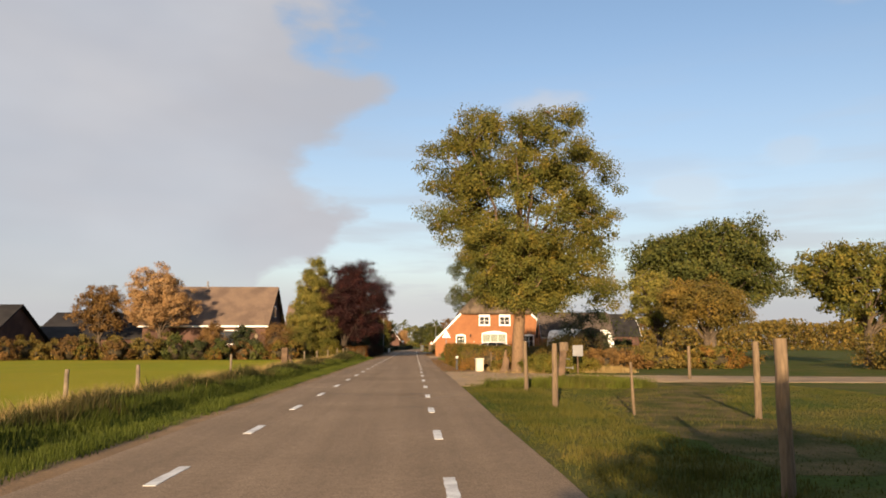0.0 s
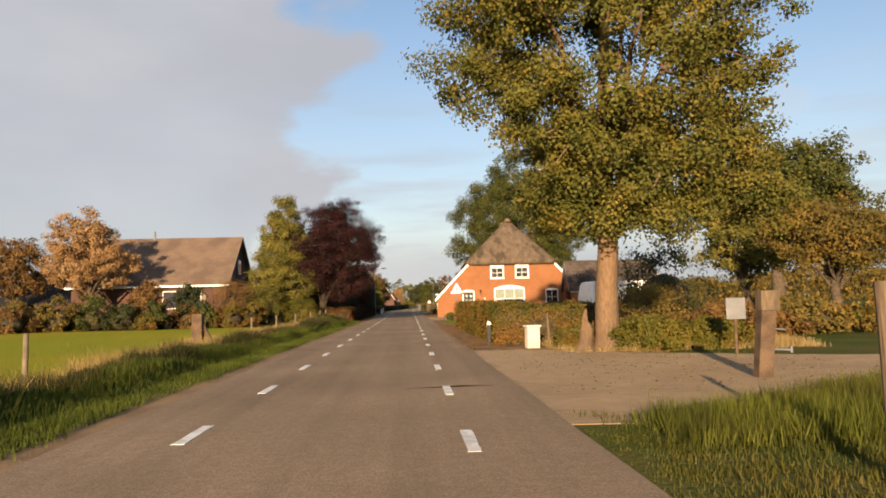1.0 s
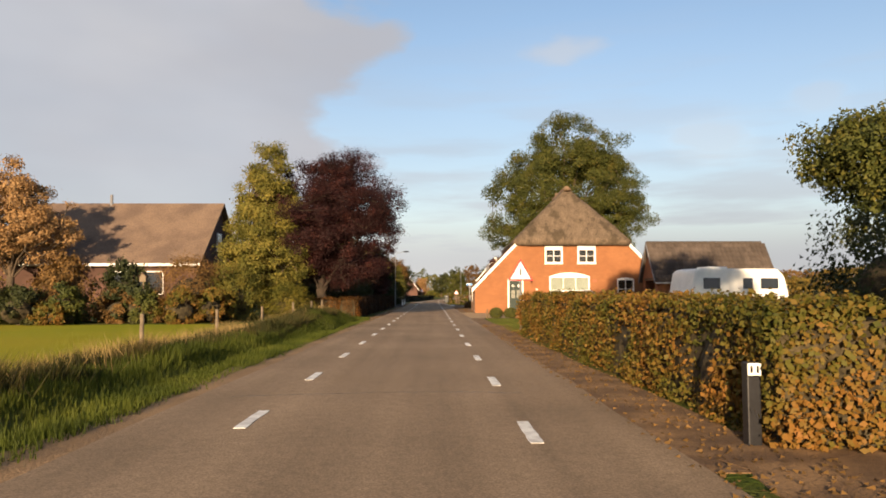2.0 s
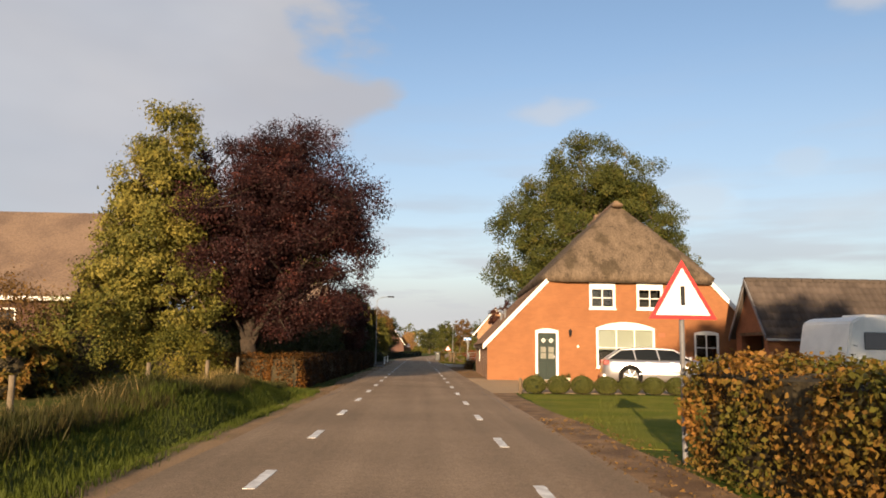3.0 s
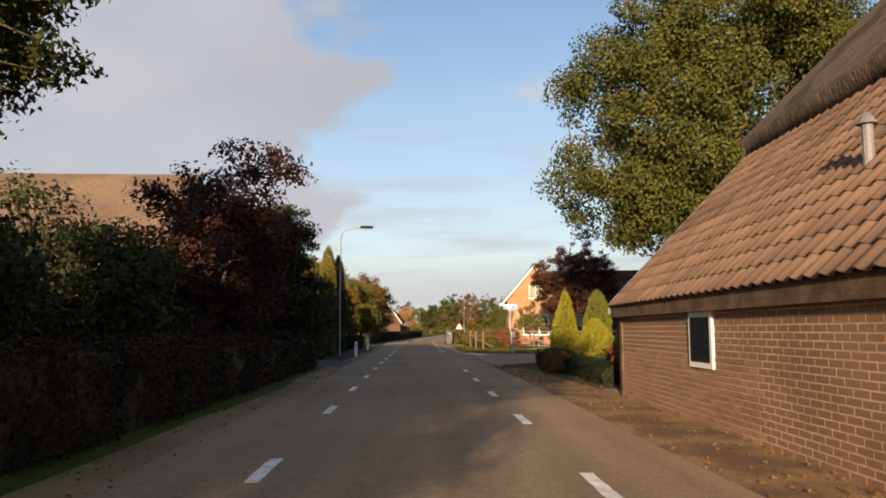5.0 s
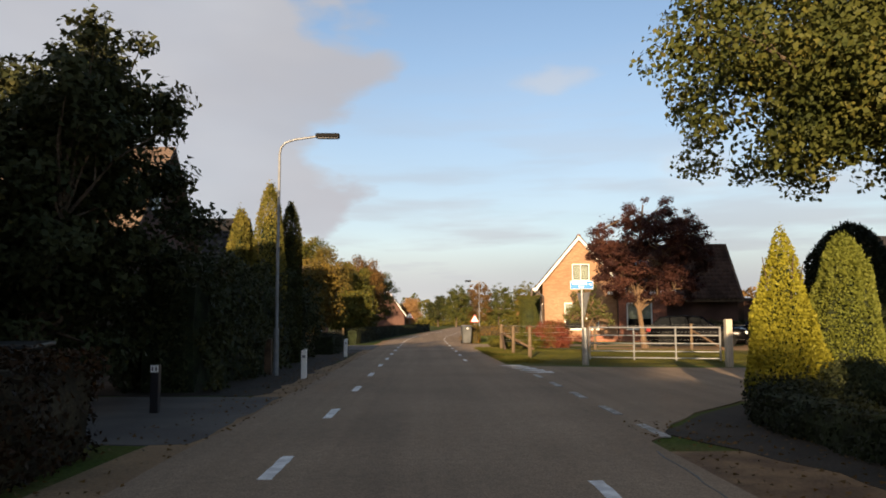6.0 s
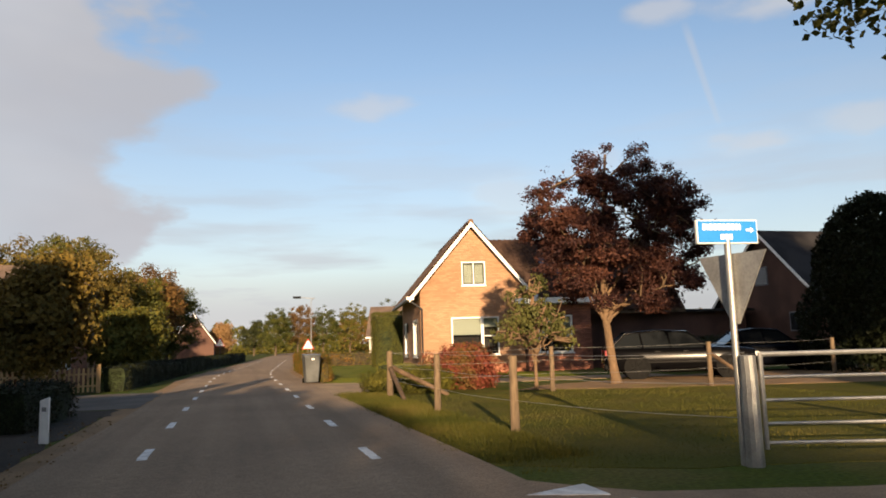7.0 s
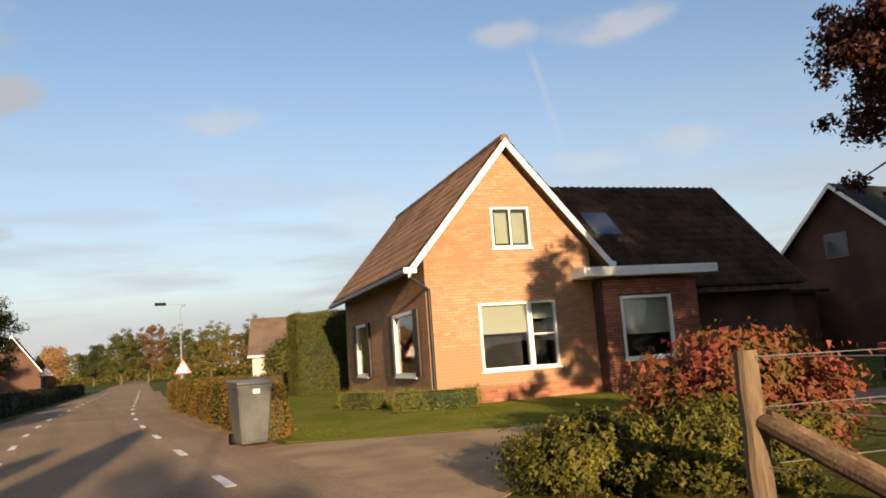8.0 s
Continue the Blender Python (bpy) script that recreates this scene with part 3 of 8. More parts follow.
grassy_dirt = material("grassy_dirt", (0.150, 0.108, 0.046), 0.95, 0.3, 1.3, 35.0, 0.8, other=(0.062, 0.066, 0.016), dist=0.02, spec=0.06)
leafy_dirt = material("leafy_dirt", (0.25, 0.150, 0.072), 0.95, 0.28, 1.6, 45.0, 0.8, other=(0.12, 0.07, 0.036), dist=0.02)
paving_bed = material("paving_bed", (0.285, 0.203, 0.120), 0.95, 0.2, 1.0, 60.0, 0.5)
paver = material("paver", (0.340, 0.240, 0.138), 0.85, 0.10, 0.5, 80.0, 0.4, other=(0.295, 0.205, 0.115), island=True)
paver_each = material("paver_single", (0.340, 0.240, 0.138), 0.85, 0.10, 0.5, 80.0, 0.4, other=(0.295, 0.205, 0.115), each=True)
grey_paving = material("grey_paving", (0.115, 0.100, 0.084), 0.9, 0.2, 1.0, 60.0, 0.5, other=(0.085, 0.074, 0.062))
concrete = material("concrete", (0.38, 0.36, 0.32), 0.85, 0.15, 1.5, 60.0, 0.3)
brown_mortar = material("brown_mortar", (0.21, 0.10, 0.055), 0.95, 0.15, 2.0, 80.0, 0.4)
mortar = material("mortar", (0.25, 0.110, 0.048), 0.95, 0.15, 2.0, 80.0, 0.4)
orange_brick = material("orange_brick", (0.262, 0.112, 0.047), 0.85, 0.05, 0.5, 90.0, 0.4, other=(0.232, 0.096, 0.040), island=True)
brown_brick = material("brown_brick", (0.30, 0.12, 0.06), 0.85, 0.25, 0.6, 90.0, 0.4, other=(0.24, 0.095, 0.05), island=True)
yellow_brick = material("yellow_brick", (0.378, 0.222, 0.134), 0.85, 0.16, 0.5, 90.0, 0.4, other=(0.325, 0.184, 0.104), island=True)
red_brick = material("red_brick", (0.30, 0.12, 0.075), 0.85, 0.25, 0.6, 90.0, 0.4, island=True)
dark_brick = material("dark_brick", (0.082, 0.043, 0.032), 0.85, 0.25, 0.6, 90.0, 0.4)
yellow_mortar = material("pale_mortar", (0.26, 0.150, 0.082), 0.95, 0.12, 2.0, 80.0, 0.4)
roof_tile = material("roof_tile", (0.16, 0.10, 0.07), 0.8, 0.25, 0.6, 40.0, 0.4, each=True)
roof_tile_rest = material("roof_tile_rest", (0.16, 0.10, 0.07), 0.8, 0.25, 0.6, 40.0, 0.4, island=True)
dark_tile = material("dark_tile", (0.046, 0.028, 0.021), 0.85, 0.25, 0.8, 40.0, 0.4, island=True, spec=0.12)
slate_tile = material("slate_tile", (0.027, 0.025, 0.025), 0.8, 0.25, 0.8, 40.0, 0.4, island=True, spec=0.15)
brown_roof = material("brown_roof", (0.165, 0.115, 0.082), 0.9, 0.2, 0.6, 12.0, 0.8, other=(0.115, 0.080, 0.060), dist=0.04)
white_paint = material("white_paint", (0.80, 0.79, 0.75), 0.45, 0.05, 2.0, 40.0, 0.08)
green_paint = material("dark_green_paint", (0.006, 0.018, 0.013), 0.45, 0.15, 3.0, 40.0, 0.05)
black_paint = material("black_paint", (0.018, 0.018, 0.02), 0.35, 0.15, 3.0, 40.0, 0.05)
dark_alloy = material("dark_alloy", (0.010, 0.010, 0.010), 0.7, 0.15, 3.0, 40.0, 0.05, spec=0.08)
curtain = material("net_curtain", (0.20, 0.20, 0.17), 0.9, 0.1, 8.0, 60.0, 0.2)
cream_cloth = material("cream_blind", (0.36, 0.37, 0.30), 0.9, 0.05, 2.0, 60.0, 0.2)
# dark colour of the sheets that stand for unlit interiors
unlit_interior = material("unlit_interior", (0.03, 0.028, 0.026), 0.9, 0.3, 1.0, 20.0, 0.0)
pane_glass = glass_material("pane_glass")
sky_pane = paint("roof_window_glass", (0.10, 0.13, 0.17), 0.6, 0.12)
weathered_wood = material("weathered_wood", (0.165, 0.116, 0.070), 0.9, 0.28, 4.0, 40.0, 0.6, other=(0.100, 0.072, 0.046), stretch=(1, 1, 0.15))
grey_wood = material("grey_wood", (0.20, 0.155, 0.105), 0.9, 0.25, 4.0, 50.0, 0.6, other=(0.12, 0.095, 0.066))
shutter_paint = material("shutter_paint", (0.035, 0.022, 0.016), 0.5, 0.15, 3.0, 40.0, 0.05)
worn_paint = material("worn_lane_paint", (0.42, 0.40, 0.36), 0.8, 0.25, 5.0, 70.0, 0.3, other=(0.22, 0.20, 0.17))
bleached_wood = material("bleached_wood", (0.48, 0.43, 0.34), 0.9, 0.2, 4.0, 40.0, 0.5, other=(0.36, 0.31, 0.24), stretch=(1, 1, 0.15))
dark_wood = material("dark_wood", (0.10, 0.065, 0.04), 0.9, 0.3, 4.0, 50.0, 0.6)
dark_bark = material("dark_bark", (0.055, 0.040, 0.028), 0.95, 0.35, 3.0, 22.0, 1.0, other=(0.034, 0.026, 0.019), dist=0.04)
bark = material("bark", (0.120, 0.086, 0.056), 0.95, 0.35, 3.0, 22.0, 1.0, other=(0.070, 0.053, 0.036), dist=0.04)
oak_bark = material("oak_bark", (0.175, 0.110, 0.062), 0.95, 0.22, 1.6, 20.0, 1.0, other=(0.120, 0.080, 0.048), dist=0.022, stretch=(1, 1, 0.35))
pale_bark = material("pale_bark", (0.30, 0.21, 0.13), 0.95, 0.16, 2.0, 26.0, 0.8, other=(0.20, 0.15, 0.09), dist=0.02, stretch=(1, 1, 0.22))
# colours of the solid plant cores, darkened for the shade between leaves
shade_core_brown = material("shade_core_brown", (0.045, 0.035, 0.018), 0.95, 0.4, 5.0, 30.0, 0.8)
shade_core_green = material("shade_core_green", (0.02, 0.028, 0.01), 0.95, 0.4, 5.0, 30.0, 0.8)
galvanised = material("galvanised_steel", (0.34, 0.34, 0.33), 0.5, 0.12, 5.0, 40.0, 0.05, metal=0.7)
lamp_steel = material("lamp_steel", (0.22, 0.23, 0.24), 0.5, 0.12, 5.0, 40.0, 0.05, metal=0.4)
grey_steel = material("grey_steel", (0.22, 0.22, 0.22), 0.5, 0.1, 3.0, 40.0, 0.05, metal=0.3)
rubber = material("rubber", (0.012, 0.012, 0.012), 0.95, 0.2, 8.0, 60.0, 0.2, spec=0.05)
chrome = material("alloy", (0.6, 0.6, 0.6), 0.25, 0.05, 3.0, 40.0, 0.0, metal=0.9)
lead = material("lead_grey", (0.15, 0.15, 0.16), 0.6, 0.2, 3.0, 40.0, 0.1)
sign_blue = material("sign_blue", (0.02, 0.20, 0.55), 0.4, 0.05, 3.0, 40.0, 0.0)
lamp_red = material("lamp_red", (0.22, 0.016, 0.014), 0.3, 0.05, 3.0, 40.0, 0.0)
sign_red = material("sign_red", (0.55, 0.03, 0.03), 0.4, 0.05, 3.0, 40.0, 0.0)

oak_leaf = leaf_material("oak_leaf", [(0.044, 0.054, 0.012), (0.078, 0.083, 0.017), (0.132, 0.115, 0.021), (0.215, 0.148, 0.026)], 0.15, patch=1.3)
green_leaf = leaf_material("green_leaf", [(0.029, 0.038, 0.011), (0.048, 0.058, 0.014), (0.082, 0.086, 0.019), (0.140, 0.114, 0.025)], 0.15, patch=0.9)
purple_leaf = leaf_material("purple_leaf", [(0.008, 0.0042, 0.0048), (0.017, 0.0072, 0.0076), (0.034, 0.0126, 0.0122), (0.090, 0.028, 0.021)], 0.1, patch=1.3)
yellow_leaf = leaf_material("yellow_leaf", [(0.042, 0.047, 0.011), (0.112, 0.110, 0.024), (0.202, 0.172, 0.037), (0.310, 0.248, 0.057)], 0.25, patch=1.1)
orange_leaf = leaf_material("orange_leaf", [(0.190, 0.115, 0.050), (0.290, 0.170, 0.070), (0.370, 0.230, 0.105), (0.350, 0.240, 0.120)], 0.25, patch=0.5)
yew_leaf = leaf_material("yew_leaf", [(0.009, 0.013, 0.005), (0.014, 0.018, 0.007), (0.022, 0.024, 0.009)], 0.05, patch=0.5)
columnar_leaf = leaf_material("columnar_leaf", [(0.020, 0.026, 0.008), (0.040, 0.044, 0.012), (0.090, 0.080, 0.016)], 0.1, patch=0.6)
dark_leaf = leaf_material("dark_leaf", [(0.020, 0.026, 0.011), (0.031, 0.038, 0.014), (0.047, 0.052, 0.018), (0.075, 0.070, 0.026)], 0.12, patch=0.5)
beech_leaf = leaf_material("beech_leaf", [(0.040, 0.050, 0.010), (0.095, 0.085, 0.016), (0.165, 0.090, 0.020), (0.240, 0.110, 0.026)], 0.2, patch=1.3)
brown_leaf = leaf_material("brown_leaf", [(0.070, 0.048, 0.017), (0.115, 0.068, 0.024), (0.170, 0.095, 0.030), (0.230, 0.130, 0.045)], 0.2, patch=0.9)
# beech hedge leaves twice: shade put into the first colour, sunlight into the second
hedge_brown_shaded = leaf_material("hedge_brown_shaded", [(0.009, 0.007, 0.003), (0.018, 0.011, 0.004), (0.040, 0.019, 0.006), (0.120, 0.050, 0.012)], 0.15, patch=0.9)
copper_leaf_sunlit = leaf_material("copper_leaf_sunlit", [(0.020, 0.015, 0.005), (0.052, 0.027, 0.007), (0.135, 0.056, 0.012), (0.260, 0.105, 0.022)], 0.2, patch=1.2)
plum_leaf = leaf_material("plum_leaf", [(0.026, 0.013, 0.014), (0.042, 0.019, 0.017), (0.070, 0.028, 0.020), (0.110, 0.045, 0.027)], 0.15, patch=0.6)
orchard_leaf = leaf_material("orchard_leaf", [(0.058, 0.055, 0.016), (0.100, 0.080, 0.020), (0.170, 0.115, 0.025), (0.260, 0.165, 0.034)], 0.2, patch=0.6)
gold_conifer = leaf_material("gold_conifer", [(0.150, 0.150, 0.018), (0.230, 0.215, 0.022), (0.340, 0.300, 0.028)], 0.15, patch=0.5)
green_conifer = leaf_material("green_conifer", [(0.085, 0.105, 0.020), (0.130, 0.145, 0.025), (0.180, 0.180, 0.030)], 0.15, patch=0.5)
red_leaf = leaf_material("red_leaf", [(0.070, 0.066, 0.018), (0.130, 0.070, 0.022), (0.200, 0.046, 0.032), (0.235, 0.080, 0.052)], 0.2, patch=1.4)
paddock_blade = leaf_material("paddock_blade", [(0.040, 0.046, 0.007), (0.070, 0.074, 0.011), (0.115, 0.105, 0.018), (0.155, 0.120, 0.030)], 0.25, patch=0.4)
shrub_leaf = leaf_material("shrub_leaf", [(0.040, 0.046, 0.008), (0.080, 0.078, 0.012), (0.140, 0.116, 0.018), (0.210, 0.140, 0.030)], 0.2, patch=0.9)
hedge_box_leaf = leaf_material("hedge_box_leaf", [(0.110, 0.120, 0.020), (0.160, 0.160, 0.026), (0.210, 0.190, 0.036)], 0.15, patch=0.5)
box_leaf = leaf_material("box_leaf", [(0.045, 0.055, 0.013), (0.070, 0.075, 0.017), (0.100, 0.090, 0.022)], 0.15, patch=0.5)
dry_grass = leaf_material("dry_grass", [(0.200, 0.140, 0.050), (0.300, 0.210, 0.080), (0.370, 0.280, 0.130)], 0.2, patch=0.5)
grass_blade = leaf_material("grass_blade", [(0.032, 0.042, 0.007), (0.054, 0.060, 0.010), (0.088, 0.082, 0.015), (0.130, 0.100, 0.028)], 0.25, patch=0.5)
juniper_leaf = leaf_material("juniper_leaf", [(0.026, 0.030, 0.007), (0.074, 0.072, 0.013), (0.175, 0.152, 0.024)], 0.15, patch=2.5)
lawn_blade = leaf_material("lawn_blade", [(0.068, 0.084, 0.011), (0.104, 0.118, 0.015), (0.148, 0.142, 0.023)], 0.25, patch=0.6)
lush_blade = leaf_material("lush_blade", [(0.030, 0.044, 0.007), (0.062, 0.080, 0.011), (0.105, 0.118, 0.018)], 0.25, patch=0.7)
# dark garden soil, near black because tree shade is put into its colour
shaded_bed_soil = material("shaded_bed_soil", (0.045, 0.033, 0.022), 0.95, 0.3, 1.2, 40.0, 0.8, other=(0.028, 0.022, 0.014), dist=0.02)
barn_roof = material("barn_roof", (0.070, 0.055, 0.045), 0.9, 0.2, 0.6, 12.0, 0.8, other=(0.060, 0.048, 0.040), dist=0.04)
willow_leaf = leaf_material("willow_leaf", [(0.060, 0.066, 0.022), (0.110, 0.112, 0.034), (0.190, 0.170, 0.055)], 0.25, patch=0.5)


def thatch_material():
    """Reed thatch: fine streaks down the slope, grey weathering, dark mossy patches."""
    mt = bpy.data.materials.new("thatch")
    mt.use_nodes = True
    nt = mt.node_tree
    N, L = nt.nodes.new, nt.links.new
    b = nt.nodes["Principled BSDF"]
    co = N("ShaderNodeTexCoord")
    outs = []
    for scl, size, det in (((1, 1, 0.16), 16.0, 5.0), ((1, 1, 0.35), 3.2, 7.0), ((1, 1, 0.7), 0.9, 7.0)):
        mp, n = N("ShaderNodeMapping"), N("ShaderNodeTexNoise")
        mp.inputs["Scale"].default_value = scl
        n.inputs["Scale"].default_value, n.inputs["Detail"].default_value = size, det
        L(co.outputs["Object"], mp.inputs[0]); L(mp.outputs[0], n.inputs["Vector"])
        outs.append(n.outputs[0])
    ramp = N("ShaderNodeValToRGB")
    ramp.color_ramp.elements[0].position, ramp.color_ramp.elements[1].position = 0.30, 0.72
    ramp.color_ramp.elements[0].color, ramp.color_ramp.elements[1].color = (0.050, 0.038, 0.028, 1), (0.195, 0.147, 0.104, 1)
    a = N("ShaderNodeMath"); a.operation = "MULTIPLY_ADD"; a.inputs[1].default_value = 0.55
    h = N("ShaderNodeMath"); h.operation = "MULTIPLY"; h.inputs[1].default_value = 0.45
    L(outs[1], h.inputs[0]); L(outs[0], a.inputs[0]); L(h.outputs[0], a.inputs[2]); L(a.outputs[0], ramp.inputs[0])
    patch = N("ShaderNodeMapRange"); patch.interpolation_type = "SMOOTHSTEP"
    patch.inputs[1].default_value, patch.inputs[2].default_value = 0.53, 0.62
    L(outs[2], patch.inputs[0])
    mx = N("ShaderNodeMix"); mx.data_type = "RGBA"; mx.inputs["B"].default_value = (0.035, 0.028, 0.017, 1)
    s = N("ShaderNodeMath"); s.operation = "MULTIPLY"; s.inputs[1].default_value = 0.6
    L(patch.outputs[0], s.inputs[0]); L(s.outputs[0], mx.inputs["Factor"])
    L(ramp.outputs[0], mx.inputs["A"]); L(mx.outputs["Result"], b.inputs["Base Color"])
    b.inputs["Roughness"].default_value, b.inputs["Specular IOR Level"].default_value = 0.95, 0.1
    bp = N("ShaderNodeBump"); bp.inputs["Strength"].default_value, bp.inputs["Distance"].default_value = 0.9, 0.06
    L(a.outputs[0], bp.inputs["Height"]); L(bp.outputs[0], b.inputs["Normal"])
    return mt


thatch = thatch_material()

# ---- ground, road, fields ----
def bend(y):
    """How far the road's axis has swung to the east."""
    d = y - 134.0
    return 0.0 if d < 0 else (0.0026 * d * d if d < 15.5 else 0.6247 + 0.0806 * (d - 15.5))


def strip(name, x0, x1, ys, z0, z1, mt, label, category, jitter=0.0, seed=1):
    """A long sheet that follows the road, between two offsets from its axis."""
    rng = random.Random(seed)
    bm = bmesh.new()
    rows = []
    for y in ys:
        a, b = x0 + bend(y) + rng.uniform(-1, 1) * jitter, x1 + bend(y) + rng.uniform(-1, 1) * jitter
        rows.append([bm.verts.new(p) for p in ((a, y, z0), (a, y, z1), (b, y, z1), (b, y, z0))])
    for r, s in zip(rows, rows[1:]):
        for k in range(3):
            bm.faces.new((r[k], s[k], s[k + 1], r[k + 1]))
    for r in (rows[0], rows[-1]):
        bm.faces.new(r)
    return tagged(part(name, bm, mt), label, category, kind="structure")


def build_ground():
    xs = np.concatenate([-np.geomspace(2500, 60, 9), np.arange(-50, 51, 2.0), np.geomspace(60, 2500, 9)])
    ys = np.concatenate([-np.geomspace(2500, 60, 9), np.arange(-50, 251, 2.5), np.geomspace(260, 3000, 12)])
    V = np.array([(x, y, 0.0) for y in ys for x in xs])
    nx = len(xs)
    Fq = np.array([(j * nx + i, j * nx + i + 1, (j + 1) * nx + i + 1, (j + 1) * nx + i) for j in range(len(ys) - 1) for i in range(nx - 1)])
    tagged(grid_mesh("ground", V, Fq, grass_ground), "rough autumn grass and earth of the roadside land", "ground", kind="structure")


build_ground()
road_ys = [-60 + 2.5 * i for i in range(120)] + [240 + 20 * i for i in range(30)]
strip("road", -2.30, 2.30, road_ys, -0.02, 0.020, asphalt, "worn brown-grey asphalt country road", "road", jitter=0.035)
strip("verge_dirt_west", -2.78, -2.20, road_ys, 0.0, 0.007, dirt, "bare trodden earth along the road edge", "verge", jitter=0.12, seed=4)
strip("verge_dirt_east", 2.2, 3.0, [y for y in road_ys if 30 < y < 66], 0.0, 0.008, leafy_dirt, "brown earth strip under the beech hedge", "verge", jitter=0.10, seed=5)
slab("hedge_foot", [(2.4, 31.0), (2.7, 34.0), (7.5, 33.8), (9.5, 31.0), (6.5, 29.2), (3.4, 31.1)], 0.0, 0.0125, leafy_dirt, "brown leafy earth at the oak's foot", "verge", 0.12)
strip("verge_path_east", 2.2, 4.2, [y for y in road_ys if 74 < y < 96.6], 0.0, 0.009, leafy_dirt, "sandy leaf-strewn verge beside the farmhouse", "verge", jitter=0.15, seed=6)
slab("field", [(-4.9, -60), (-4.9, 30), (-5.4, 42), (-7.2, 54), (-8.5, 57.5), (-25, 57.0), (-60, 55), (-300, 52), (-300, -60)], 0.0, 0.005, field_grass, "bright mown meadow of yellow-green grass", "field", 0.25)

strip("verge_sand_east", 2.2, 2.75, [y for y in road_ys if 123 < y < 182], 0.0, 0.0085, dirt, "sandy trodden verge beside the beech hedge", "verge", jitter=0.10, seed=7)
# drive with clinker paving at the big tree
slab("driveway", [(2.26, 19.9), (2.26, 31.2), (3.3, 31.6), (6.0, 29.0), (9.0, 27.2), (14, 25.8), (30, 23.5), (30, 19.5), (12, 21.5), (7.2, 22.0), (4.2, 20.9), (3.0, 19.9)], 0.0, 0.010, paving_bed, "tan clinker-paved drive entrance", "driveway", 0.06)
slab("farmyard", [(2.28, 64.1), (2.28, 75.6), (3.1, 75.6), (3.16, 74.7), (14.5, 74.7), (24, 75.5), (24, 65.1), (3.2, 64.6)], 0.0, 0.010, paving_bed, "sandy paved yard before the farmhouse", "driveway", 0.05)
slab("front_lawn", [(2.75, 52.0), (3.1, 63.8), (26, 63.8), (26, 52.0), (4.4, 51.6)], 0.0, 0.006, lawn_grass, "short green front lawn", "lawn", 0.05)
slab("side_road", [(2.26, 95.5), (2.26, 109.3), (3.0, 108.4), (4.6, 107.9), (7, 107.4), (40, 103.5), (40, 96.5), (9, 100.6), (6.5, 100.4), (4.8, 99.3), (3.6, 97.9), (2.9, 96.8), (2.5, 95.9)], 0.0, 0.016, asphalt, "asphalt side road joining at a wide mouth", "road", 0.03)
slab("corner_bed", [(2.6, 96.2), (3.6, 97.7), (4.8, 99.1), (6.5, 100.2), (9, 100.4), (9, 90.4), (4.1, 87.0), (3.4, 87.0), (3.3, 94.0)], 0.0, 0.0125, shaded_bed_soil, "dark leaf-covered soil of the corner garden", "ground", 0.05)
slab("paddock_lawn", [(2.35, 110.2), (2.3, 121.6), (3.0, 123.0), (5.2, 122.3), (9, 120.3), (22, 115.5), (30, 108.0), (7, 108.6), (4.0, 109.2)], 0.0, 0.006, paddock_grass, "rough mown grass behind the wire fence", "lawn", 0.06)
slab("house_drive", [(2.28, 122.4), (2.28, 129.2), (2.9, 129.4), (5.7, 127.9), (8.4, 127.9), (14, 126.5), (14, 124.6), (6.4, 125.4), (4.2, 124.0), (3.0, 123.2)], 0.0, 0.010, paving_bed, "pale paved drive to the yellow-brick house", "driveway", 0.04)
slab("house_lawn", [(2.9, 129.7), (3.2, 156), (14, 156), (14, 141.5), (12, 127.6), (8.4, 128.1), (5.8, 128.1)], 0.0, 0.006, lawn_grass, "trimmed green lawn round the yellow-brick house", "lawn", 0.04)
slab("parking_yard", [(6.9, 121.3), (8.4, 122.9), (15, 125.0), (30, 128), (30, 117), (24, 115.4), (9.4, 120.0)], 0.0, 0.011, dirt, "brown earth parking place", "driveway", 0.1)
slab("neighbour_drive", [(-2.40, 95.6), (-2.40, 100.4), (-7.1, 100.7), (-7.1, 96.0)], 0.0, 0.010, grey_paving, "grey paved drive between dark hedges", "driveway", 0.05)
slab("far_drive", [(-2.40, 121.2), (-2.40, 128.0), (-9, 129.0), (-9, 121.8)], 0.0, 0.010, grey_paving, "grey paved drive beside a picket fence", "driveway", 0.05)
# laid over the verge to darken it as the trees' shade would
slab("garden_bed", [(-2.75, 100.6), (-2.75, 121.0), (-9, 121.6), (-9, 100.9)], 0.0, 0.008, shaded_bed_soil, "leaf-covered soil under the west hedge, tree shade in its colour", "ground", 0.1)
slab("sand_track", [(4.6, 5.0), (5.6, 5.2), (6.6, 9.5), (7.2, 13.0), (9.0, 18.0), (11.5, 21.6), (9.6, 21.9), (7.0, 19.2), (5.2, 14.6), (4.5, 9.0)], 0.0, 0.005, grassy_dirt, "worn half-overgrown sandy track across the grass", "path", 0.16)


def bank_z(x, y):
    """The low uneven bank between the road and the meadow, which comes nearer the road before the hedge."""
    s = np.clip((y - 45.0) / 9.0, 0, 1)
    s = s * s * (3 - 2 * s)
    c, w = -4.05 + 0.10 * s, 0.80 + 0.30 * s
    h = (0.20 + 0.20 * s) * (1 + 0.22 * np.sin(y * 1.3) + 0.18 * np.sin(y * 0.47 + 1.0)) * np.clip((y + 5) / 3, 0, 1) * np.clip((64.3 - y) / 4, 0, 1)
    return h * np.clip(1 - ((x - c) / w) ** 2, 0, 1)


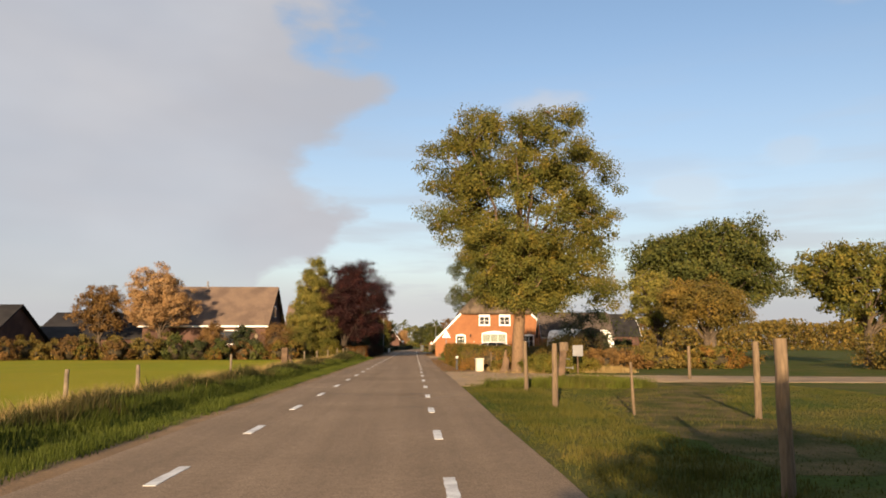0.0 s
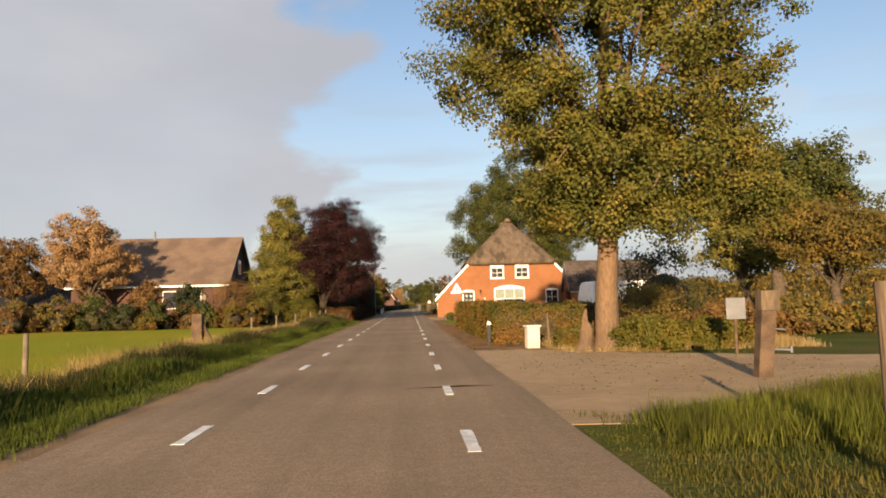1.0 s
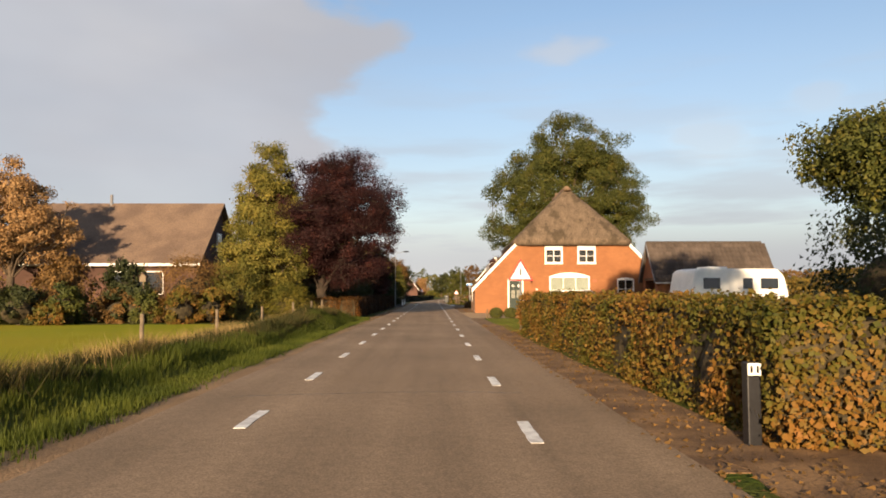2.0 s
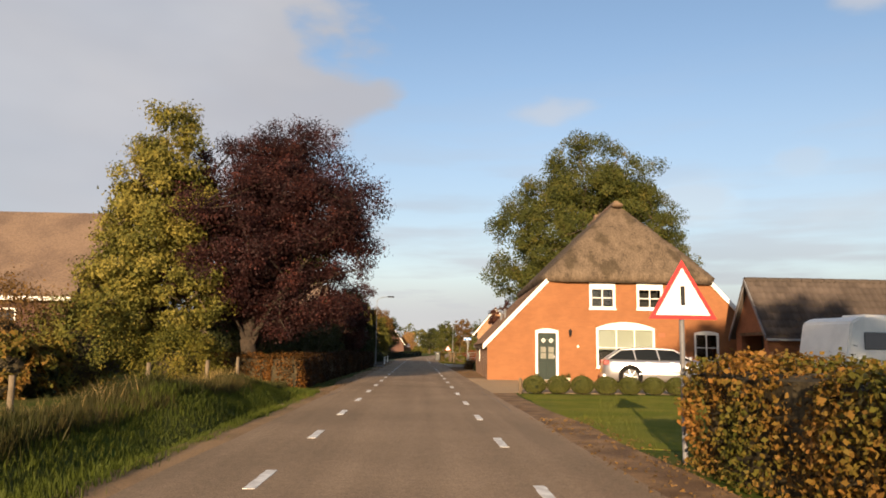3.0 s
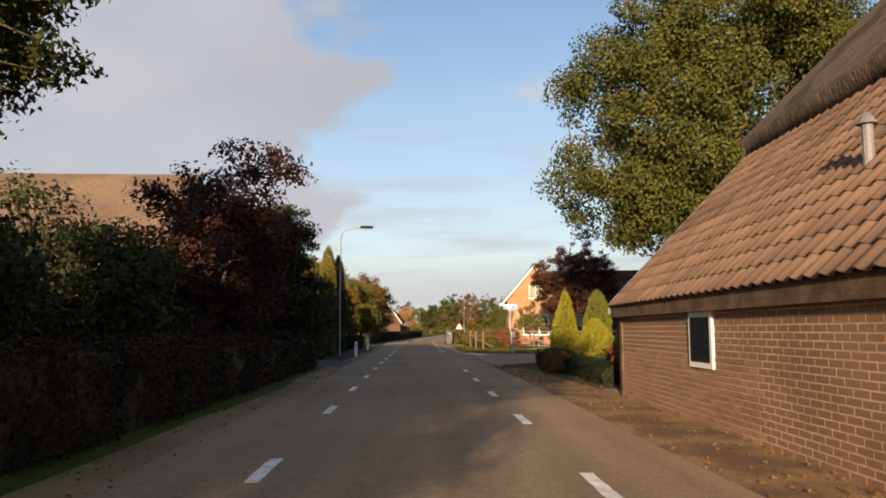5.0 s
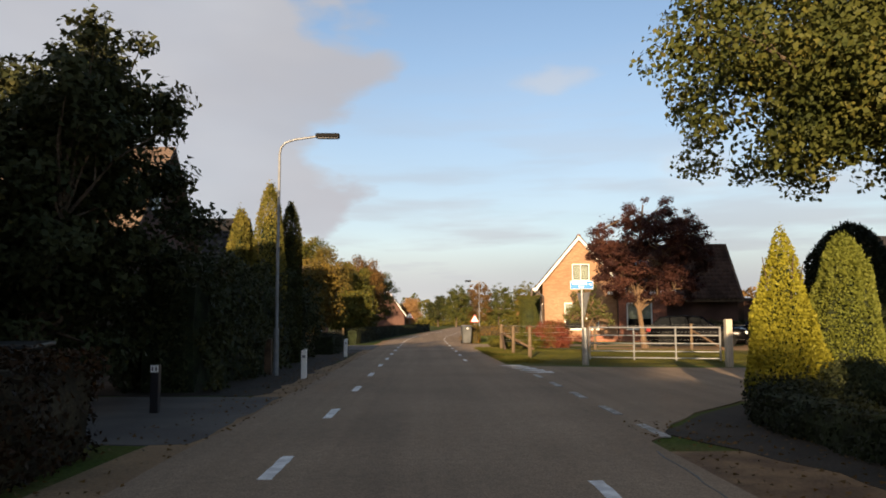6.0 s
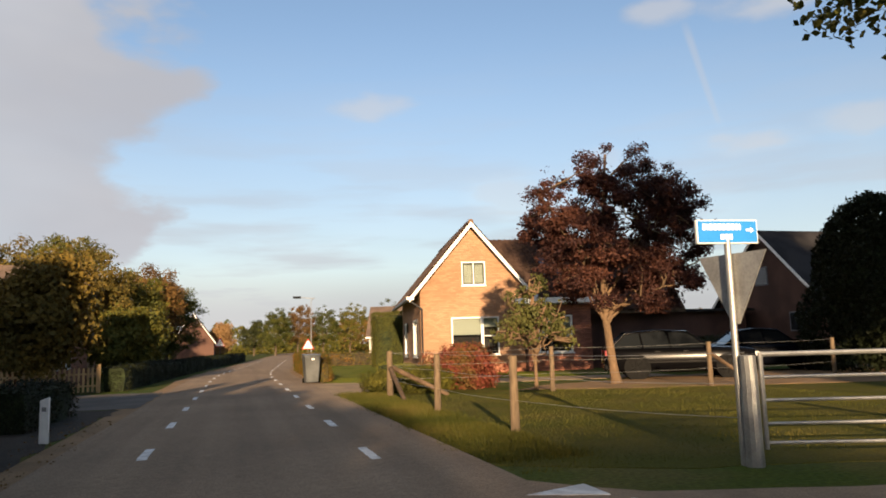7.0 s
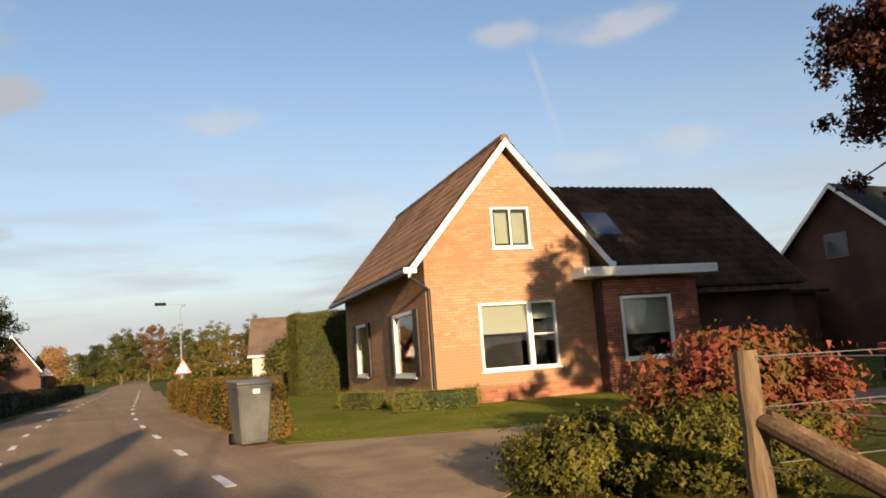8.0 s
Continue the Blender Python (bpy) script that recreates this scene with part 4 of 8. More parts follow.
def build_bank():
    xs, ys = np.arange(-6.0, -2.6, 0.12), np.arange(-5.0, 65.0, 0.4)
    V = np.array([(x, y, bank_z(x, y) - 0.012) for y in ys for x in xs])
    n = len(xs)
    Fq = np.array([(j * n + i, j * n + i + 1, (j + 1) * n + i + 1, (j + 1) * n + i) for j in range(len(ys) - 1) for i in range(n - 1)])
    tagged(grid_mesh("bank", V, Fq, grass_ground, smooth=True), "low grassy bank between road and meadow", "ground", kind="structure")


build_bank()


def dash(x, y, length=1.0, width=0.11, mt=lane_paint):
    rng = random.Random(int(y * 10 + x * 100))
    pts = []
    for i in range(9):
        pts.append((x - width / 2 + rng.uniform(-1, 1) * 0.006, y - length / 2 + length * i / 8))
    for i in range(8, -1, -1):
        pts.append((x + width / 2 + rng.uniform(-1, 1) * 0.006, y - length / 2 + length * i / 8))
    bm = prism(bmesh.new(), [(p[0] + bend(p[1]), p[1]) for p in pts], "z", 0.010, 0.0245)
    ob = tagged(part("road_marking", bm, mt), "white painted dash of the edge line", "road marking", "edge line dashes", "structure")
    return ob


for k in range(56):
    y = -6.55 + 3.68 * k
    y += 0.38 if y > 79 else 0
    if not 95.3 < y < 110.5 and y < 190:
        dash(1.275, y)
    y = -5.84 + 3.68 * k
    y += 0.82 if y > 79 else 0
    if y < 190:
        dash(-1.27, y)
# the mouth of the side road: broken line and shark's teeth
for y in (96.3, 98.2, 100.3, 102.4, 104.6, 106.8):
    dash(2.52, y, 0.95, 0.11, worn_paint)
for k in range(5):
    y, x = 105.9 + 0.68 * k, 2.45 - 0.10 * k
    bm = prism(bmesh.new(), [(x + 0.62, y - 0.24), (x + 0.62, y + 0.24), (x, y)], "z", 0.010, 0.0245)
    tagged(part("give_way_mark", bm, lane_paint), "white painted give-way triangle", "road marking", "give-way triangles", "structure")
# tar-sealed cracks across the lane
for pts in ([(-1.4, 16.4), (0.2, 16.25), (1.0, 16.4), (2.2, 16.2)], [(0.55, 12.6), (1.4, 12.5), (2.2, 12.55)], [(0.5, 15.3), (1.4, 15.2), (2.15, 15.25)], [(-1.9, 36.2), (-0.4, 36.5), (0.8, 36.55), (1.6, 36.4)], [(0.7, 23.2), (1.5, 23.4), (2.2, 23.3)], [(1.9, 86.5), (1.95, 90.2), (2.05, 93.0), (2.15, 95.2)], [(-2.2, 60.5), (-2.1, 63.0), (-1.95, 66.0)], [(2.05, 57.5), (2.15, 61.0), (2.0, 65.0)]):
    L_, R_ = [], []
    rng = random.Random(int(pts[0][1] * 10))
    for (xa, ya), (xb, yb) in zip(pts, pts[1:]):
        for k in range(8):
            f = k / 8
            x, y = xa + (xb - xa) * f + rng.uniform(-1, 1) * 0.02, ya + (yb - ya) * f + rng.uniform(-1, 1) * 0.03
            nx, ny = -(yb - ya), xb - xa
            ln = math.hypot(nx, ny)
            w = 0.007 + rng.uniform(-1, 1) * 0.004
            L_.append((x + nx / ln * w, y + ny / ln * w)); R_.append((x - nx / ln * w, y - ny / ln * w))
    bm = prism(bmesh.new(), L_ + R_[::-1], "z", 0.010, 0.0226)
    bmesh.ops.triangulate(bm, faces=[f for f in bm.faces if len(f.verts) > 4])
    tagged(part("tar_seam", bm, tar), "dark tar-sealed crack in the asphalt", "road marking", kind="structure")

# ---- houses ----
def window(parent, plane, x0, x1, z0, z1, y, facing=-1, bars=(2, 2), blind=0.0, frame_mt=None, label="", arch=0.0, sash=0.06, hood=0.0, sill=True):
    """A window set into a wall across y (or x): frame, glazing bars, pane, blind, sill and a dark sheet for the unlit
    room behind. facing: the way out along that axis.
    """
    frame_mt = frame_mt or white_paint

    def P(a0, a1, d0, d1, b0, b1, bevel=0.0):
        lo, hi = sorted((y + facing * d0, y + facing * d1))
        return bx(a0, a1, lo, hi, b0, b1, bevel=bevel) if plane == "y" else bx(lo, hi, a0, a1, b0, b1, bevel=bevel)

    def J(*boxes):
        bm = bmesh.new()
        for a0, a1, d0, d1, b0, b1 in boxes:
            lo, hi = sorted((y + facing * d0, y + facing * d1))
            box(bm, *((a0, a1, lo, hi) if plane == "y" else (lo, hi, a0, a1)), b0, b1)
        return bm
    win = part("window", J((x0, x1, -0.06, 0.035, z0, z0 + sash), (x0, x1, -0.06, 0.035, z1 - sash - hood, z1), (x0, x0 + sash, -0.06, 0.035, z0 + sash, z1 - sash - hood), (x1 - sash, x1, -0.06, 0.035, z0 + sash, z1 - sash - hood)), frame_mt, parent, label)
    top = z1 - sash - hood
    w, h = x1 - x0 - 2 * sash, top - z0 - sash
    rows = []
    for k in range(1, bars[0]):
        c = x0 + sash + w * k / bars[0]
        rows.append((c - 0.02, c + 0.02, -0.05, 0.02, z0 + sash, top))
    for k in range(1, bars[1]):
        c = z0 + sash + h * k / bars[1]
        for q in range(bars[0]):
            a = x0 + sash + w * q / bars[0]
            rows.append((a + 0.02, a + w / bars[0] - 0.02, -0.05, 0.018, c - 0.018, c + 0.018))
    for row in rows:
        part("glazing_bar", J(row), frame_mt, win)
    for i in range(bars[0]):
        for j in range(bars[1]):
            part("pane", J((x0 + sash + w * i / bars[0], x0 + sash + w * (i + 1) / bars[0], -0.045, -0.035, z0 + sash + h * j / bars[1], z0 + sash + h * (j + 1) / bars[1])), pane_clear, win)
    # no room is built: this dark sheet gives its shade
    part("room", J((x0 + sash, x1 - sash, -0.5, -0.46, z0 + sash, top)), unlit_interior, win, "dark sheet standing for the unlit room")
    if blind:
        part("blind", J((x0 + sash, x1 - sash, -0.11, -0.09, top - h * blind, top)), cream_cloth, win, "pale roller blind")
    if sill:
        part("sill", P(x0 - 0.04, x1 + 0.04, -0.03, 0.07, z0 - 0.05, z0 - 0.002), frame_mt, win)
    if arch:
        n = 10
        pts = [(x0 + (x1 - x0) * k / n, z1 + 0.002 + arch * (1 - (2 * k / n - 1) ** 2)) for k in range(n + 1)]
        part("arch", prism(bmesh.new(), [(x0, z1 + 0.001)] + pts[1:-1] + [(x1, z1 + 0.001)], plane, *sorted((y, y + facing * 0.036))), frame_mt, win, "white arched head")
    return win


def clear_glass():
    mt = bpy.data.materials.new("window_glass")
    mt.use_nodes = True
    nt = mt.node_tree
    nt.nodes.clear()
    N, L = nt.nodes.new, nt.links.new
    out, mix, lw, gl, tr = N("ShaderNodeOutputMaterial"), N("ShaderNodeMixShader"), N("ShaderNodeLayerWeight"), N("ShaderNodeBsdfGlossy"), N("ShaderNodeBsdfTransparent")
    gl.inputs["Roughness"].default_value = 0.02
    tr.inputs[0].default_value = (0.92, 0.94, 0.94, 1)
    pw, ad = N("ShaderNodeMath"), N("ShaderNodeMath")
    pw.operation, pw.inputs[1].default_value = "POWER", 4.0
    ad.operation, ad.inputs[1].default_value, ad.inputs[2].default_value = "MULTIPLY_ADD", 0.6, 0.05
    L(lw.outputs["Facing"], pw.inputs[0]); L(pw.outputs[0], ad.inputs[0]); L(ad.outputs[0], mix.inputs[0])
    L(tr.outputs[0], mix.inputs[1]); L(gl.outputs[0], mix.inputs[2]); L(mix.outputs[0], out.inputs[0])
    return mt


pane_clear = clear_glass()


def gable_wall_mesh(y0, y1, outline, holes):
    """A wall slab across y with true openings: outline as (x, z) polygon, holes as (x0, x1, z0, z1)."""
    zs = sorted({z for _, z in outline} | {h[2] for h in holes} | {h[3] for h in holes})

    def span(z):
        c = []
        for (xa, za), (xb, zb) in zip(outline, outline[1:] + outline[:1]):
            if (za <= z < zb) or (zb <= z < za):
                c.append(xa + (xb - xa) * (z - za) / (zb - za))
        return (min(c), max(c)) if len(c) > 1 else None
    bm = bmesh.new()
    e = 1e-5
    for a, b in zip(zs, zs[1:]):
        lo, hi = span(a + e), span(b - e)
        if not lo or not hi:
            continue
        cuts = sorted([(h[0], h[1]) for h in holes if h[2] <= a + e and h[3] >= b - e])
        edges_lo, edges_hi = [lo[0]], [hi[0]]
        for c in cuts:
            edges_lo += [c[0], c[1]]; edges_hi += [c[0], c[1]]
        edges_lo.append(lo[1]); edges_hi.append(hi[1])
        for k in range(0, len(edges_lo), 2):
            p = [(edges_lo[k], a), (edges_lo[k + 1], a), (edges_hi[k + 1], b), (edges_hi[k], b)]
            if abs(p[2][0] - p[3][0]) < 1e-3:
                p = p[:3]
            prism(bm, p, "y", y0, y1)
    return bm, span


def tiles_on_slope(parent, origin, along, up, nx, ny, mt_one, mt_rest, w=0.26, h=0.33, singles=0, keep=None):
    """Pan tiles: an S-curved piece a tile, lapped row over row."""
    along, up = Vector(along).normalized(), Vector(up).normalized()
    nrm = along.cross(up).normalized()
    if nrm.z < 0:
        nrm = -nrm
    prof = [(0.0, 0.035), (0.13, 0.052), (0.30, 0.038), (0.55, 0.006), (0.80, 0.012), (1.02, 0.035)]
    verts = []
    for v, lift in ((0.0, 0.022), (1.08, 0.0)):
        for u, z in prof:
            verts.append(along * (u * w) + up * (v * h) + nrm * (z + lift))
    k = len(prof)
    verts += [verts[i] - nrm * 0.022 for i in range(k)]
    faces = [(i, i + 1, k + i + 1, k + i) for i in range(k - 1)] + [(2 * k + i, 2 * k + i + 1, i + 1, i) for i in range(k - 1)]
    base = np.array([tuple(v) for v in verts])
    V, Fq, data, n = [], [], None, 0
    rng = random.Random(7)
    for j in range(ny):
        for i in range(nx):
            o = Vector(origin) + along * (i * w) + up * (j * h) + nrm * rng.uniform(0, 0.006)
            if keep and not keep(o + along * w / 2 + up * h / 2):
                continue
            if n < singles:
                if data is None:
                    ob = grid_mesh("roof_tile", base, faces, mt_one, parent, smooth=True)
                    data = ob.data
                else:
                    ob = new("roof_tile", data)
                    ob.parent = parent
                ob.location = o
                n += 1
            else:
                Fq.append(np.array(faces) + len(V) * len(base)); V.append(base + np.array(tuple(o)))
    if V:
        tagged(grid_mesh("tiling", np.concatenate(V), np.concatenate(Fq), mt_rest, parent, smooth=True), kind="stuff")


ridge_clay = material("ridge_clay", (0.26, 0.15, 0.09), 0.9, 0.25, 1.5, 30.0, 0.4, other=(0.16, 0.11, 0.07))


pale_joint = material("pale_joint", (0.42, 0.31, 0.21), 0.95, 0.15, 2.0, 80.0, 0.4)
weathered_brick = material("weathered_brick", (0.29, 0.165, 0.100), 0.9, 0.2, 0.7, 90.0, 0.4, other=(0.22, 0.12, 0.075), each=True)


def farmhouse():
    """Brick farmhouse: steep roof, tiles below, thatch above with a half hip to the south."""
    X0, X1, Y0, Y1, XC = 2.97, 15.4, 73.6, 84.5, 9.19
    EZ, HZ, RZ = 1.62, 4.66, 8.48
    sl = (RZ - EZ) / (XC - X0)
    house = thing("farmhouse", "orange brick farmhouse with a steep thatched half-hip roof", "house", (XC, (Y0 + Y1) / 2, 0))
    house.matrix_world = pose(0.139, 0.90, 0) @ Matrix.Diagonal((1.0077, 1.0, 0.96, 1.0))
    xl, xr = X0 + (HZ + 0.15 - EZ) / sl, X1 - (HZ + 0.15 - EZ) / sl
    holes = [(7.42, 8.56, 3.28, 4.64), (9.50, 10.66, 3.28, 4.64), (5.05, 6.05, 0.0, 2.24), (7.70, 10.26, 0.62, 2.42), (12.0, 13.08, 0.92, 2.24)]
    outline = [(X0, 0), (X1, 0), (X1, EZ), (xr, HZ + 0.15), (xl, HZ + 0.15), (X0, EZ)]
    bm, span = gable_wall_mesh(Y0, Y0 + 0.3, outline, holes)
    front = part("wall", bm, mortar, house)
    arches = [(7.70, 10.26, 2.42, 0.26), (12.0, 13.08, 2.24, 0.10), (5.05, 6.05, 2.24, 0.10)]

    def clear(z):
        s = span(min(z, HZ + 0.12))
        hs = [(h[0], h[1]) for h in holes if h[2] - 0.05 < z < h[3] + 0.03]
        for a0, a1, az, ah in arches:
            if az <= z < az + ah:
                half = (a1 - a0) / 2 * math.sqrt(1 - (z - az) / ah)
                hs.append(((a0 + a1) / 2 - half, (a0 + a1) / 2 + half))
        return minus((s[0] + 0.02, s[1] - 0.02), sorted(hs))
    rows = brick_courses(clear, 0.01, HZ)
    lay_bricks(rows, lambda u, z, d: (u, Y0 - d, z), orange_brick, front)
    # windows and door
    for x0, x1 in ((7.42, 8.56), (9.50, 10.66)):
        window(house, "y", x0, x1, 3.28, 4.64, Y0, bars=(2, 2), hood=0.36, sash=0.105, blind=0.0, label="white sash window with a deep head board")
    window(house, "y", 7.70, 10.26, 0.62, 2.42, Y0, bars=(3, 2), blind=0.56, arch=0.26, sash=0.09, label="wide white window with half-drawn pale blinds")
    window(house, "y", 12.0, 13.08, 0.92, 2.24, Y0, bars=(2, 2), arch=0.10, sash=0.08, label="white four-pane window")
    door = part("door", bx(5.15, 5.95, Y0 + 0.06, Y0 + 0.10, 0.03, 2.14), green_paint, house, "dark green panelled front door")
    part("door_frame", bx(5.05, 5.15, Y0 - 0.035, Y0 + 0.12, 0, 2.24), white_paint, door)
    part("door_frame", bx(5.95, 6.05, Y0 - 0.035, Y0 + 0.12, 0, 2.24), white_paint, door)
    part("door_frame", bx(5.15, 5.95, Y0 - 0.035, Y0 + 0.12, 2.14, 2.24), white_paint, door)
    n = 8
    part("arch", prism(bmesh.new(), [(5.05, 2.241)] + [(5.05 + k / n, 2.242 + 0.10 * (1 - (2 * k / n - 1) ** 2)) for k in range(1, n)] + [(6.05, 2.241)], "y", Y0 - 0.036, Y0 + 0.05), white_paint, door)
    for x in (5.28, 5.62):
        for z in (0.98, 1.26):
            part("pane", bx(x, x + 0.24, Y0 + 0.045, Y0 + 0.062, z, z + 0.25), curtain, door, "curtained door pane")
        cx = x + 0.12
        dp = part("diamond_pane", prism(bmesh.new(), [(cx - 0.10, 1.80), (cx, 1.69), (cx + 0.10, 1.80), (cx, 1.91)], "y", Y0 + 0.045, Y0 + 0.058), white_paint, door, "white-edged diamond light")
        part("pane", prism(bmesh.new(), [(cx - 0.05, 1.80), (cx, 1.745), (cx + 0.05, 1.80), (cx, 1.855)], "y", Y0 + 0.040, Y0 + 0.0445), black_paint, dp)
    for x in (5.22, 5.58):
        part("door_panel", bx(x, x + 0.32, Y0 + 0.047, Y0 + 0.061, 0.2, 0.82, bevel=0.004), green_paint, door)
    part("handle", bx(5.86, 5.90, Y0 + 0.0, Y0 + 0.058, 1.0, 1.16), chrome, door, "bright lever handle")
    part("doorstep", bx(4.95, 6.15, Y0 - 0.28, Y0 - 0.014, 0.018, 0.06, bevel=0.01), concrete, house)
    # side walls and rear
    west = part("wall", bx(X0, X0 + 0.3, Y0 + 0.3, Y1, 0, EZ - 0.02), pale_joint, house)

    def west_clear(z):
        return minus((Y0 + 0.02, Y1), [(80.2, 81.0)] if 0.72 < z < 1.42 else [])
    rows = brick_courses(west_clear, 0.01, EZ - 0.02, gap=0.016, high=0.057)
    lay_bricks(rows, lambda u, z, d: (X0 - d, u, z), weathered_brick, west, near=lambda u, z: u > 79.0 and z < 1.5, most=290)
    part("wall", bx(X1 - 0.3, X1, Y0 + 0.3, Y1, 0, EZ), mortar, house)
    bm, _ = gable_wall_mesh(Y1, Y1 + 0.3, [(X0, 0), (X1, 0), (X1, EZ), (XC, RZ - 0.2), (X0, EZ)], [])
    part("wall", bm, brown_brick, house)
    win = part("window", bx(X0 - 0.03, X0 + 0.05, 80.2, 81.0, 0.72, 1.42), white_paint, house, "small white stable window")
    part("pane", bx(X0 - 0.036, X0 - 0.031, 80.27, 80.93, 0.79, 1.35), pane_glass, win)
    # roof carcass, then the tiled skirts
    for s, xa, nm in ((1, X0, "west"), (-1, X1, "east")):
        pts = [(xa - s * 0.10, EZ - 0.10 * sl + 0.12), (xa + s * (HZ + 0.35 - EZ) / sl, HZ + 0.47), (xa + s * (HZ + 0.35 - EZ) / sl, HZ + 0.33), (xa - s * 0.10, EZ - 0.10 * sl - 0.02)]
        skirt = part("roof", prism(bmesh.new(), pts, "y", Y0 + 0.02, Y1 + 0.50), dark_wood, house, "pan-tiled lower roof skirt")
        upv = Vector((s * 1, 0, sl)).normalized()
        org = Vector((xa - s * 0.12, Y0 + 0.06, EZ - 0.12 * sl + 0.125))
        tiles_on_slope(skirt, org, (0, 1, 0), upv, 45, 13, roof_tile, roof_tile_rest, w=0.25, h=0.30, singles=290 if s == 1 else 0)
        # white verge board on the front
        wb = prism(bmesh.new(), [(xa - s * 0.20, EZ - 0.20 * sl - 0.04), (xa - s * 0.20, EZ - 0.20 * sl + 0.20), (xl if s == 1 else xr, HZ + 0.33), (xl if s == 1 else xr, HZ + 0.06)], "y", Y0 - 0.10, Y0 - 0.02)
        part("verge_board", wb, white_paint, house, "white painted verge board")
    part("eave_board", bx(X0 - 0.10, X0 - 0.012, Y0 + 0.05, Y1 + 0.45, EZ - 0.20, EZ - 0.125), dark_wood, house)
    part("verge_board", prism(bmesh.new(), [(X0 - 0.14, EZ - 0.14 * sl + 0.0), (X0 - 0.14, EZ - 0.14 * sl + 0.20), (xl, HZ + 0.33), (xl, HZ + 0.12)], "y", Y1 + 0.501, Y1 + 0.55), lead, house, "dark rear verge board")
    part("corner_post", bx(X0 - 0.03, X0 + 0.03, Y1 + 0.002, Y1 + 0.14, 0, EZ - 0.2), dark_wood, house)
    # thatch: a thick rounded shell
    t = 0.30
    pk, bk = 75.9, Y1 + 0.3
    bm = bmesh.new()
    rng = np.random.default_rng(3)
    rings = []
    n = 12
    for k in range(n + 1):
        f = k / n                       # from the eave up to the ridge
        z = HZ - 0.05 + (RZ + 0.22 - HZ) * f
        half = (xr - xl) / 2 * (1 - f) + 0.42 * (1 - f) + 0.14
        yf = Y0 - 0.42 + (pk - Y0 + 0.42) * f - 0.10 * math.sin(f * math.pi)
        ring = []
        m = 14
        for i in range(m + 1):            # west eave line from the back to the front
            ring.append((XC - half, bk + 0.15 - (bk + 0.15 - yf) * i / m, z))
        for i in range(1, m + 1):
            ring.append((XC - half + 2 * half * i / m, yf, z))
        for i in range(1, m + 1):
            ring.append((XC + half, yf + (bk + 0.15 - yf) * i / m, z))
        q = []
        for j, p in enumerate(ring):
            d = 0.05 * noise.noise(Vector(p) * 0.9) + 0.03 * noise.noise(Vector(p) * 3.0)
            corner = min(abs(j - m), abs(j - 2 * m))
            rnd = 0.22 * max(0, 1 - corner / 2.0) * (1 - 0.4 * f)
            cx, cy = XC - p[0], (pk + 1.5) - p[1]
            ln = math.hypot(cx, cy) + 1e-6
            q.append(bm.verts.new((p[0] + cx / ln * rnd + d, p[1] + cy / ln * rnd + d * 0.5, p[2] + d + 0.16 * (1 - f))))
        rings.append(q)
    under = []
    for v in rings[0]:
        cx, cy = XC - v.co.x, (pk + 1.5) - v.co.y
        ln = math.hypot(cx, cy)
        under.append(bm.verts.new((v.co.x + cx / ln * 0.16, v.co.y + cy / ln * 0.16, v.co.z - t)))
    rings.insert(0, under)
    inner = [bm.verts.new((XC + (v.co.x - XC) * 0.72, v.co.y + (0.9 if v.co.y < 76 else 0), v.co.z + 0.15)) for v in under]
    rings.insert(0, inner)
    for a, b in zip(rings, rings[1:]):
        for i in range(len(a) - 1):
            bm.faces.new((a[i], a[i + 1], b[i + 1], b[i]))
    th = part("thatch", bm, thatch, house, "weathered brown reed thatch", smooth=True)
    # clay ridge cap and chimney
    for k in range(12):
        y = pk - 0.12 + k * 0.52
        part("ridge_tile", rod(bmesh.new(), (XC, y, RZ + 0.17), (XC, y + 0.5, RZ + 0.17), 0.17, 0.19, 12), ridge_clay, th, "weathered clay ridge tile")
    cap = bmesh.new()
    bmesh.ops.create_uvsphere(cap, u_segments=16, v_segments=8, radius=1.0, matrix=Matrix.Translation((XC, Y0 + 2.05, RZ + 0.06)) @ Matrix.Diagonal((0.29, 0.38, 0.14, 1)))
    part("ridge_cap", cap, ridge_clay, th, "rounded clay cap on the tip of the thatch", smooth=True)
    part("door_bell", bx(6.86, 6.94, Y0 - 0.035, Y0, 1.50, 1.60, bevel=0.01), white_paint, house, "small white bell box")
    part("chimney", bx(XC - 0.22, XC + 0.22, 79.8, 80.2, RZ - 0.3, RZ + 0.42, bevel=0.02), ridge_clay, house)
    # wall lamp, vent, roof pipe
    bm = bmesh.new()
    rod(bm, (6.54, Y0 - 0.02, 2.20), (6.54, Y0 - 0.16, 2.26), 0.012)
    rod(bm, (6.54, Y0 - 0.16, 2.24), (6.54, Y0 - 0.16, 2.02), 0.075, 0.05, 6)
    rod(bm, (6.54, Y0 - 0.16, 2.24), (6.54, Y0 - 0.16, 2.34), 0.085, 0.01, 6)
    part("wall_lantern", bm, black_paint, house, "black wrought wall lantern")
    part("vent", bx(10.42, 10.72, Y0 - 0.03, Y0 - 0.013, 2.02, 2.22), brown_brick, house)
    for y in (76.3, 78.6):
        bm = bmesh.new()
        z = 1.62 + (4.0 - X0) * sl
        rod(bm, (3.95, y, z - 0.1), (3.95, y, z + 0.55), 0.055)
        rod(bm, (3.95, y, z + 0.50), (3.95, y, z + 0.62), 0.10, 0.03)
        part("roof_pipe", bm, lead, house)
    # the west side runs slightly off square
    skew = 0.034
    for ob in house.children_recursive:
        if ob.type != "MESH":
            continue
        if ob.location.length > 0.01:
            ob.location.x += skew * max(0.0, ob.location.y - Y0)
        else:
            for v in ob.data.vertices:
                v.co.x += skew * max(0.0, v.co.y - Y0)
    return house


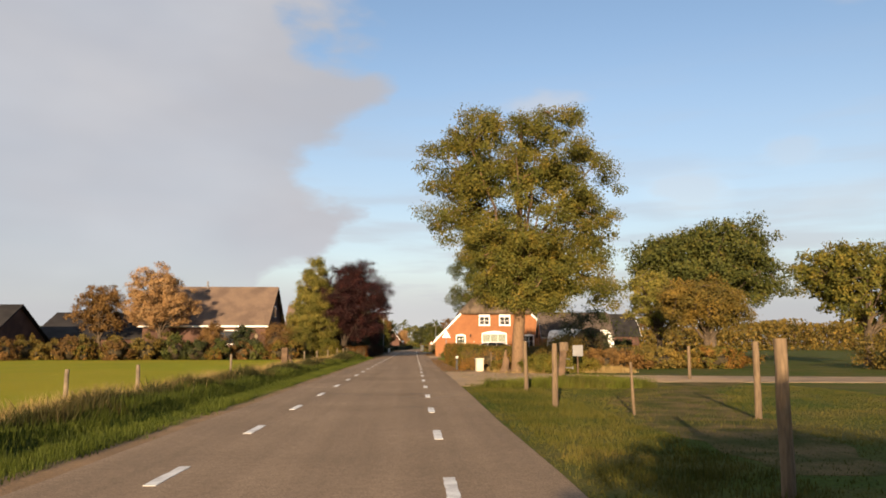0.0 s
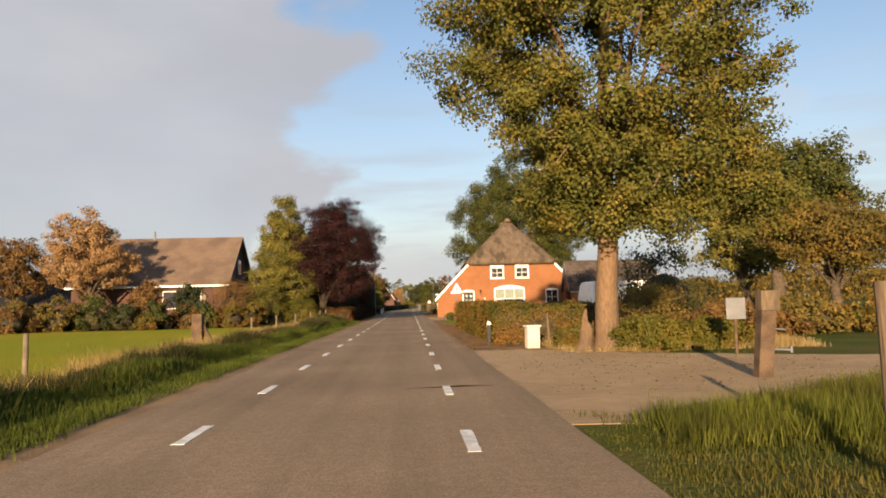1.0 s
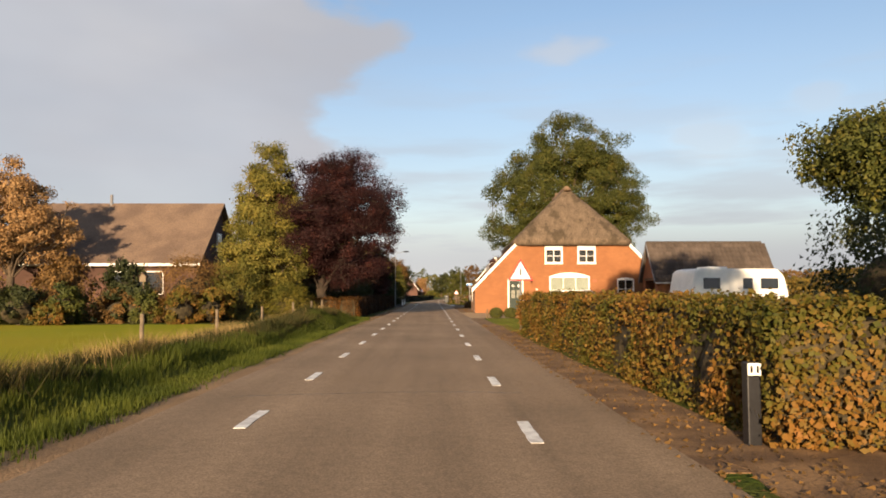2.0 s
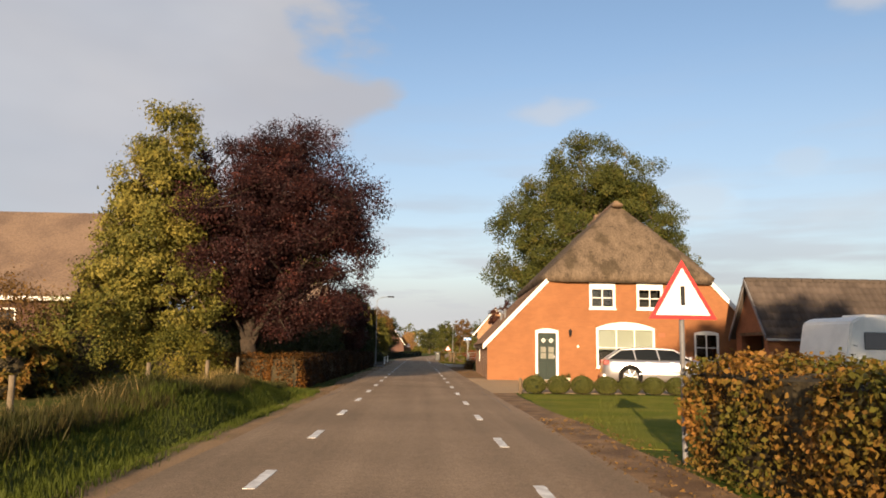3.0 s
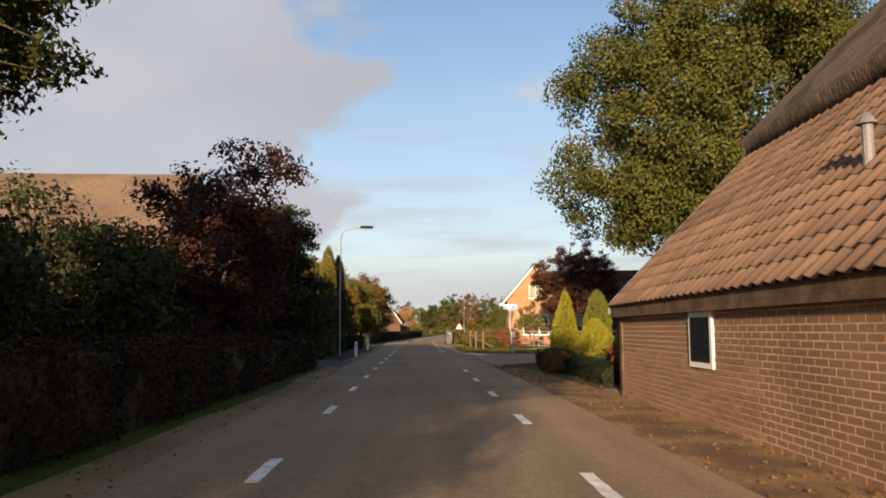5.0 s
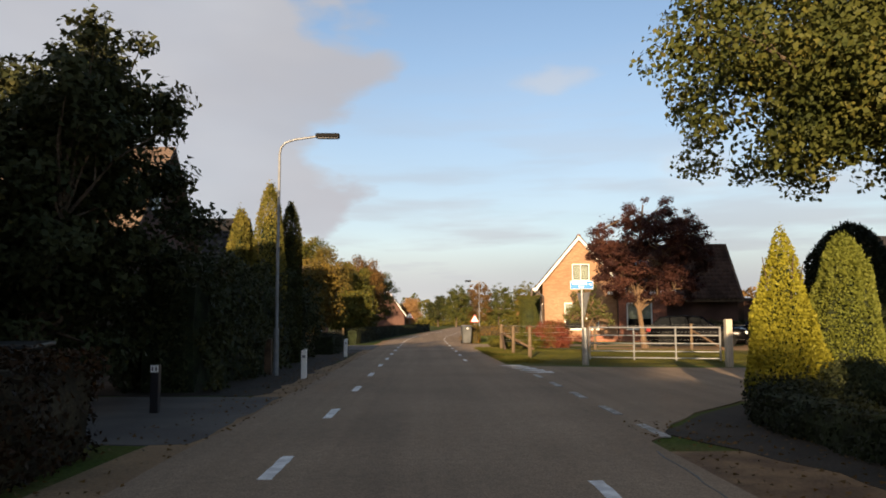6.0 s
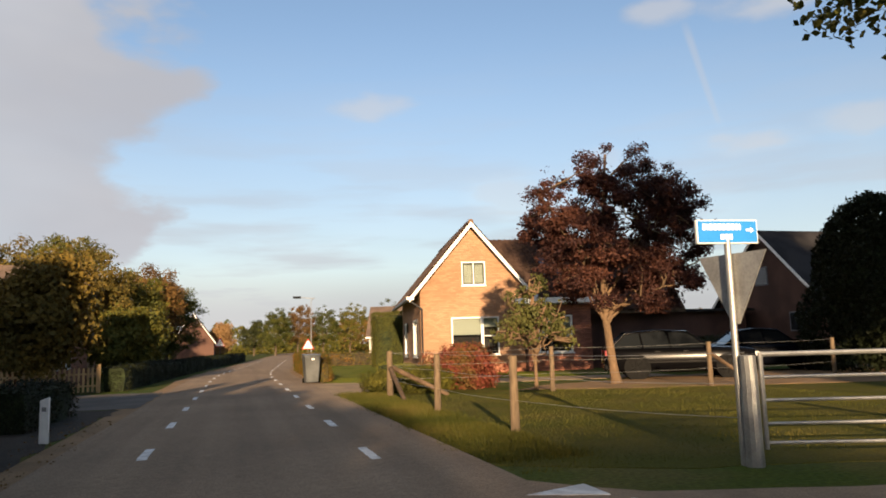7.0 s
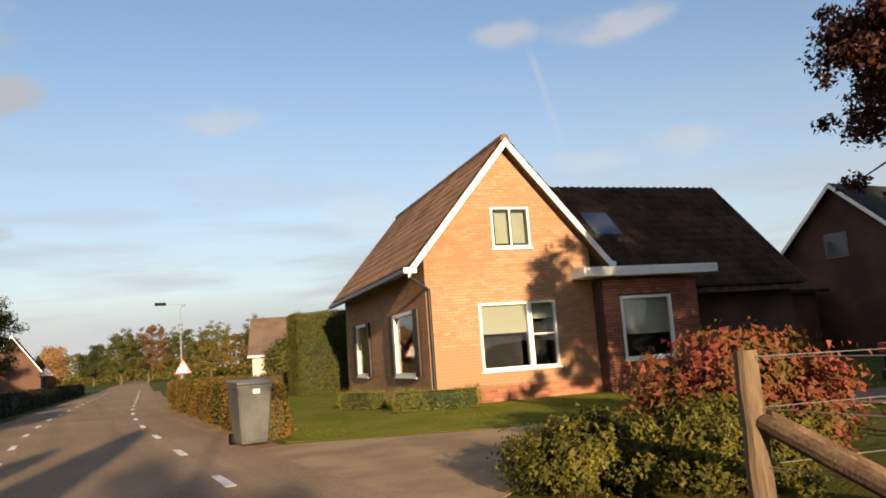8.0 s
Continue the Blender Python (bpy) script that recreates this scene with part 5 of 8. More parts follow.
farmhouse()


def shed():
    """Brick barn east of the farmhouse: gable to the west with a wide dark doorway, ridge along the yard."""
    s = thing("barn", "low brick barn with a dark tiled roof and an open doorway", "barn")
    x0, x1, ya, yb, ez, rz = 13.48, 20.3, 70.2, 73.05, 2.2, 4.15
    ym = (ya + yb) / 2
    sl = (rz - ez) / (ym - ya)
    w = part("wall", prism(bmesh.new(), [(ya, 0), (70.55, 0), (70.55, 2.0), (72.55, 2.0), (72.55, 0), (yb, 0), (yb, ez), (ym, rz), (ya, ez)], "x", x0, x0 + 0.25), brown_brick_wall, s)
    w = part("wall", bx(x0 + 0.25, x1, ya, ya + 0.25, 0, ez), mortar, s)
    lay_bricks(brick_courses(lambda z: [(x0 + 0.02, x1 - 0.02)], 0.01, ez - 0.05), lambda u, z, d: (u, ya - d, z), barn_brick, w)
    part("wall", bx(x0 + 0.25, x1, yb - 0.25, yb, 0, ez), brown_brick_wall, s)
    part("wall", prism(bmesh.new(), [(ya + 0.25, 0), (yb - 0.25, 0), (yb - 0.25, ez), (ym, rz - 0.3), (ya + 0.25, ez)], "x", x1 - 0.25, x1), brown_brick_wall, s)
    # added sheet, dark for the shade inside the open doorway
    part("door", bx(x0 + 0.9, x0 + 0.96, 70.48, 72.7, 0, 2.1), unlit_interior, s, "dark sheet for the unlit barn inside")
    part("lintel", bx(x0 - 0.012, x0 + 0.05, 70.45, 72.65, 2.01, 2.14), dark_wood, s)
    for sg, y in ((1, ya), (-1, yb)):
        o = 0.22
        roof = part("roof", prism(bmesh.new(), [(y - sg * o, ez - o * sl + 0.10), (ym, rz + 0.10), (ym, rz - 0.02), (y - sg * o, ez - o * sl - 0.02)], "x", x0 - 0.18, x1 + 0.18), barn_roof, s)
        ln = math.hypot(ym - ya + o, rz - ez + o * sl)
        tiles_on_slope(roof, (x0 - 0.18, y - sg * o, ez - o * sl + 0.105), (1, 0, 0), (0, sg, sl), 26, int(ln / 0.33), barn_roof, barn_tile, w=0.268, h=ln / int(ln / 0.33))
        part("verge_board", prism(bmesh.new(), [(y - sg * o, ez - o * sl - 0.08), (y - sg * o, ez - o * sl + 0.12), (ym, rz + 0.13), (ym, rz - 0.07)], "x", x0 - 0.23, x0 - 0.183), lead, s, "grey verge board")
    part("gutter", bx(x0 - 0.18, x1 + 0.18, ya - 0.36, ya - 0.225, ez - 0.42, ez - 0.33, bevel=0.02), galvanised, s)
    for k in range(15):
        part("ridge_tile", rod(bmesh.new(), (x0 - 0.2 + k * 0.465, ym, rz + 0.10), (x0 + 0.24 + k * 0.465, ym, rz + 0.10), 0.11, 0.12, 10), barn_roof, s)


brown_brick_wall = material("brown_brick_wall", (0.24, 0.10, 0.05), 0.9, 0.2, 1.2, 24.0, 0.5, other=(0.19, 0.08, 0.042))
barn_brick = material("barn_brick", (0.26, 0.11, 0.05), 0.85, 0.18, 0.6, 90.0, 0.4, other=(0.22, 0.09, 0.042), island=True)
barn_tile = material("barn_tile", (0.064, 0.050, 0.042), 0.85, 0.22, 0.6, 40.0, 0.4, island=True)
shed()


def yellow_house():
    """Yellow-brick house: steep gable to the south, dark wing behind to the east."""
    X0, X1, Y0, Y1, XC, EZ, RZ = 7.05, 11.55, 127.0, 136.65, 9.3, 3.72, 6.38
    h = thing("house", "yellow brick house with steep brown tiled roof and white verge boards", "house")
    h.matrix_world = pose(9.53, 133.15, 0, 0, 0, -8.0) @ pose(-9.3, -127.0, 0)
    holes = [(8.87, 9.91, 3.74, 4.77), (8.355, 10.425, 0.75, 2.38)]
    bm, span = gable_wall_mesh(Y0, Y0 + 0.3, [(X0, 0), (X1, 0), (X1, EZ), (XC, RZ), (X0, EZ)], holes)
    front = part("wall", bm, yellow_mortar, h)
    rows = brick_courses(lambda z: minus((span(z)[0] + 0.01, span(z)[1] - 0.01), [(a, b) for a, b, c, d in holes if c - 0.05 < z < d + 0.02]), 0.42, RZ - 0.25)
    lay_bricks(rows, lambda u, z, d: (u, Y0 - d, z), yellow_brick, front, near=lambda u, z: z < 1.3, most=280)
    rows = brick_courses(lambda z: [(X0, X1 + 0.3)], 0.01, 0.42)
    lay_bricks(rows, lambda u, z, d: (u, Y0 - d - 0.004, z), red_brick, front)
    window(h, "y", 8.87, 9.91, 3.74, 4.77, Y0, bars=(2, 1), blind=0.98, sash=0.05, label="white attic window with closed pale blinds")
    for xa in (8.925, 9.395):
        bm = bmesh.new()
        for q in ((xa, xa + 0.46, 3.80, 3.85), (xa, xa + 0.46, 4.66, 4.71), (xa, xa + 0.05, 3.85, 4.66), (xa + 0.41, xa + 0.46, 3.85, 4.66)):
            box(bm, q[0], q[1], Y0 + 0.012, Y0 + 0.034, q[2], q[3])
        part("casement", bm, green_paint, h, "dark green casement")
    window(h, "y", 8.355, 9.70, 0.75, 2.38, Y0, bars=(1, 1), blind=0.46, sash=0.06, label="white living-room window with a half-drawn blind")
    window(h, "y", 9.71, 10.425, 0.75, 2.38, Y0, bars=(1, 2), blind=0.25, sash=0.05, label="narrow white casement")
    sh = [(128.05, 130.05, 0.72, 2.38), (133.45, 135.05, 0.70, 2.38)]
    bm = bmesh.new()
    ya = Y0 + 0.3
    for a, b, c, d in sh:
        box(bm, X0, X0 + 0.3, ya, a, 0, EZ); box(bm, X0, X0 + 0.3, a, b, 0, c); box(bm, X0, X0 + 0.3, a, b, d, EZ)
        ya = b
    box(bm, X0, X0 + 0.3, ya, Y1, 0, EZ)
    side = part("wall", bm, yellow_mortar, h)
    rows = brick_courses(lambda z: minus((Y0, Y1), [(a, b) for a, b, c, d in sh if c < z < d]), 0.01, EZ)
    lay_bricks(rows, lambda u, z, d: (X0 - d, u, z), yellow_brick, side)
    for a, b, c, d in sh:
        window(h, "x", a, b, c, d, X0 - 0.014, facing=-1, bars=(1, 1), sash=0.09, label="tall white side window")
        for q in (a - 0.42, b + 0.02):
            part("shutter", bx(X0 - 0.08, X0 - 0.03, q, q + 0.40, c, d, bevel=0.008), shutter_paint, h, "dark brown shutter")
    part("wall", bx(X1 - 0.3, X1, Y0 + 0.3, Y1, 0, EZ), yellow_mortar, h)
    bm, _ = gable_wall_mesh(Y1, Y1 + 0.3, [(X0, 0), (X1, 0), (X1, EZ), (XC, RZ), (X0, EZ)], [])
    part("wall", bm, yellow_mortar, h)
    sl = (RZ - EZ) / (XC - X0)
    for s, xa in ((1, X0), (-1, X1)):
        o = 0.42
        pts = [(xa - s * o, EZ - o * sl + 0.10), (XC, RZ + 0.12), (XC, RZ - 0.04), (xa - s * o, EZ - o * sl - 0.06)]
        roof = part("roof", prism(bmesh.new(), pts, "y", Y0 - 0.30, Y1 + 0.45), dark_wood, h, "brown pan-tiled roof slope")
        upv = Vector((s, 0, sl)).normalized()
        ln = math.hypot(XC - xa + s * o, RZ - EZ + o * sl)
        tiles_on_slope(roof, (xa - s * o, Y0 - 0.32, EZ - o * sl + 0.105), (0, 1, 0), upv, 40, int(ln / 0.33), roof_tile, roof_tile_rest, w=0.262, h=ln / int(ln / 0.33), singles=290 if s == 1 else 0)
        bd = prism(bmesh.new(), [(xa - s * 0.50, EZ - 0.50 * sl - 0.10), (xa - s * 0.50, EZ - 0.50 * sl + 0.10), (XC, RZ + 0.10), (XC, RZ - 0.12)], "y", Y0 - 0.36, Y0 - 0.31)
        part("verge_board", bd, white_paint, h, "white verge board")
        part("gutter", bx(*sorted((xa - s * 0.44, xa - s * 0.58)), Y0 - 0.34, Y1 + 0.45, EZ - 0.46 * sl - 0.02, EZ - 0.46 * sl + 0.10, bevel=0.02), black_paint if s == 1 else white_paint, h)
    part("gutter_end", bx(X0 - 0.62, X0 - 0.30, Y0 - 0.42, Y0 - 0.33, EZ - 0.58, EZ - 0.44, bevel=0.02), white_paint, h)
    for k in range(22):
        y = Y0 - 0.34 + k * 0.47
        part("ridge_tile", rod(bmesh.new(), (XC, y, RZ + 0.10), (XC, y + 0.45, RZ + 0.10), 0.12, 0.13, 10), roof_tile, h)
    bm = bmesh.new()
    rod(bm, (X0 - 0.45, Y0 - 0.12, 3.12), (X0 + 0.05, Y0 - 0.10, 2.76), 0.04)
    rod(bm, (X0 + 0.05, Y0 - 0.10, 2.78), (X0 + 0.05, Y0 - 0.10, 0.0), 0.04)
    part("downpipe", bm, black_paint, h, "dark brown rain pipe")
    # bay with a flat roof
    bm, _ = gable_wall_mesh(126.57, 126.82, [(11.6, 0), (14.4, 0), (14.4, 2.82), (11.6, 2.82)], [(12.045, 13.555, 0.76, 2.36)])
    bayw = part("wall", bm, dark_brick, h)
    rows = brick_courses(lambda z: minus((11.58, 14.4), [(12.025, 13.575)] if 0.72 < z < 2.38 else []), 0.01, 2.8)
    lay_bricks(rows, lambda u, z, d: (u, 126.57 - d, z), red_brick, bayw)
    part("wall", bx(14.15, 14.4, 126.82, 129, 0, 2.82), dark_brick, h)
    part("wall", bx(11.55, 11.6, 126.59, 127, 0, 2.82), dark_brick, h)
    w = window(h, "y", 12.045, 13.555, 0.76, 2.36, 126.57, bars=(1, 1), blind=0.62, sash=0.07, label="white bay window with a grey blind")
    part("flat_roof", bx(10.95, 14.92, 126.25, 129.2, 2.86, 3.10, bevel=0.015), white_paint, h, "white-edged flat roof")
    # wing with the dark roof
    part("wall", bx(11.6, 18.9, 128.0, 128.25, 0, 2.5), dark_brick, h)
    part("wall", bx(18.65, 18.9, 128.25, 134.5, 0, 2.5), dark_brick, h)
    wing = part("roof", prism(bmesh.new(), [(127.5, 2.55), (131.24, 6.32), (134.98, 2.55), (134.98, 2.4), (131.24, 6.17), (127.5, 2.4)], "x", 10.2, 19.2), dark_wood, h, "dark tiled wing roof")
    tiles_on_slope(wing, (10.9, 127.45, 2.56), (1, 0, 0), (0, 1, 1.0135), 31, 15, dark_tile, dark_tile, w=0.262, h=0.347, keep=lambda p: not (p.x < 11.5 and p.z < 6.31 - abs(p.x - 9.3) * 1.16))
    part("skylight", prism(bmesh.new(), [(129.22, 4.20), (130.02, 5.00), (129.88, 5.20), (129.08, 4.40)], "x", 13.05, 13.95), sky_pane, h, "roof window reflecting the sky")


yellow_house()


def plain_house(label, x0, x1, ya, yb, ez, rz, ridge, wall_mt, roof_mt, over=0.35, board=None, windows=()):
    """A gabled house: ridge along 'x' or 'y'; windows as (face, a0, a1, z0, z1) on 's' (south) or 'e'/'w' walls."""
    h = thing("house", label, "house")
    if ridge == "y":
        xc = (x0 + x1) / 2
        for y in (ya, yb - 0.25):
            bm, _ = gable_wall_mesh(y, y + 0.25, [(x0, 0), (x1, 0), (x1, ez), (xc, rz), (x0, ez)], [])
            part("wall", bm, wall_mt, h)
        part("wall", bx(x0, x0 + 0.25, ya + 0.25, yb - 0.25, 0, ez), wall_mt, h)
        part("wall", bx(x1 - 0.25, x1, ya + 0.25, yb - 0.25, 0, ez), wall_mt, h)
        sl = (rz - ez) / (xc - x0)
        for s, xa in ((1, x0), (-1, x1)):
            part("roof", prism(bmesh.new(), [(xa - s * over, ez - over * sl + 0.14), (xc, rz + 0.14), (xc, rz), (xa - s * over, ez - over * sl)], "y", ya - over, yb + over), roof_mt, h)
            if board:
                part("verge_board", prism(bmesh.new(), [(xa - s * over, ez - over * sl - 0.06), (xa - s * over, ez - over * sl + 0.12), (xc, rz + 0.12), (xc, rz - 0.06)], "y", ya - over - 0.05, ya - over - 0.002), board, h)
    else:
        yc = (ya + yb) / 2
        for x in (x0, x1 - 0.25):
            bm = prism(bmesh.new(), [(ya, 0), (yb, 0), (yb, ez), (yc, rz), (ya, ez)], "x", x, x + 0.25)
            part("wall", bm, wall_mt, h)
        part("wall", bx(x0 + 0.25, x1 - 0.25, ya, ya + 0.25, 0, ez), wall_mt, h)
        part("wall", bx(x0 + 0.25, x1 - 0.25, yb - 0.25, yb, 0, ez), wall_mt, h)
        sl = (rz - ez) / (yc - ya)
        for s, y in ((1, ya), (-1, yb)):
            part("roof", prism(bmesh.new(), [(y - s * over, ez - over * sl + 0.14), (yc, rz + 0.14), (yc, rz), (y - s * over, ez - over * sl)], "x", x0 - over, x1 + over), roof_mt, h)
            if "verge" in label:
                for x in ((x0 - over - 0.05, x1 + over + 0.002)):
                    part("verge_board", prism(bmesh.new(), [(y - s * over, ez - over * sl - 0.06), (y - s * over, ez - over * sl + 0.12), (yc, rz + 0.12), (yc, rz - 0.06)], "x", x, x + 0.048), white_paint, h)
            if board and s == 1:
                part("gutter", bx(x0 - over, x1 + over, ya - over - 0.12, ya - over - 0.002, ez - over * sl - 0.02, ez - over * sl + 0.14, bevel=0.02), board, h, "white gutter board")
    for face, a0, a1, z0, z1 in windows:
        if face == "s":
            w = part("window", bx(a0, a1, ya - 0.04, ya - 0.003, z0, z1), lead if "long black roof" in label else white_paint, h)
            part("pane", bx(a0 + 0.07, a1 - 0.07, ya - 0.046, ya - 0.041, z0 + 0.07, z1 - 0.07), pane_glass, w)
        else:
            x = x1 + 0.003 if face == "e" else x0 - 0.04
            w = part("window", bx(x, x + 0.037, a0, a1, z0, z1), white_paint if face == "e" else lead, h)
            x = x + 0.038 if face == "e" else x - 0.006
            part("pane", bx(x, x + 0.005, a0 + 0.07, a1 - 0.07, z0 + 0.07, z1 - 0.07), pane_glass, w)
    return h


pale_render = material("pale_render", (0.50, 0.46, 0.40), 0.9, 0.1, 1.0, 40.0, 0.2)
old_house = plain_house("brown-roofed farmhouse behind garden shrubs", -25.5, -13.6, 71.5, 80.5, 3.2, 7.05, "x", dark_brick, brown_roof, board=white_paint, windows=(("s", -18.5, -15.5, 1.2, 2.6), ("e", 75.6, 76.6, 4.0, 5.2)))
part("flue", rod(bmesh.new(), (-20.6, 75.9, 6.9), (-20.6, 75.9, 7.75), 0.10, 0.09, 10), lead, old_house, "thin dark roof flue")
plain_house("low black-roofed barn beyond the garden", -36, -25.6, 72, 82, 1.9, 4.4, "x", dark_brick, slate_tile)
plain_house("dark-roofed shed at the far side of the meadow", -46, -34, 60, 70, 1.6, 4.6, "x", dark_brick, slate_tile)
plain_house("dark brick house with a steep brown roof, gable to the road", -18.1, -8.9, 109.3, 116.7, 3.3, 7.1, "x", dark_brick, brown_roof, windows=(("e", 111.9, 112.6, 4.9, 5.9), ("e", 111.2, 113.4, 2.4, 3.2)))
plain_house("brown-roofed brick bungalow behind the roadside trees", -15.0, -7.3, 92.6, 99.4, 3.0, 5.9, "x", brown_brick_wall, brown_roof, board=white_paint, windows=(("e", 94.6, 95.8, 1.0, 2.2), ("s", -11.5, -9.8, 0.9, 2.2)))
plain_house("dark brick house with a black tiled roof", -15.5, -8.6, 119.5, 126, 3.0, 6.0, "x", dark_brick, slate_tile)
plain_house("dark brick house with a long black roof and white verge boards", 27.2, 42, 132.3, 140.6, 2.9, 6.75, "x", dark_brick, slate_tile, windows=(("w", 133.6, 134.8, 1.4, 2.4), ("w", 136.2, 137.2, 3.9, 4.9), ("s", 29.5, 31.5, 0.9, 2.2)))
plain_house("low dark garage between two houses", 21.6, 26.6, 137.5, 144, 2.6, 2.75, "x", dark_brick, slate_tile)
far_barn = plain_house("brown-roofed farm building beyond the lawn", -0.5, 18, -6, 6, 2.3, 5.6, "x", pale_render, brown_roof, board=white_paint)
far_barn.matrix_world = pose(15.2, 186, 0, 0, 0, -15)
plain_house("dark-roofed roadside house in the distance", -8.5, -3.2, 206, 215, 2.6, 6.2, "y", dark_brick, dark_tile, board=white_paint)
plain_house("brick cottage with a brown roof behind a picket fence", -15.5, -6.5, 130.3, 138.2, 2.0, 4.6, "x", brown_brick_wall, brown_roof, over=0.25, windows=(("e", 132.4, 133.2, 0.7, 1.7), ("e", 134.0, 134.8, 0.7, 1.7)))
plain_house("pale cottage half hidden in the trees", -14.0, -8.0, 141, 150, 2.6, 5.2, "x", yellow_mortar, brown_roof, board=white_paint)

# ---- trees and hedges ----
tree("oak_tree", "tall roadside oak with green and yellowing autumn leaves", (5.4, 30.0, 0), 0.26, 3.0,
     [(0.3, -0.7, 3.1, 1.4, 0.9, 0.7), (-0.9, 0.2, 3.5, 1.1, 1.0, 0.7), (0.3, 0, 7.0, 3.3, 3.2, 2.9), (0.5, 0, 4.5, 2.5, 2.5, 1.7), (0.1, 0, 9.6, 2.7, 2.6, 1.6), (-2.6, 0.1, 9.0, 1.5, 1.8, 1.4), (-3.0, 0.4, 6.9, 1.2, 1.4, 0.6), (3.0, 0, 8.4, 1.8, 2.0, 1.6), (3.7, 0.1, 6.2, 1.2, 1.5, 1.2), (2.7, 0, 4.4, 1.5, 1.6, 1.1), (-2.0, 0, 7.4, 1.6, 1.8, 1.2), (1.8, 0, 10.8, 1.4, 1.6, 0.8), (-1.6, 0, 10.7, 1.1, 1.3, 0.8), (3.5, 0, 3.5, 1.1, 1.3, 0.8), (-1.7, 0, 5.5, 1.2, 1.5, 1.1), (0.6, -1.3, 3.5, 1.6, 0.9, 0.9), (-0.6, -1.2, 4.8, 1.4, 1.0, 1.2)],
     185000, 0.085, oak_leaf, oak_bark, seed=11, clumps=500, clump_r=0.52, shell=0.62, limbs=20, lean=(0.1, 0), fill=2500, kite=True, flare=1.35)
tree("oak_tree", "broad dark-green oak behind the farmhouse", (14.3, 106.0, 0), 0.50, 4.6,
     [(0.6, 0, 11.8, 6.6, 6.2, 5.8), (-3.9, -0.4, 10.6, 4.3, 4.6, 4.2), (4.4, 0, 12.0, 4.4, 4.6, 4.6), (0.6, 0, 17.0, 4.2, 4.4, 3.9), (-5.0, 0, 7.4, 2.9, 3.2, 2.2), (6.0, 0, 9.0, 3.2, 3.0, 3.0), (-1.6, -1.5, 6.6, 4.6, 4.4, 1.7), (-3.4, 3.6, 7.2, 3.2, 3.6, 2.0), (4.4, 0, 16.0, 2.8, 3.0, 2.4), (4.0, 0.5, 6.8, 3.8, 4.0, 1.8), (-3.8, 0, 14.6, 2.6, 2.6, 2.2)],
     230000, 0.15, green_leaf, bark, seed=12, clumps=560, clump_r=1.0, shell=0.74, limbs=34, fill=15000, kite=True, ragged=0.4)
tree("beech_tree", "round copper beech with dark purple leaves", (-5.5, 67.2, 0), 0.27, 1.5,
     [(0.8, -0.2, 4.9, 3.3, 3.2, 2.8), (1.9, -0.2, 6.2, 2.2, 2.4, 1.9), (-0.4, 0.2, 6.8, 2.2, 2.4, 1.9), (2.9, -0.3, 5.2, 1.4, 1.5, 1.0), (1.4, -0.2, 8.0, 1.3, 1.5, 1.1), (-1.0, 0, 3.8, 2.3, 2.3, 1.9), (0.6, 0.6, 2.8, 2.2, 2.0, 1.2)],
     190000, 0.068, purple_leaf, dark_bark, seed=13, clumps=380, clump_r=0.60, shell=0.55, limbs=18, fill=17000, kite=True)
tree("birch_tree", "upright yellow-green tree beside the copper beech", (-8.3, 66.2, 0), 0.2, 1.0,
     [(0, 0, 3.4, 2.3, 2.2, 2.6), (0, 0, 5.6, 1.8, 1.8, 2.4), (0.1, 0, 7.6, 1.0, 1.0, 1.6), (-0.9, 0, 2.4, 1.8, 1.7, 1.4)],
     76000, 0.10, yellow_leaf, bark, seed=14, clumps=300, clump_r=0.5, shell=0.5, limbs=18, fill=2500)
tree("maple_tree", "rounded maple with thinning orange leaves", (-22.8, 68.5, 0), 0.22, 2.3,
     [(0, 0, 5.2, 3.3, 2.9, 2.3), (-0.6, 0, 6.8, 2.4, 2.3, 1.8), (1.4, 0, 4.6, 2.3, 2.1, 1.4), (-1.6, 0, 4.4, 2.0, 2.0, 1.3)],
     34000, 0.14, orange_leaf, bark, seed=15, clumps=260, clump_r=0.52, shell=0.38, limbs=26)
tree("maple_tree", "reddish bare-tipped tree beyond the meadow", (-29.0, 70, 0), 0.2, 2.0,
     [(0, 0, 4.4, 2.5, 2.4, 2.1), (0.4, 0, 5.6, 1.7, 1.7, 1.4)], 14000, 0.15, brown_leaf, bark, seed=16, clumps=200, clump_r=0.42, shell=0.4)
tree("oak_tree", "large dull-green oak across the paddock", (30.0, 70.0, 0), 0.5, 3.6,
     [(0, 0, 8.5, 6.4, 5.4, 4.2), (-3, 0, 9.4, 4.2, 4.0, 3.0), (2.4, 0, 10.4, 4.4, 4.0, 3.2), (4.6, 0, 7.6, 3.4, 3.2, 2.6)], 50000, 0.25, green_leaf, bark, seed=17, clumps=260, clump_r=1.1, shell=0.55, fill=4000)
tree("apple_tree", "low spreading orchard tree with orange-brown leaves", (19.3, 44.0, 0), 0.2, 1.8,
     [(0, 0, 3.7, 2.8, 2.5, 1.5), (-1.2, 0, 4.2, 1.6, 1.7, 1.0), (1.2, 0, 3.3, 1.7, 1.7, 1.1)], 30000, 0.12, orchard_leaf, bark, seed=18, clumps=220, clump_r=0.5)
tree("apple_tree", "yellowing orchard tree behind the paddock", (18.6, 51.0, 0), 0.2, 1.6,
     [(0, 0, 4.0, 2.2, 2.3, 1.9), (-0.6, 0, 5.4, 1.5, 1.5, 1.2)], 20000, 0.15, yellow_leaf, bark, seed=21, clumps=240, clump_r=0.42)
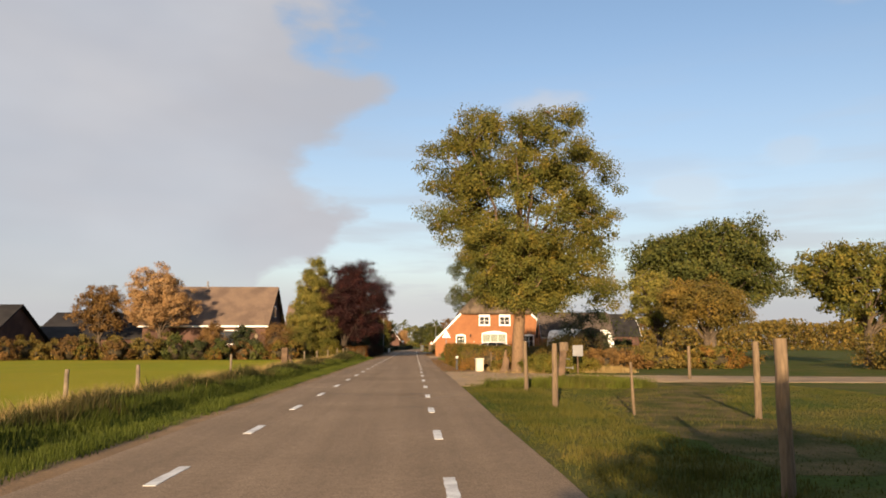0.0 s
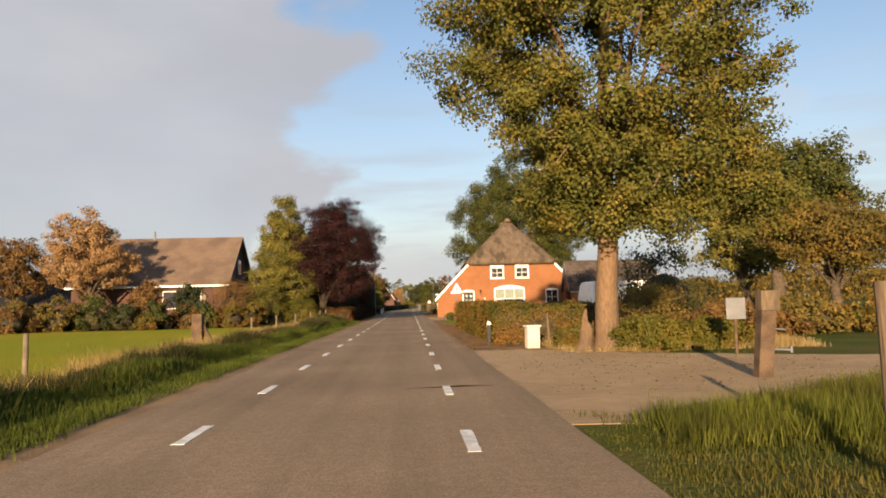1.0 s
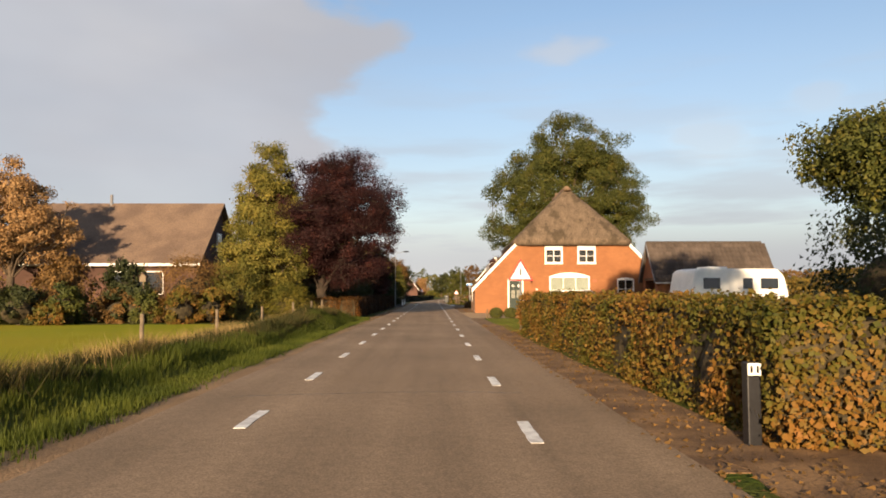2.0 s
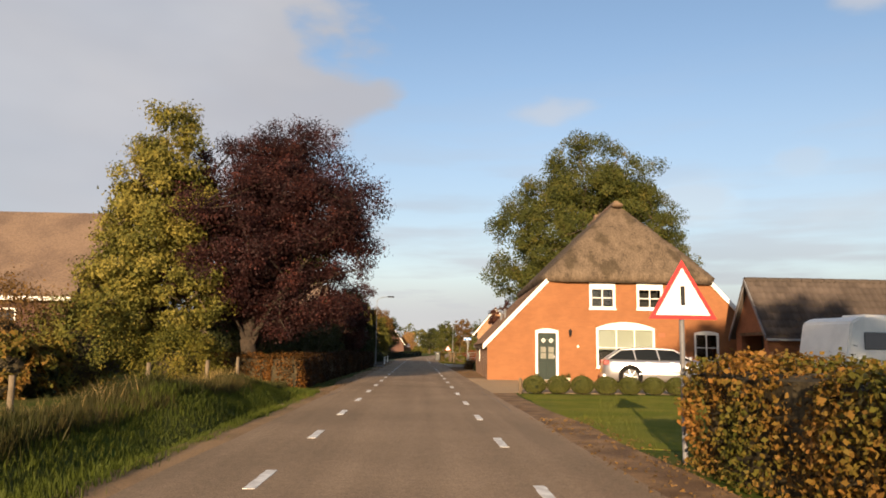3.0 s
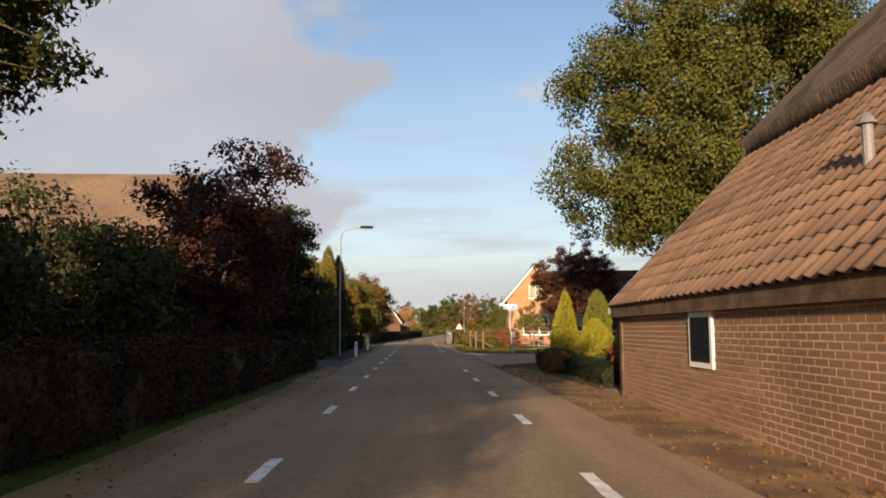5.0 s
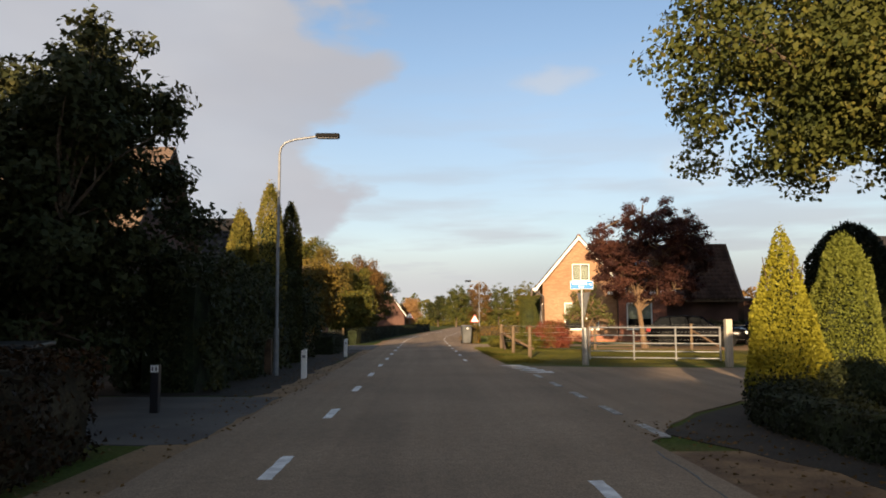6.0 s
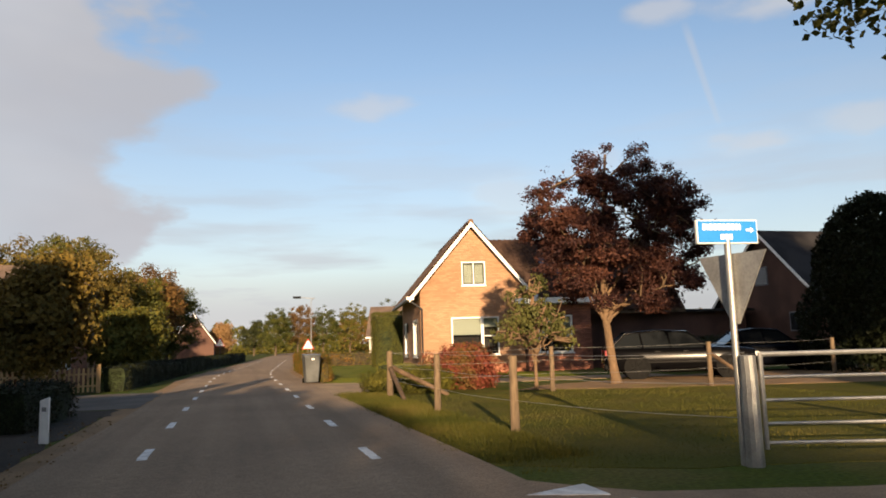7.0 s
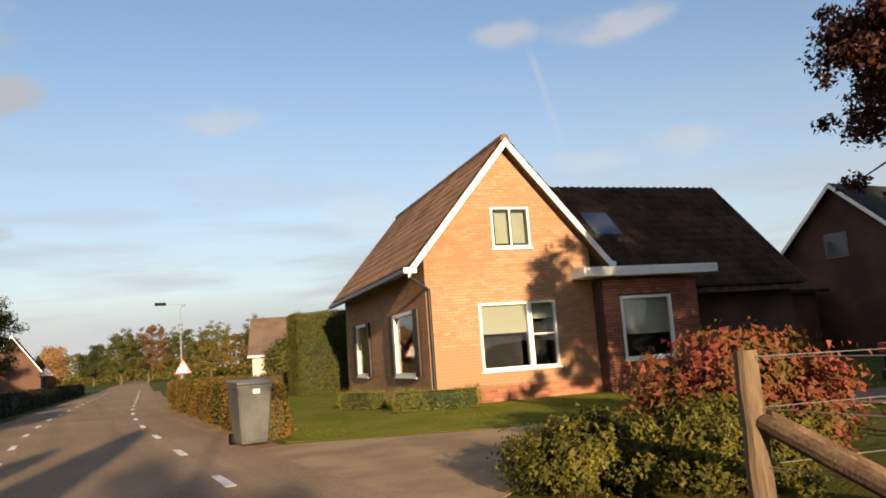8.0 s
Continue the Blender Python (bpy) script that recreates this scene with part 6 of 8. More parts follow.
tree("linden_tree", "dark green and yellow tree at the paddock edge", (26.8, 39.5, 0), 0.25, 2.0,
     [(0, 0, 4.8, 3.2, 3.0, 2.4), (-1.6, 0, 5.4, 1.8, 2.0, 1.6), (2.4, 0, 5.0, 2.6, 2.6, 2.2)], 30000, 0.17, oak_leaf, bark, seed=22, clumps=300, clump_r=0.5)
tree("plum_tree", "purple-leaved garden tree in front of the yellow-brick house", (10.15, 122.0, 0), 0.115, 2.1,
     [(0.2, 0.2, 4.3, 2.3, 2.2, 1.7), (0.9, 0.3, 5.5, 1.6, 1.6, 1.4), (-1.0, 0.3, 5.0, 1.4, 1.6, 1.3), (1.6, -0.2, 4.0, 1.5, 1.5, 1.4), (0.8, 0.4, 6.0, 0.8, 0.8, 0.8), (-1.5, -0.6, 3.8, 1.1, 1.2, 1.2), (2.0, 0, 5.5, 0.8, 0.9, 1.0), (-0.4, -0.6, 3.1, 1.6, 1.4, 0.9), (-0.3, 0.2, 6.1, 0.7, 0.7, 0.8), (1.6, 0, 2.9, 1.4, 1.3, 0.8), (2.7, 0, 4.7, 0.9, 1.0, 1.0),
      (1.0, 0.3, 6.7, 0.3, 0.3, 0.7), (0.2, 0.3, 6.4, 0.3, 0.3, 0.7), (1.8, 0, 6.3, 0.3, 0.3, 0.75), (2.6, 0, 5.8, 0.3, 0.3, 0.7), (-1.3, 0.2, 5.9, 0.3, 0.3, 0.7), (3.4, 0, 5.2, 0.35, 0.4, 0.6), (-2.1, 0, 5.0, 0.5, 0.6, 0.8), (-2.0, 0, 4.0, 0.9, 1.0, 0.9), (-1.7, 0.2, 5.9, 0.4, 0.4, 0.6)],
     72000, 0.08, plum_leaf, oak_bark, seed=19, clumps=350, clump_r=0.30, shell=0.55, lean=(-0.25, 0), limbs=16, fill=1200)
tree("willow_tree", "small pale-leaved standard tree with hanging twigs", (7.3, 121.0, 0), 0.045, 1.0,
     [(0, 0, 1.7, 0.8, 0.8, 0.5), (0.0, 0, 2.3, 0.4, 0.4, 0.55), (-0.5, 0, 2.1, 0.3, 0.35, 0.5), (0.55, 0, 1.9, 0.35, 0.4, 0.5), (-0.8, 0, 1.5, 0.3, 0.35, 0.4), (0.9, 0, 1.4, 0.3, 0.35, 0.4), (0.2, 0, 2.75, 0.18, 0.18, 0.35)], 4600, 0.085, willow_leaf, oak_bark, seed=20, clumps=230, clump_r=0.14, shell=0.6, droop=1.6, limbs=20, ragged=2.0)
# dark trees along the west side
tree("garden_tree", "tall green garden tree with a high crown", (-7.2, 83.0, 0), 0.16, 3.6,
     [(0, 0, 6.2, 2.1, 2.0, 1.5), (0.4, 0, 5.2, 1.6, 1.6, 1.0), (-0.9, 0, 6.8, 1.4, 1.4, 1.0)], 24000, 0.12, green_leaf, bark, seed=30, clumps=200, clump_r=0.42, shell=0.4, limbs=14)
# the first, hidden by the beech, is made tall only to shade the paddock
for k, (x, y, hgt, rr, sd) in enumerate(((-6.4, 73.0, 7.8, 1.8, 31), (-6.6, 77.5, 2.9, 1.9, 32), (-5.0, 90.3, 5.7, 2.2, 33), (-6.2, 81.2, 2.8, 1.9, 34), (-5.75, 98.9, 6.0, 2.15, 35), (-5.1, 102.4, 2.7, 1.4, 36), (-5.2, 113.4, 2.7, 1.4, 37), (-6.8, 94.6, 4.4, 1.8, 38), (-5.6, 105.6, 2.7, 1.5, 39), (-6.0, 86.0, 3.2, 1.8, 40), (-5.6, 108.2, 2.7, 1.3, 47), (-9.4, 78.0, 4.4, 2.2, 49), (-9.0, 88.5, 4.2, 2.2, 50))):
    tree("garden_tree", "dense purple-brown garden tree along the road hedge" if k == 2 else "dense dark-leaved garden tree along the road hedge", (x, y, 0), 0.12, hgt * 0.2,
         [(0, 0, hgt * 0.46, rr, rr, hgt * 0.38), (rr * 0.3, 0, hgt * 0.72, rr * 0.7, rr * 0.7, hgt * 0.26), (-rr * 0.3, 0.2, hgt * 0.3, rr * 0.9, rr * 0.9, hgt * 0.26)],
         56000 if k == 4 else 24000 if k == 2 else 14000, 0.105, (plum_leaf if k == 2 else dark_leaf), bark, seed=sd, clumps=190, clump_r=0.42, shell=0.42, limbs=10, group="garden trees along the west hedge", fill=5000 if k == 4 else 1800)
# unseen trees added behind the start, to shade the first grass
for k, (x, y, hgt, rr, dx) in enumerate(((3.0, -9.5, 3.3, 2.6, -1.1), (9.4, -9.0, 3.2, 2.8, 0.0))):
    tree("roadside_tree", "unseen roadside tree added to shade the first grass", (x, y, 0), 0.16, hgt * 0.3, [(dx, 0, hgt * 0.62, rr, rr, hgt * 0.30), (dx + 0.3, 0, hgt * 0.82, rr * 0.7, rr * 0.7, hgt * 0.18)], 16000, 0.17, oak_leaf, bark, seed=90 + k, clumps=170, clump_r=0.55, limbs=10, group="trees behind the start", fill=4000)
clipped_leaf = leaf_material("clipped_leaf", [(0.060, 0.064, 0.014), (0.085, 0.085, 0.017), (0.110, 0.100, 0.022)], 0.1, patch=0.7)
# hedges
hedge("beech_hedge", "clipped beech hedge turning copper along the road", (3.62, 34.15), (3.72, 50.5), 1.0, 1.10, beech_leaf, shade_core_brown, per=980, size=0.06, seed=41, kite=True, wave=0.07)
hedge("beech_hedge", "clipped beech hedge closing off the drive entrance", (3.12, 33.65), (5.6, 33.4), 0.9, 1.08, beech_leaf, shade_core_brown, per=1300, size=0.058, seed=40, kite=True, wave=0.07)
# split off the road hedge to take the leaf colour with sunlight in it
hedge("beech_hedge", "sunlit copper end of the low beech hedge", (-3.79, 64.35), (-3.79, 65.1), 0.88, 0.97, copper_leaf_sunlit, shade_core_brown, per=900, size=0.055, seed=51, kite=True)
hedge("beech_hedge", "copper beech hedge facing the meadow", (-4.25, 65.35), (-6.8, 65.7), 0.8, 0.95, copper_leaf_sunlit, shade_core_brown, per=700, size=0.058, seed=50)
hedge("beech_hedge", "clipped beech hedge turning the corner to the yard", (4.35, 50.9), (21, 51.6), 0.8, 1.05, beech_leaf, shade_core_brown, per=260, size=0.08, seed=42)
hedge("beech_hedge", "low copper beech hedge at the road edge", (-3.78, 65.12), (-3.48, 95.0), 0.85, 0.95, hedge_brown_shaded, shade_core_brown, per=700, size=0.058, seed=43)
hedge("dark_hedge", "low dark clipped hedge round the corner garden", (4.05, 87.9), (4.15, 96.9), 0.6, 0.42, yew_leaf, shade_core_green, per=1100, size=0.045, seed=62, wave=0.06)
hedge("dark_hedge", "low dark clipped hedge beside the side road", (4.25, 97.3), (5.6, 97.75), 0.5, 0.42, yew_leaf, shade_core_green, per=1100, size=0.045, seed=63, wave=0.06)
hedge("dark_hedge", "tall overgrown dark hedge behind the street lamp", (-4.55, 101.2), (-4.7, 114.2), 1.2, 2.35, dark_leaf, shade_core_green, per=420, size=0.09, seed=58, wave=0.2)
hedge("dark_hedge", "dark clipped hedge beside the road", (-3.9, 116.4), (-3.8, 119.6), 0.8, 0.72, yew_leaf, shade_core_green, per=900, size=0.045, seed=44)
hedge("dark_hedge", "long dark clipped hedge following the bend", (-4.2, 130.0), (-2.9, 152.0), 0.8, 0.80, yew_leaf, shade_core_green, per=700, size=0.045, seed=45)
hedge("dark_hedge", "long dark clipped hedge following the bend", (-2.9, 152.0), (0.3, 190.0), 0.8, 0.85, yew_leaf, shade_core_green, per=300, size=0.06, seed=46)
hedge("dark_hedge", "dark clipped hedge behind the parking place", (14.9, 126.9), (21.5, 129.3), 0.7, 1.2, dark_leaf, shade_core_green, per=260, size=0.08, seed=60)
hedge("beech_hedge", "copper beech hedge beside the wheelie bin", (2.84, 130.35), (3.3, 147.5), 0.5, 0.92, beech_leaf, shade_core_brown, per=800, size=0.055, seed=47)
hedge("conifer_hedge", "tall dark clipped conifer hedge behind the lawn", (7.7, 147.2), (11.2, 147.0), 1.8, 3.25, clipped_leaf, shade_core_green, per=1500, size=0.04, seed=48, wave=0.03)
shrub("clipped_yew", "tall dark dome of clipped yew beside the parking place", (20.4, 122.6, 0), 2.4, 5.7, 30000, 0.13, yew_leaf, bark, seed=49, shape="bullet", category="conifer", core=shade_core_green)
shrub("clipped_yew", "low dark dome of clipped yew at the yard edge", (24.8, 121.6, 0), 2.7, 4.5, 26000, 0.13, yew_leaf, bark, seed=61, shape="bullet", category="conifer", core=shade_core_green)
hedge("conifer_hedge", "dark clipped conifer hedge at the back of the paddock", (20.0, 113.0), (34, 110.0), 1.2, 1.9, yew_leaf, shade_core_green, per=120, size=0.11, seed=59)
# golden and green conifers at the side road
for x, y, r, hh, mt, shp, lab, sd in ((5.1, 98.4, 0.58, 2.55, gold_conifer, "cone", "pointed golden cypress in the corner garden", 51), (6.4, 99.1, 0.55, 2.45, green_conifer, "bullet", "smooth clipped green conifer cone", 52), (5.15, 94.3, 0.55, 1.4, gold_conifer, "bullet", "squat golden cypress bush", 53)):
    shrub("cypress", lab, (x, y, 0.0), r, hh, 24000, 0.045, mt, bark, seed=sd, shape=shp, category="conifer", core=shade_core_green)
for x, y, r, hh, mt, sd in ((-4.5, 109.3, 0.46, 5.1, yellow_leaf, 54), (-5.47, 109.8, 0.44, 4.45, yellow_leaf, 55), (-4.15, 110.6, 0.40, 4.75, columnar_leaf, 56)):
    shrub("columnar_conifer", "tall slim yellowing columnar conifer" if mt is yellow_leaf else "tall slim dark columnar conifer", (x, y, 0.0), r, hh, 16000, 0.06, mt, bark, seed=sd, shape="column", category="conifer", core=shade_core_green, group="columnar conifers")
# garden shrubs behind the meadow
rng = random.Random(77)
for k in range(50):
    f = k / 49
    x = -34 + 25.5 * f + rng.uniform(-0.5, 0.5)
    y = 56.5 + 2.5 * f + rng.uniform(-1.5, 2.5)
    r = rng.uniform(0.6, 1.1)
    mt, lab = rng.choice(((brown_leaf, "russet-brown garden shrub behind the meadow"), (beech_leaf, "copper and green garden shrub behind the meadow"), (dark_leaf, "dark evergreen garden shrub behind the meadow"), (orchard_leaf, "olive-brown garden shrub behind the meadow"), (green_leaf, "green garden shrub behind the meadow")))
    shrub("garden_shrub", lab, (x, y, 0), r, r * rng.uniform(1.3, 1.9), 2800, 0.115, mt, bark, seed=200 + k, shape="loose", group="shrubs behind the meadow", core=shade_core_brown)
for x, y, r, hh, mt, lab, sd in ((-13.2, 60.5, 1.0, 2.5, dark_leaf, "dark upright yew behind the meadow", 301), (-15.6, 60.0, 1.1, 2.6, brown_leaf, "russet upright shrub behind the meadow", 302), (-10.6, 61.2, 1.5, 2.7, brown_leaf, "bronze shrub by the garden corner", 303), (-6.6, 63.4, 1.2, 1.5, shrub_leaf, "low olive-green shrub below the copper beech", 304), (-8.9, 62.2, 1.3, 2.2, oak_leaf, "loose green shrub below the yellow tree", 305),
                                 (6.5, 30.2, 0.9, 0.62, shrub_leaf, "leafy shrub at the foot of the oak", 306), (8.0, 30.4, 0.9, 0.55, shrub_leaf, "thin leafy roadside shrub", 307), (5.0, 31.2, 0.55, 0.5, beech_leaf, "leafy suckers round the oak", 308), (10.5, 34.5, 1.5, 0.8, brown_leaf, "russet shrub at the drive", 309), (13.5, 36.0, 1.6, 0.9, orchard_leaf, "russet shrub at the drive", 310), (9.0, 38.5, 1.5, 1.4, orchard_leaf, "wild green shrub behind the hedge", 311), (12.4, 46.0, 1.9, 3.2, dark_leaf, "dark wild shrub behind the hedge", 312), (16.5, 36.0, 1.6, 0.9, beech_leaf, "low copper shrub at the drive", 313), (24.5, 33.0, 1.8, 1.5, orchard_leaf, "bramble thicket at the paddock edge", 314), (28.0, 31.0, 2.2, 2.2, purple_leaf, "wine-red thicket at the paddock edge", 315)):
    shrub("garden_shrub", lab, (x, y, 0), r, hh, 14000 if -12 < x < 10 else 5200, 0.065 if -12 < x < 10 else 0.13, mt, bark, seed=sd, shape="loose", core=shade_core_brown)
for x, y, r, hh, mt, lab, sd in ((4.25, 87.9, 0.30, 1.15, red_leaf, "thin red-leaved shrub at the farmhouse corner", 320), (3.62, 92.2, 0.36, 0.45, brown_leaf, "round brown heather bush in the corner garden", 323), (5.9, 98.0, 0.8, 0.55, dark_leaf, "dark low ground cover in the corner garden", 326), (5.5, 91.0, 0.9, 0.9, oak_leaf, "leafy green shrub in the corner garden", 327), (6.4, 96.0, 0.8, 0.6, dark_leaf, "dark low ground cover in the corner garden", 328),
                                 (6.05, 123.3, 0.88, 1.05, red_leaf, "round shrub with red autumn leaves", 330), (3.85, 122.9, 0.75, 0.50, juniper_leaf, "spreading green juniper at the drive", 331), (4.7, 122.3, 0.7, 0.55, juniper_leaf, "spreading green juniper at the drive", 332)):
    shrub("garden_shrub", lab, (x, y, 0), r, hh, 15000 if mt is juniper_leaf else 1500 if sd == 320 else 17000 if mt is red_leaf else 12000, 0.042 if mt is juniper_leaf else 0.075 if mt is red_leaf else 0.05, mt, bark, seed=sd, shape="loose" if mt in (red_leaf, juniper_leaf, oak_leaf) else "round", core=(shade_core_brown if r > 0.5 else None) if mt is red_leaf else shade_core_green)
# clipped box
for k in range(12):
    shrub("box_ball", "clipped round box bush in a row before the lawn", (3.62 + 0.72 * k, 64.45 + 0.012 * k, 0), 0.345, 0.48, 5200, 0.03, box_leaf, bark, seed=350 + k, shape="ball", group="row of box balls", core=shade_core_green)
hedge("box_hedge", "low clipped box hedge below the window", (6.25, 133.3), (7.95, 132.35), 0.5, 0.46, hedge_box_leaf, shade_core_green, per=1800, size=0.028, seed=361)
hedge("box_hedge", "low clipped box hedge at the house corner", (6.1, 136.1), (6.6, 135.0), 0.55, 0.44, hedge_box_leaf, shade_core_green, per=1800, size=0.028, seed=362)
hedge("garden_hedge", "straight green garden hedge across the far lawn", (4.6, 153.5), (16, 155), 0.7, 0.9, beech_leaf, shade_core_brown, per=130, size=0.10, seed=363)
# farther trees
for k, (x, y, hgt, rr, mt, lab) in enumerate(((-9.0, 148, 5.7, 2.8, orchard_leaf, "olive-brown roadside tree"), (-7.0, 153, 5.0, 2.3, oak_leaf, "yellowing roadside tree"), (-12, 158, 7.6, 3.4, oak_leaf, "yellowing roadside tree"), (-7.2, 163, 6.4, 2.6, brown_leaf, "russet roadside tree"), (-6.2, 172, 5.6, 2.4, green_leaf, "green roadside tree"), (-15, 152, 7.0, 2.8, orchard_leaf, "olive-brown roadside tree"), (-5.6, 143.5, 2.9, 1.5, oak_leaf, "yellowing roadside tree"), (-6.3, 128.9, 3.7, 1.15, orchard_leaf, "olive-brown garden tree"), (-2.6, 216, 4.4, 1.4, orange_leaf, "small orange maple"),
                                          (7.5, 262, 8.0, 3.2, green_leaf, "green field tree"), (12.5, 268, 8.8, 3.6, brown_leaf, "russet field tree"), (18.5, 272, 8.4, 3.6, green_leaf, "green field tree"), (25, 275, 9.2, 4.0, oak_leaf, "yellowing field tree"), (3.5, 280, 6.5, 2.8, dark_leaf, "dark field tree"), (15, 176, 2.6, 1.4, green_leaf, "small green field tree"), (33, 270, 9.0, 4.0, green_leaf, "green field tree"), (-16, 170, 9, 4.0, green_leaf, "green roadside tree"))):
    hgt, rr = hgt * 1.25, rr * 1.15
    tree("tree", lab + " in the distance", (x, y, 0), 0.2, hgt * 0.22, [(0, 0, hgt * 0.5, rr, rr, hgt * 0.36), (rr * 0.2, 0, hgt * 0.74, rr * 0.7, rr * 0.7, hgt * 0.26)], 22000, 0.16, mt, bark, seed=400 + k, clumps=170, clump_r=0.62, limbs=10, twigs=False, fill=1200)


def far_wood(name, label, x0, x1, y, h, mt, count, seed, leaf=1.3):
    """A distant belt of trees: uneven humps of foliage on a row of trunks, one mass."""
    rng = np.random.default_rng(seed)
    s = rng.uniform(0, 1, count)
    x = x0 + (x1 - x0) * s
    crest = h * (0.72 + 0.16 * np.sin(x * 0.11 + seed) + 0.10 * np.sin(x * 0.31 + 2 * seed) + 0.07 * np.sin(x * 0.83))
    z = crest * (1 - rng.uniform(0, 1, count) ** 1.6)
    P = np.stack([x, y + rng.uniform(-8, 8, count), z], 1)
    v, f = leaves(P, leaf, rng)
    tagged(grid_mesh(name, v, f, mt), label, "woodland", kind="stuff")


far_wood("far_wood", "distant hazy belt of green and russet woodland", -420, 60, 480, 13, oak_leaf, 26000, 1)
far_wood("far_wood", "distant hazy belt of dark woodland", -300, 420, 560, 19, green_leaf, 26000, 2)
far_wood("far_wood", "belt of russet trees beyond the fields", 30, 360, 330, 12, brown_leaf, 16000, 3)
far_wood("far_wood", "belt of trees far behind the meadow", -420, -60, 230, 9, green_leaf, 16000, 4)
far_wood("far_wood", "belt of trees far behind the paddock", 45, 260, 150, 6.5, orchard_leaf, 42000, 5, 0.6)
far_wood("far_wood", "low russet scrub beyond the bend", -70, 60, 330, 4.0, oak_leaf, 30000, 6, 0.5)

# ---- roadside things ----
def post(label, at, h, r=0.06, mt=None, square=False, tilt=(0, 0), top=None, name="fence_post", group="", cat="post"):
    t = thing(name, label, cat, at, group=group)
    bm = bmesh.new()
    if square:
        box(bm, -r, r, -r, r, 0, h, bevel=0.008)
    else:
        rod(bm, (0, 0, 0), (0, 0, h), r * 1.04, r * 0.94, 12)
        bmesh.ops.subdivide_edges(bm, edges=[e for e in bm.edges if abs(e.verts[0].co.z - e.verts[1].co.z) > 0.3], cuts=4)
        for v in bm.verts:
            v.co += Vector((noise.noise(v.co * 5 + Vector(at)), noise.noise(v.co * 5 + Vector((7, 3, 1)) + Vector(at)), 0)) * 0.010
    for v in bm.verts:
        v.co.x += tilt[0] * v.co.z; v.co.y += tilt[1] * v.co.z
    part("shaft", bm, mt or weathered_wood, t)
    if top:
        part("cap", bx(-r * 1.05 + tilt[0] * h, r * 1.05 + tilt[0] * h, -r * 1.05 + tilt[1] * h, r * 1.05 + tilt[1] * h, h - 0.02, h + 0.12, bevel=0.01), top, t, "pale painted post top")
    return t


for x, y, h, tl in ((3.86, 17.4, 1.28, (-0.03, 0)), (3.66, 12.45, 1.22, (0, 0)), (6.55, 10.2, 1.25, (0.01, 0)), (3.92, 4.1, 1.25, (0, 0)), (10.6, 24.0, 1.15, (0, 0))):
    post("weathered grey round fence post on the verge", (x, y, 0), h, 0.055, tilt=tl, group="verge fence posts")
post("short pale stake at the end of the box row", (3.16, 64.15, 0), 0.46, 0.045, name="stake")
post("thin grey stake in the rough grass", (4.75, 11.0, 0), 0.9, 0.025, tilt=(-0.04, 0), name="stake")
post("pale broken stake in the rough grass", (4.6, 33.0, 0), 0.85, 0.03, tilt=(-0.05, 0), name="stake")


def gate_post():
    t = thing("gate_post", "dark leaning timber gate post with pale split top and iron latch", "post", (5.95, 23.5, 0))
    bm = bx(-0.11, 0.11, -0.10, 0.10, 0, 1.12, bevel=0.015)
    for v in bm.verts:
        v.co.x += 0.10 * v.co.z
    part("shaft", bm, dark_wood, t)
    bm = bx(-0.02, 0.26, -0.12, 0.10, 0.98, 1.28, bevel=0.02)
    part("cap", bm, weathered_wood, t, "pale split post top")
    bm = bmesh.new()
    rod(bm, (0.05, -0.02, 0.42), (0.42, -0.06, 0.40), 0.018)
    rod(bm, (0.15, -0.02, 0.72), (0.30, -0.16, 0.70), 0.014)
    rod(bm, (0.42, -0.06, 0.36), (0.42, -0.06, 0.46), 0.018)
    part("latch", bm, lead, t, "rusty iron latch")


gate_post()
t = thing("tree_stump", "old grey split stump leaning at the oak's foot", "stump", (4.82, 29.75, 0))
v, f = tube([(0, 0, 0), (0.0, 0, 0.07), (0.01, 0, 0.18), (0.03, 0, 0.34), (0.05, 0.02, 0.50), (0.05, 0.03, 0.60), (0.02, 0.04, 0.70), (0.01, 0.05, 0.86), (0.02, 0.05, 0.97)], [0.30, 0.23, 0.18, 0.16, 0.14, 0.12, 0.07, 0.05, 0.02], 20)
v = [np.array(p) + (0.09 * noise.noise(Vector(p) * 3) + 0.04 * noise.noise(Vector((p[0] * 11, p[1] * 11, p[2] * 3)))) * np.array([1, 1, 0.4]) for p in v]
grid_mesh("trunk", v, f, oak_bark, t, smooth=True)
# leaning dark timber on the meadow side
t = thing("gate_post", "dark weathered gate post with a leaning brace in the meadow bank", "post", (-5.2, 34.0, 0))
bm = bx(-0.13, 0.13, -0.12, 0.12, 0, 1.05, bevel=0.02)
for v in bm.verts:
    v.co.x += 0.05 * noise.noise(v.co * 3); v.co.y += 0.04 * noise.noise(v.co * 4)
part("shaft", bm, dark_wood, t)
bm = bmesh.new(); rod(bm, (0.45, 0.1, 0), (0.12, 0.05, 0.75), 0.07, 0.06, 8)
part("brace", bm, dark_wood, t)
for x, y, h in ((-5.3, 15.4, 0.75), (-6.2, 13.9, 0.7), (-5.7, 25.6, 0.85), (-5.6, 43.0, 0.8), (-5.5, 48.0, 0.8), (-5.3, 52.5, 0.8), (-5.1, 57.0, 0.9), (-4.95, 60.5, 0.9), (-4.9, 63.3, 0.95)):
    post("grey wooden meadow fence post", (x, y, 0), h, 0.045, mt=grey_wood, group="meadow fence posts")


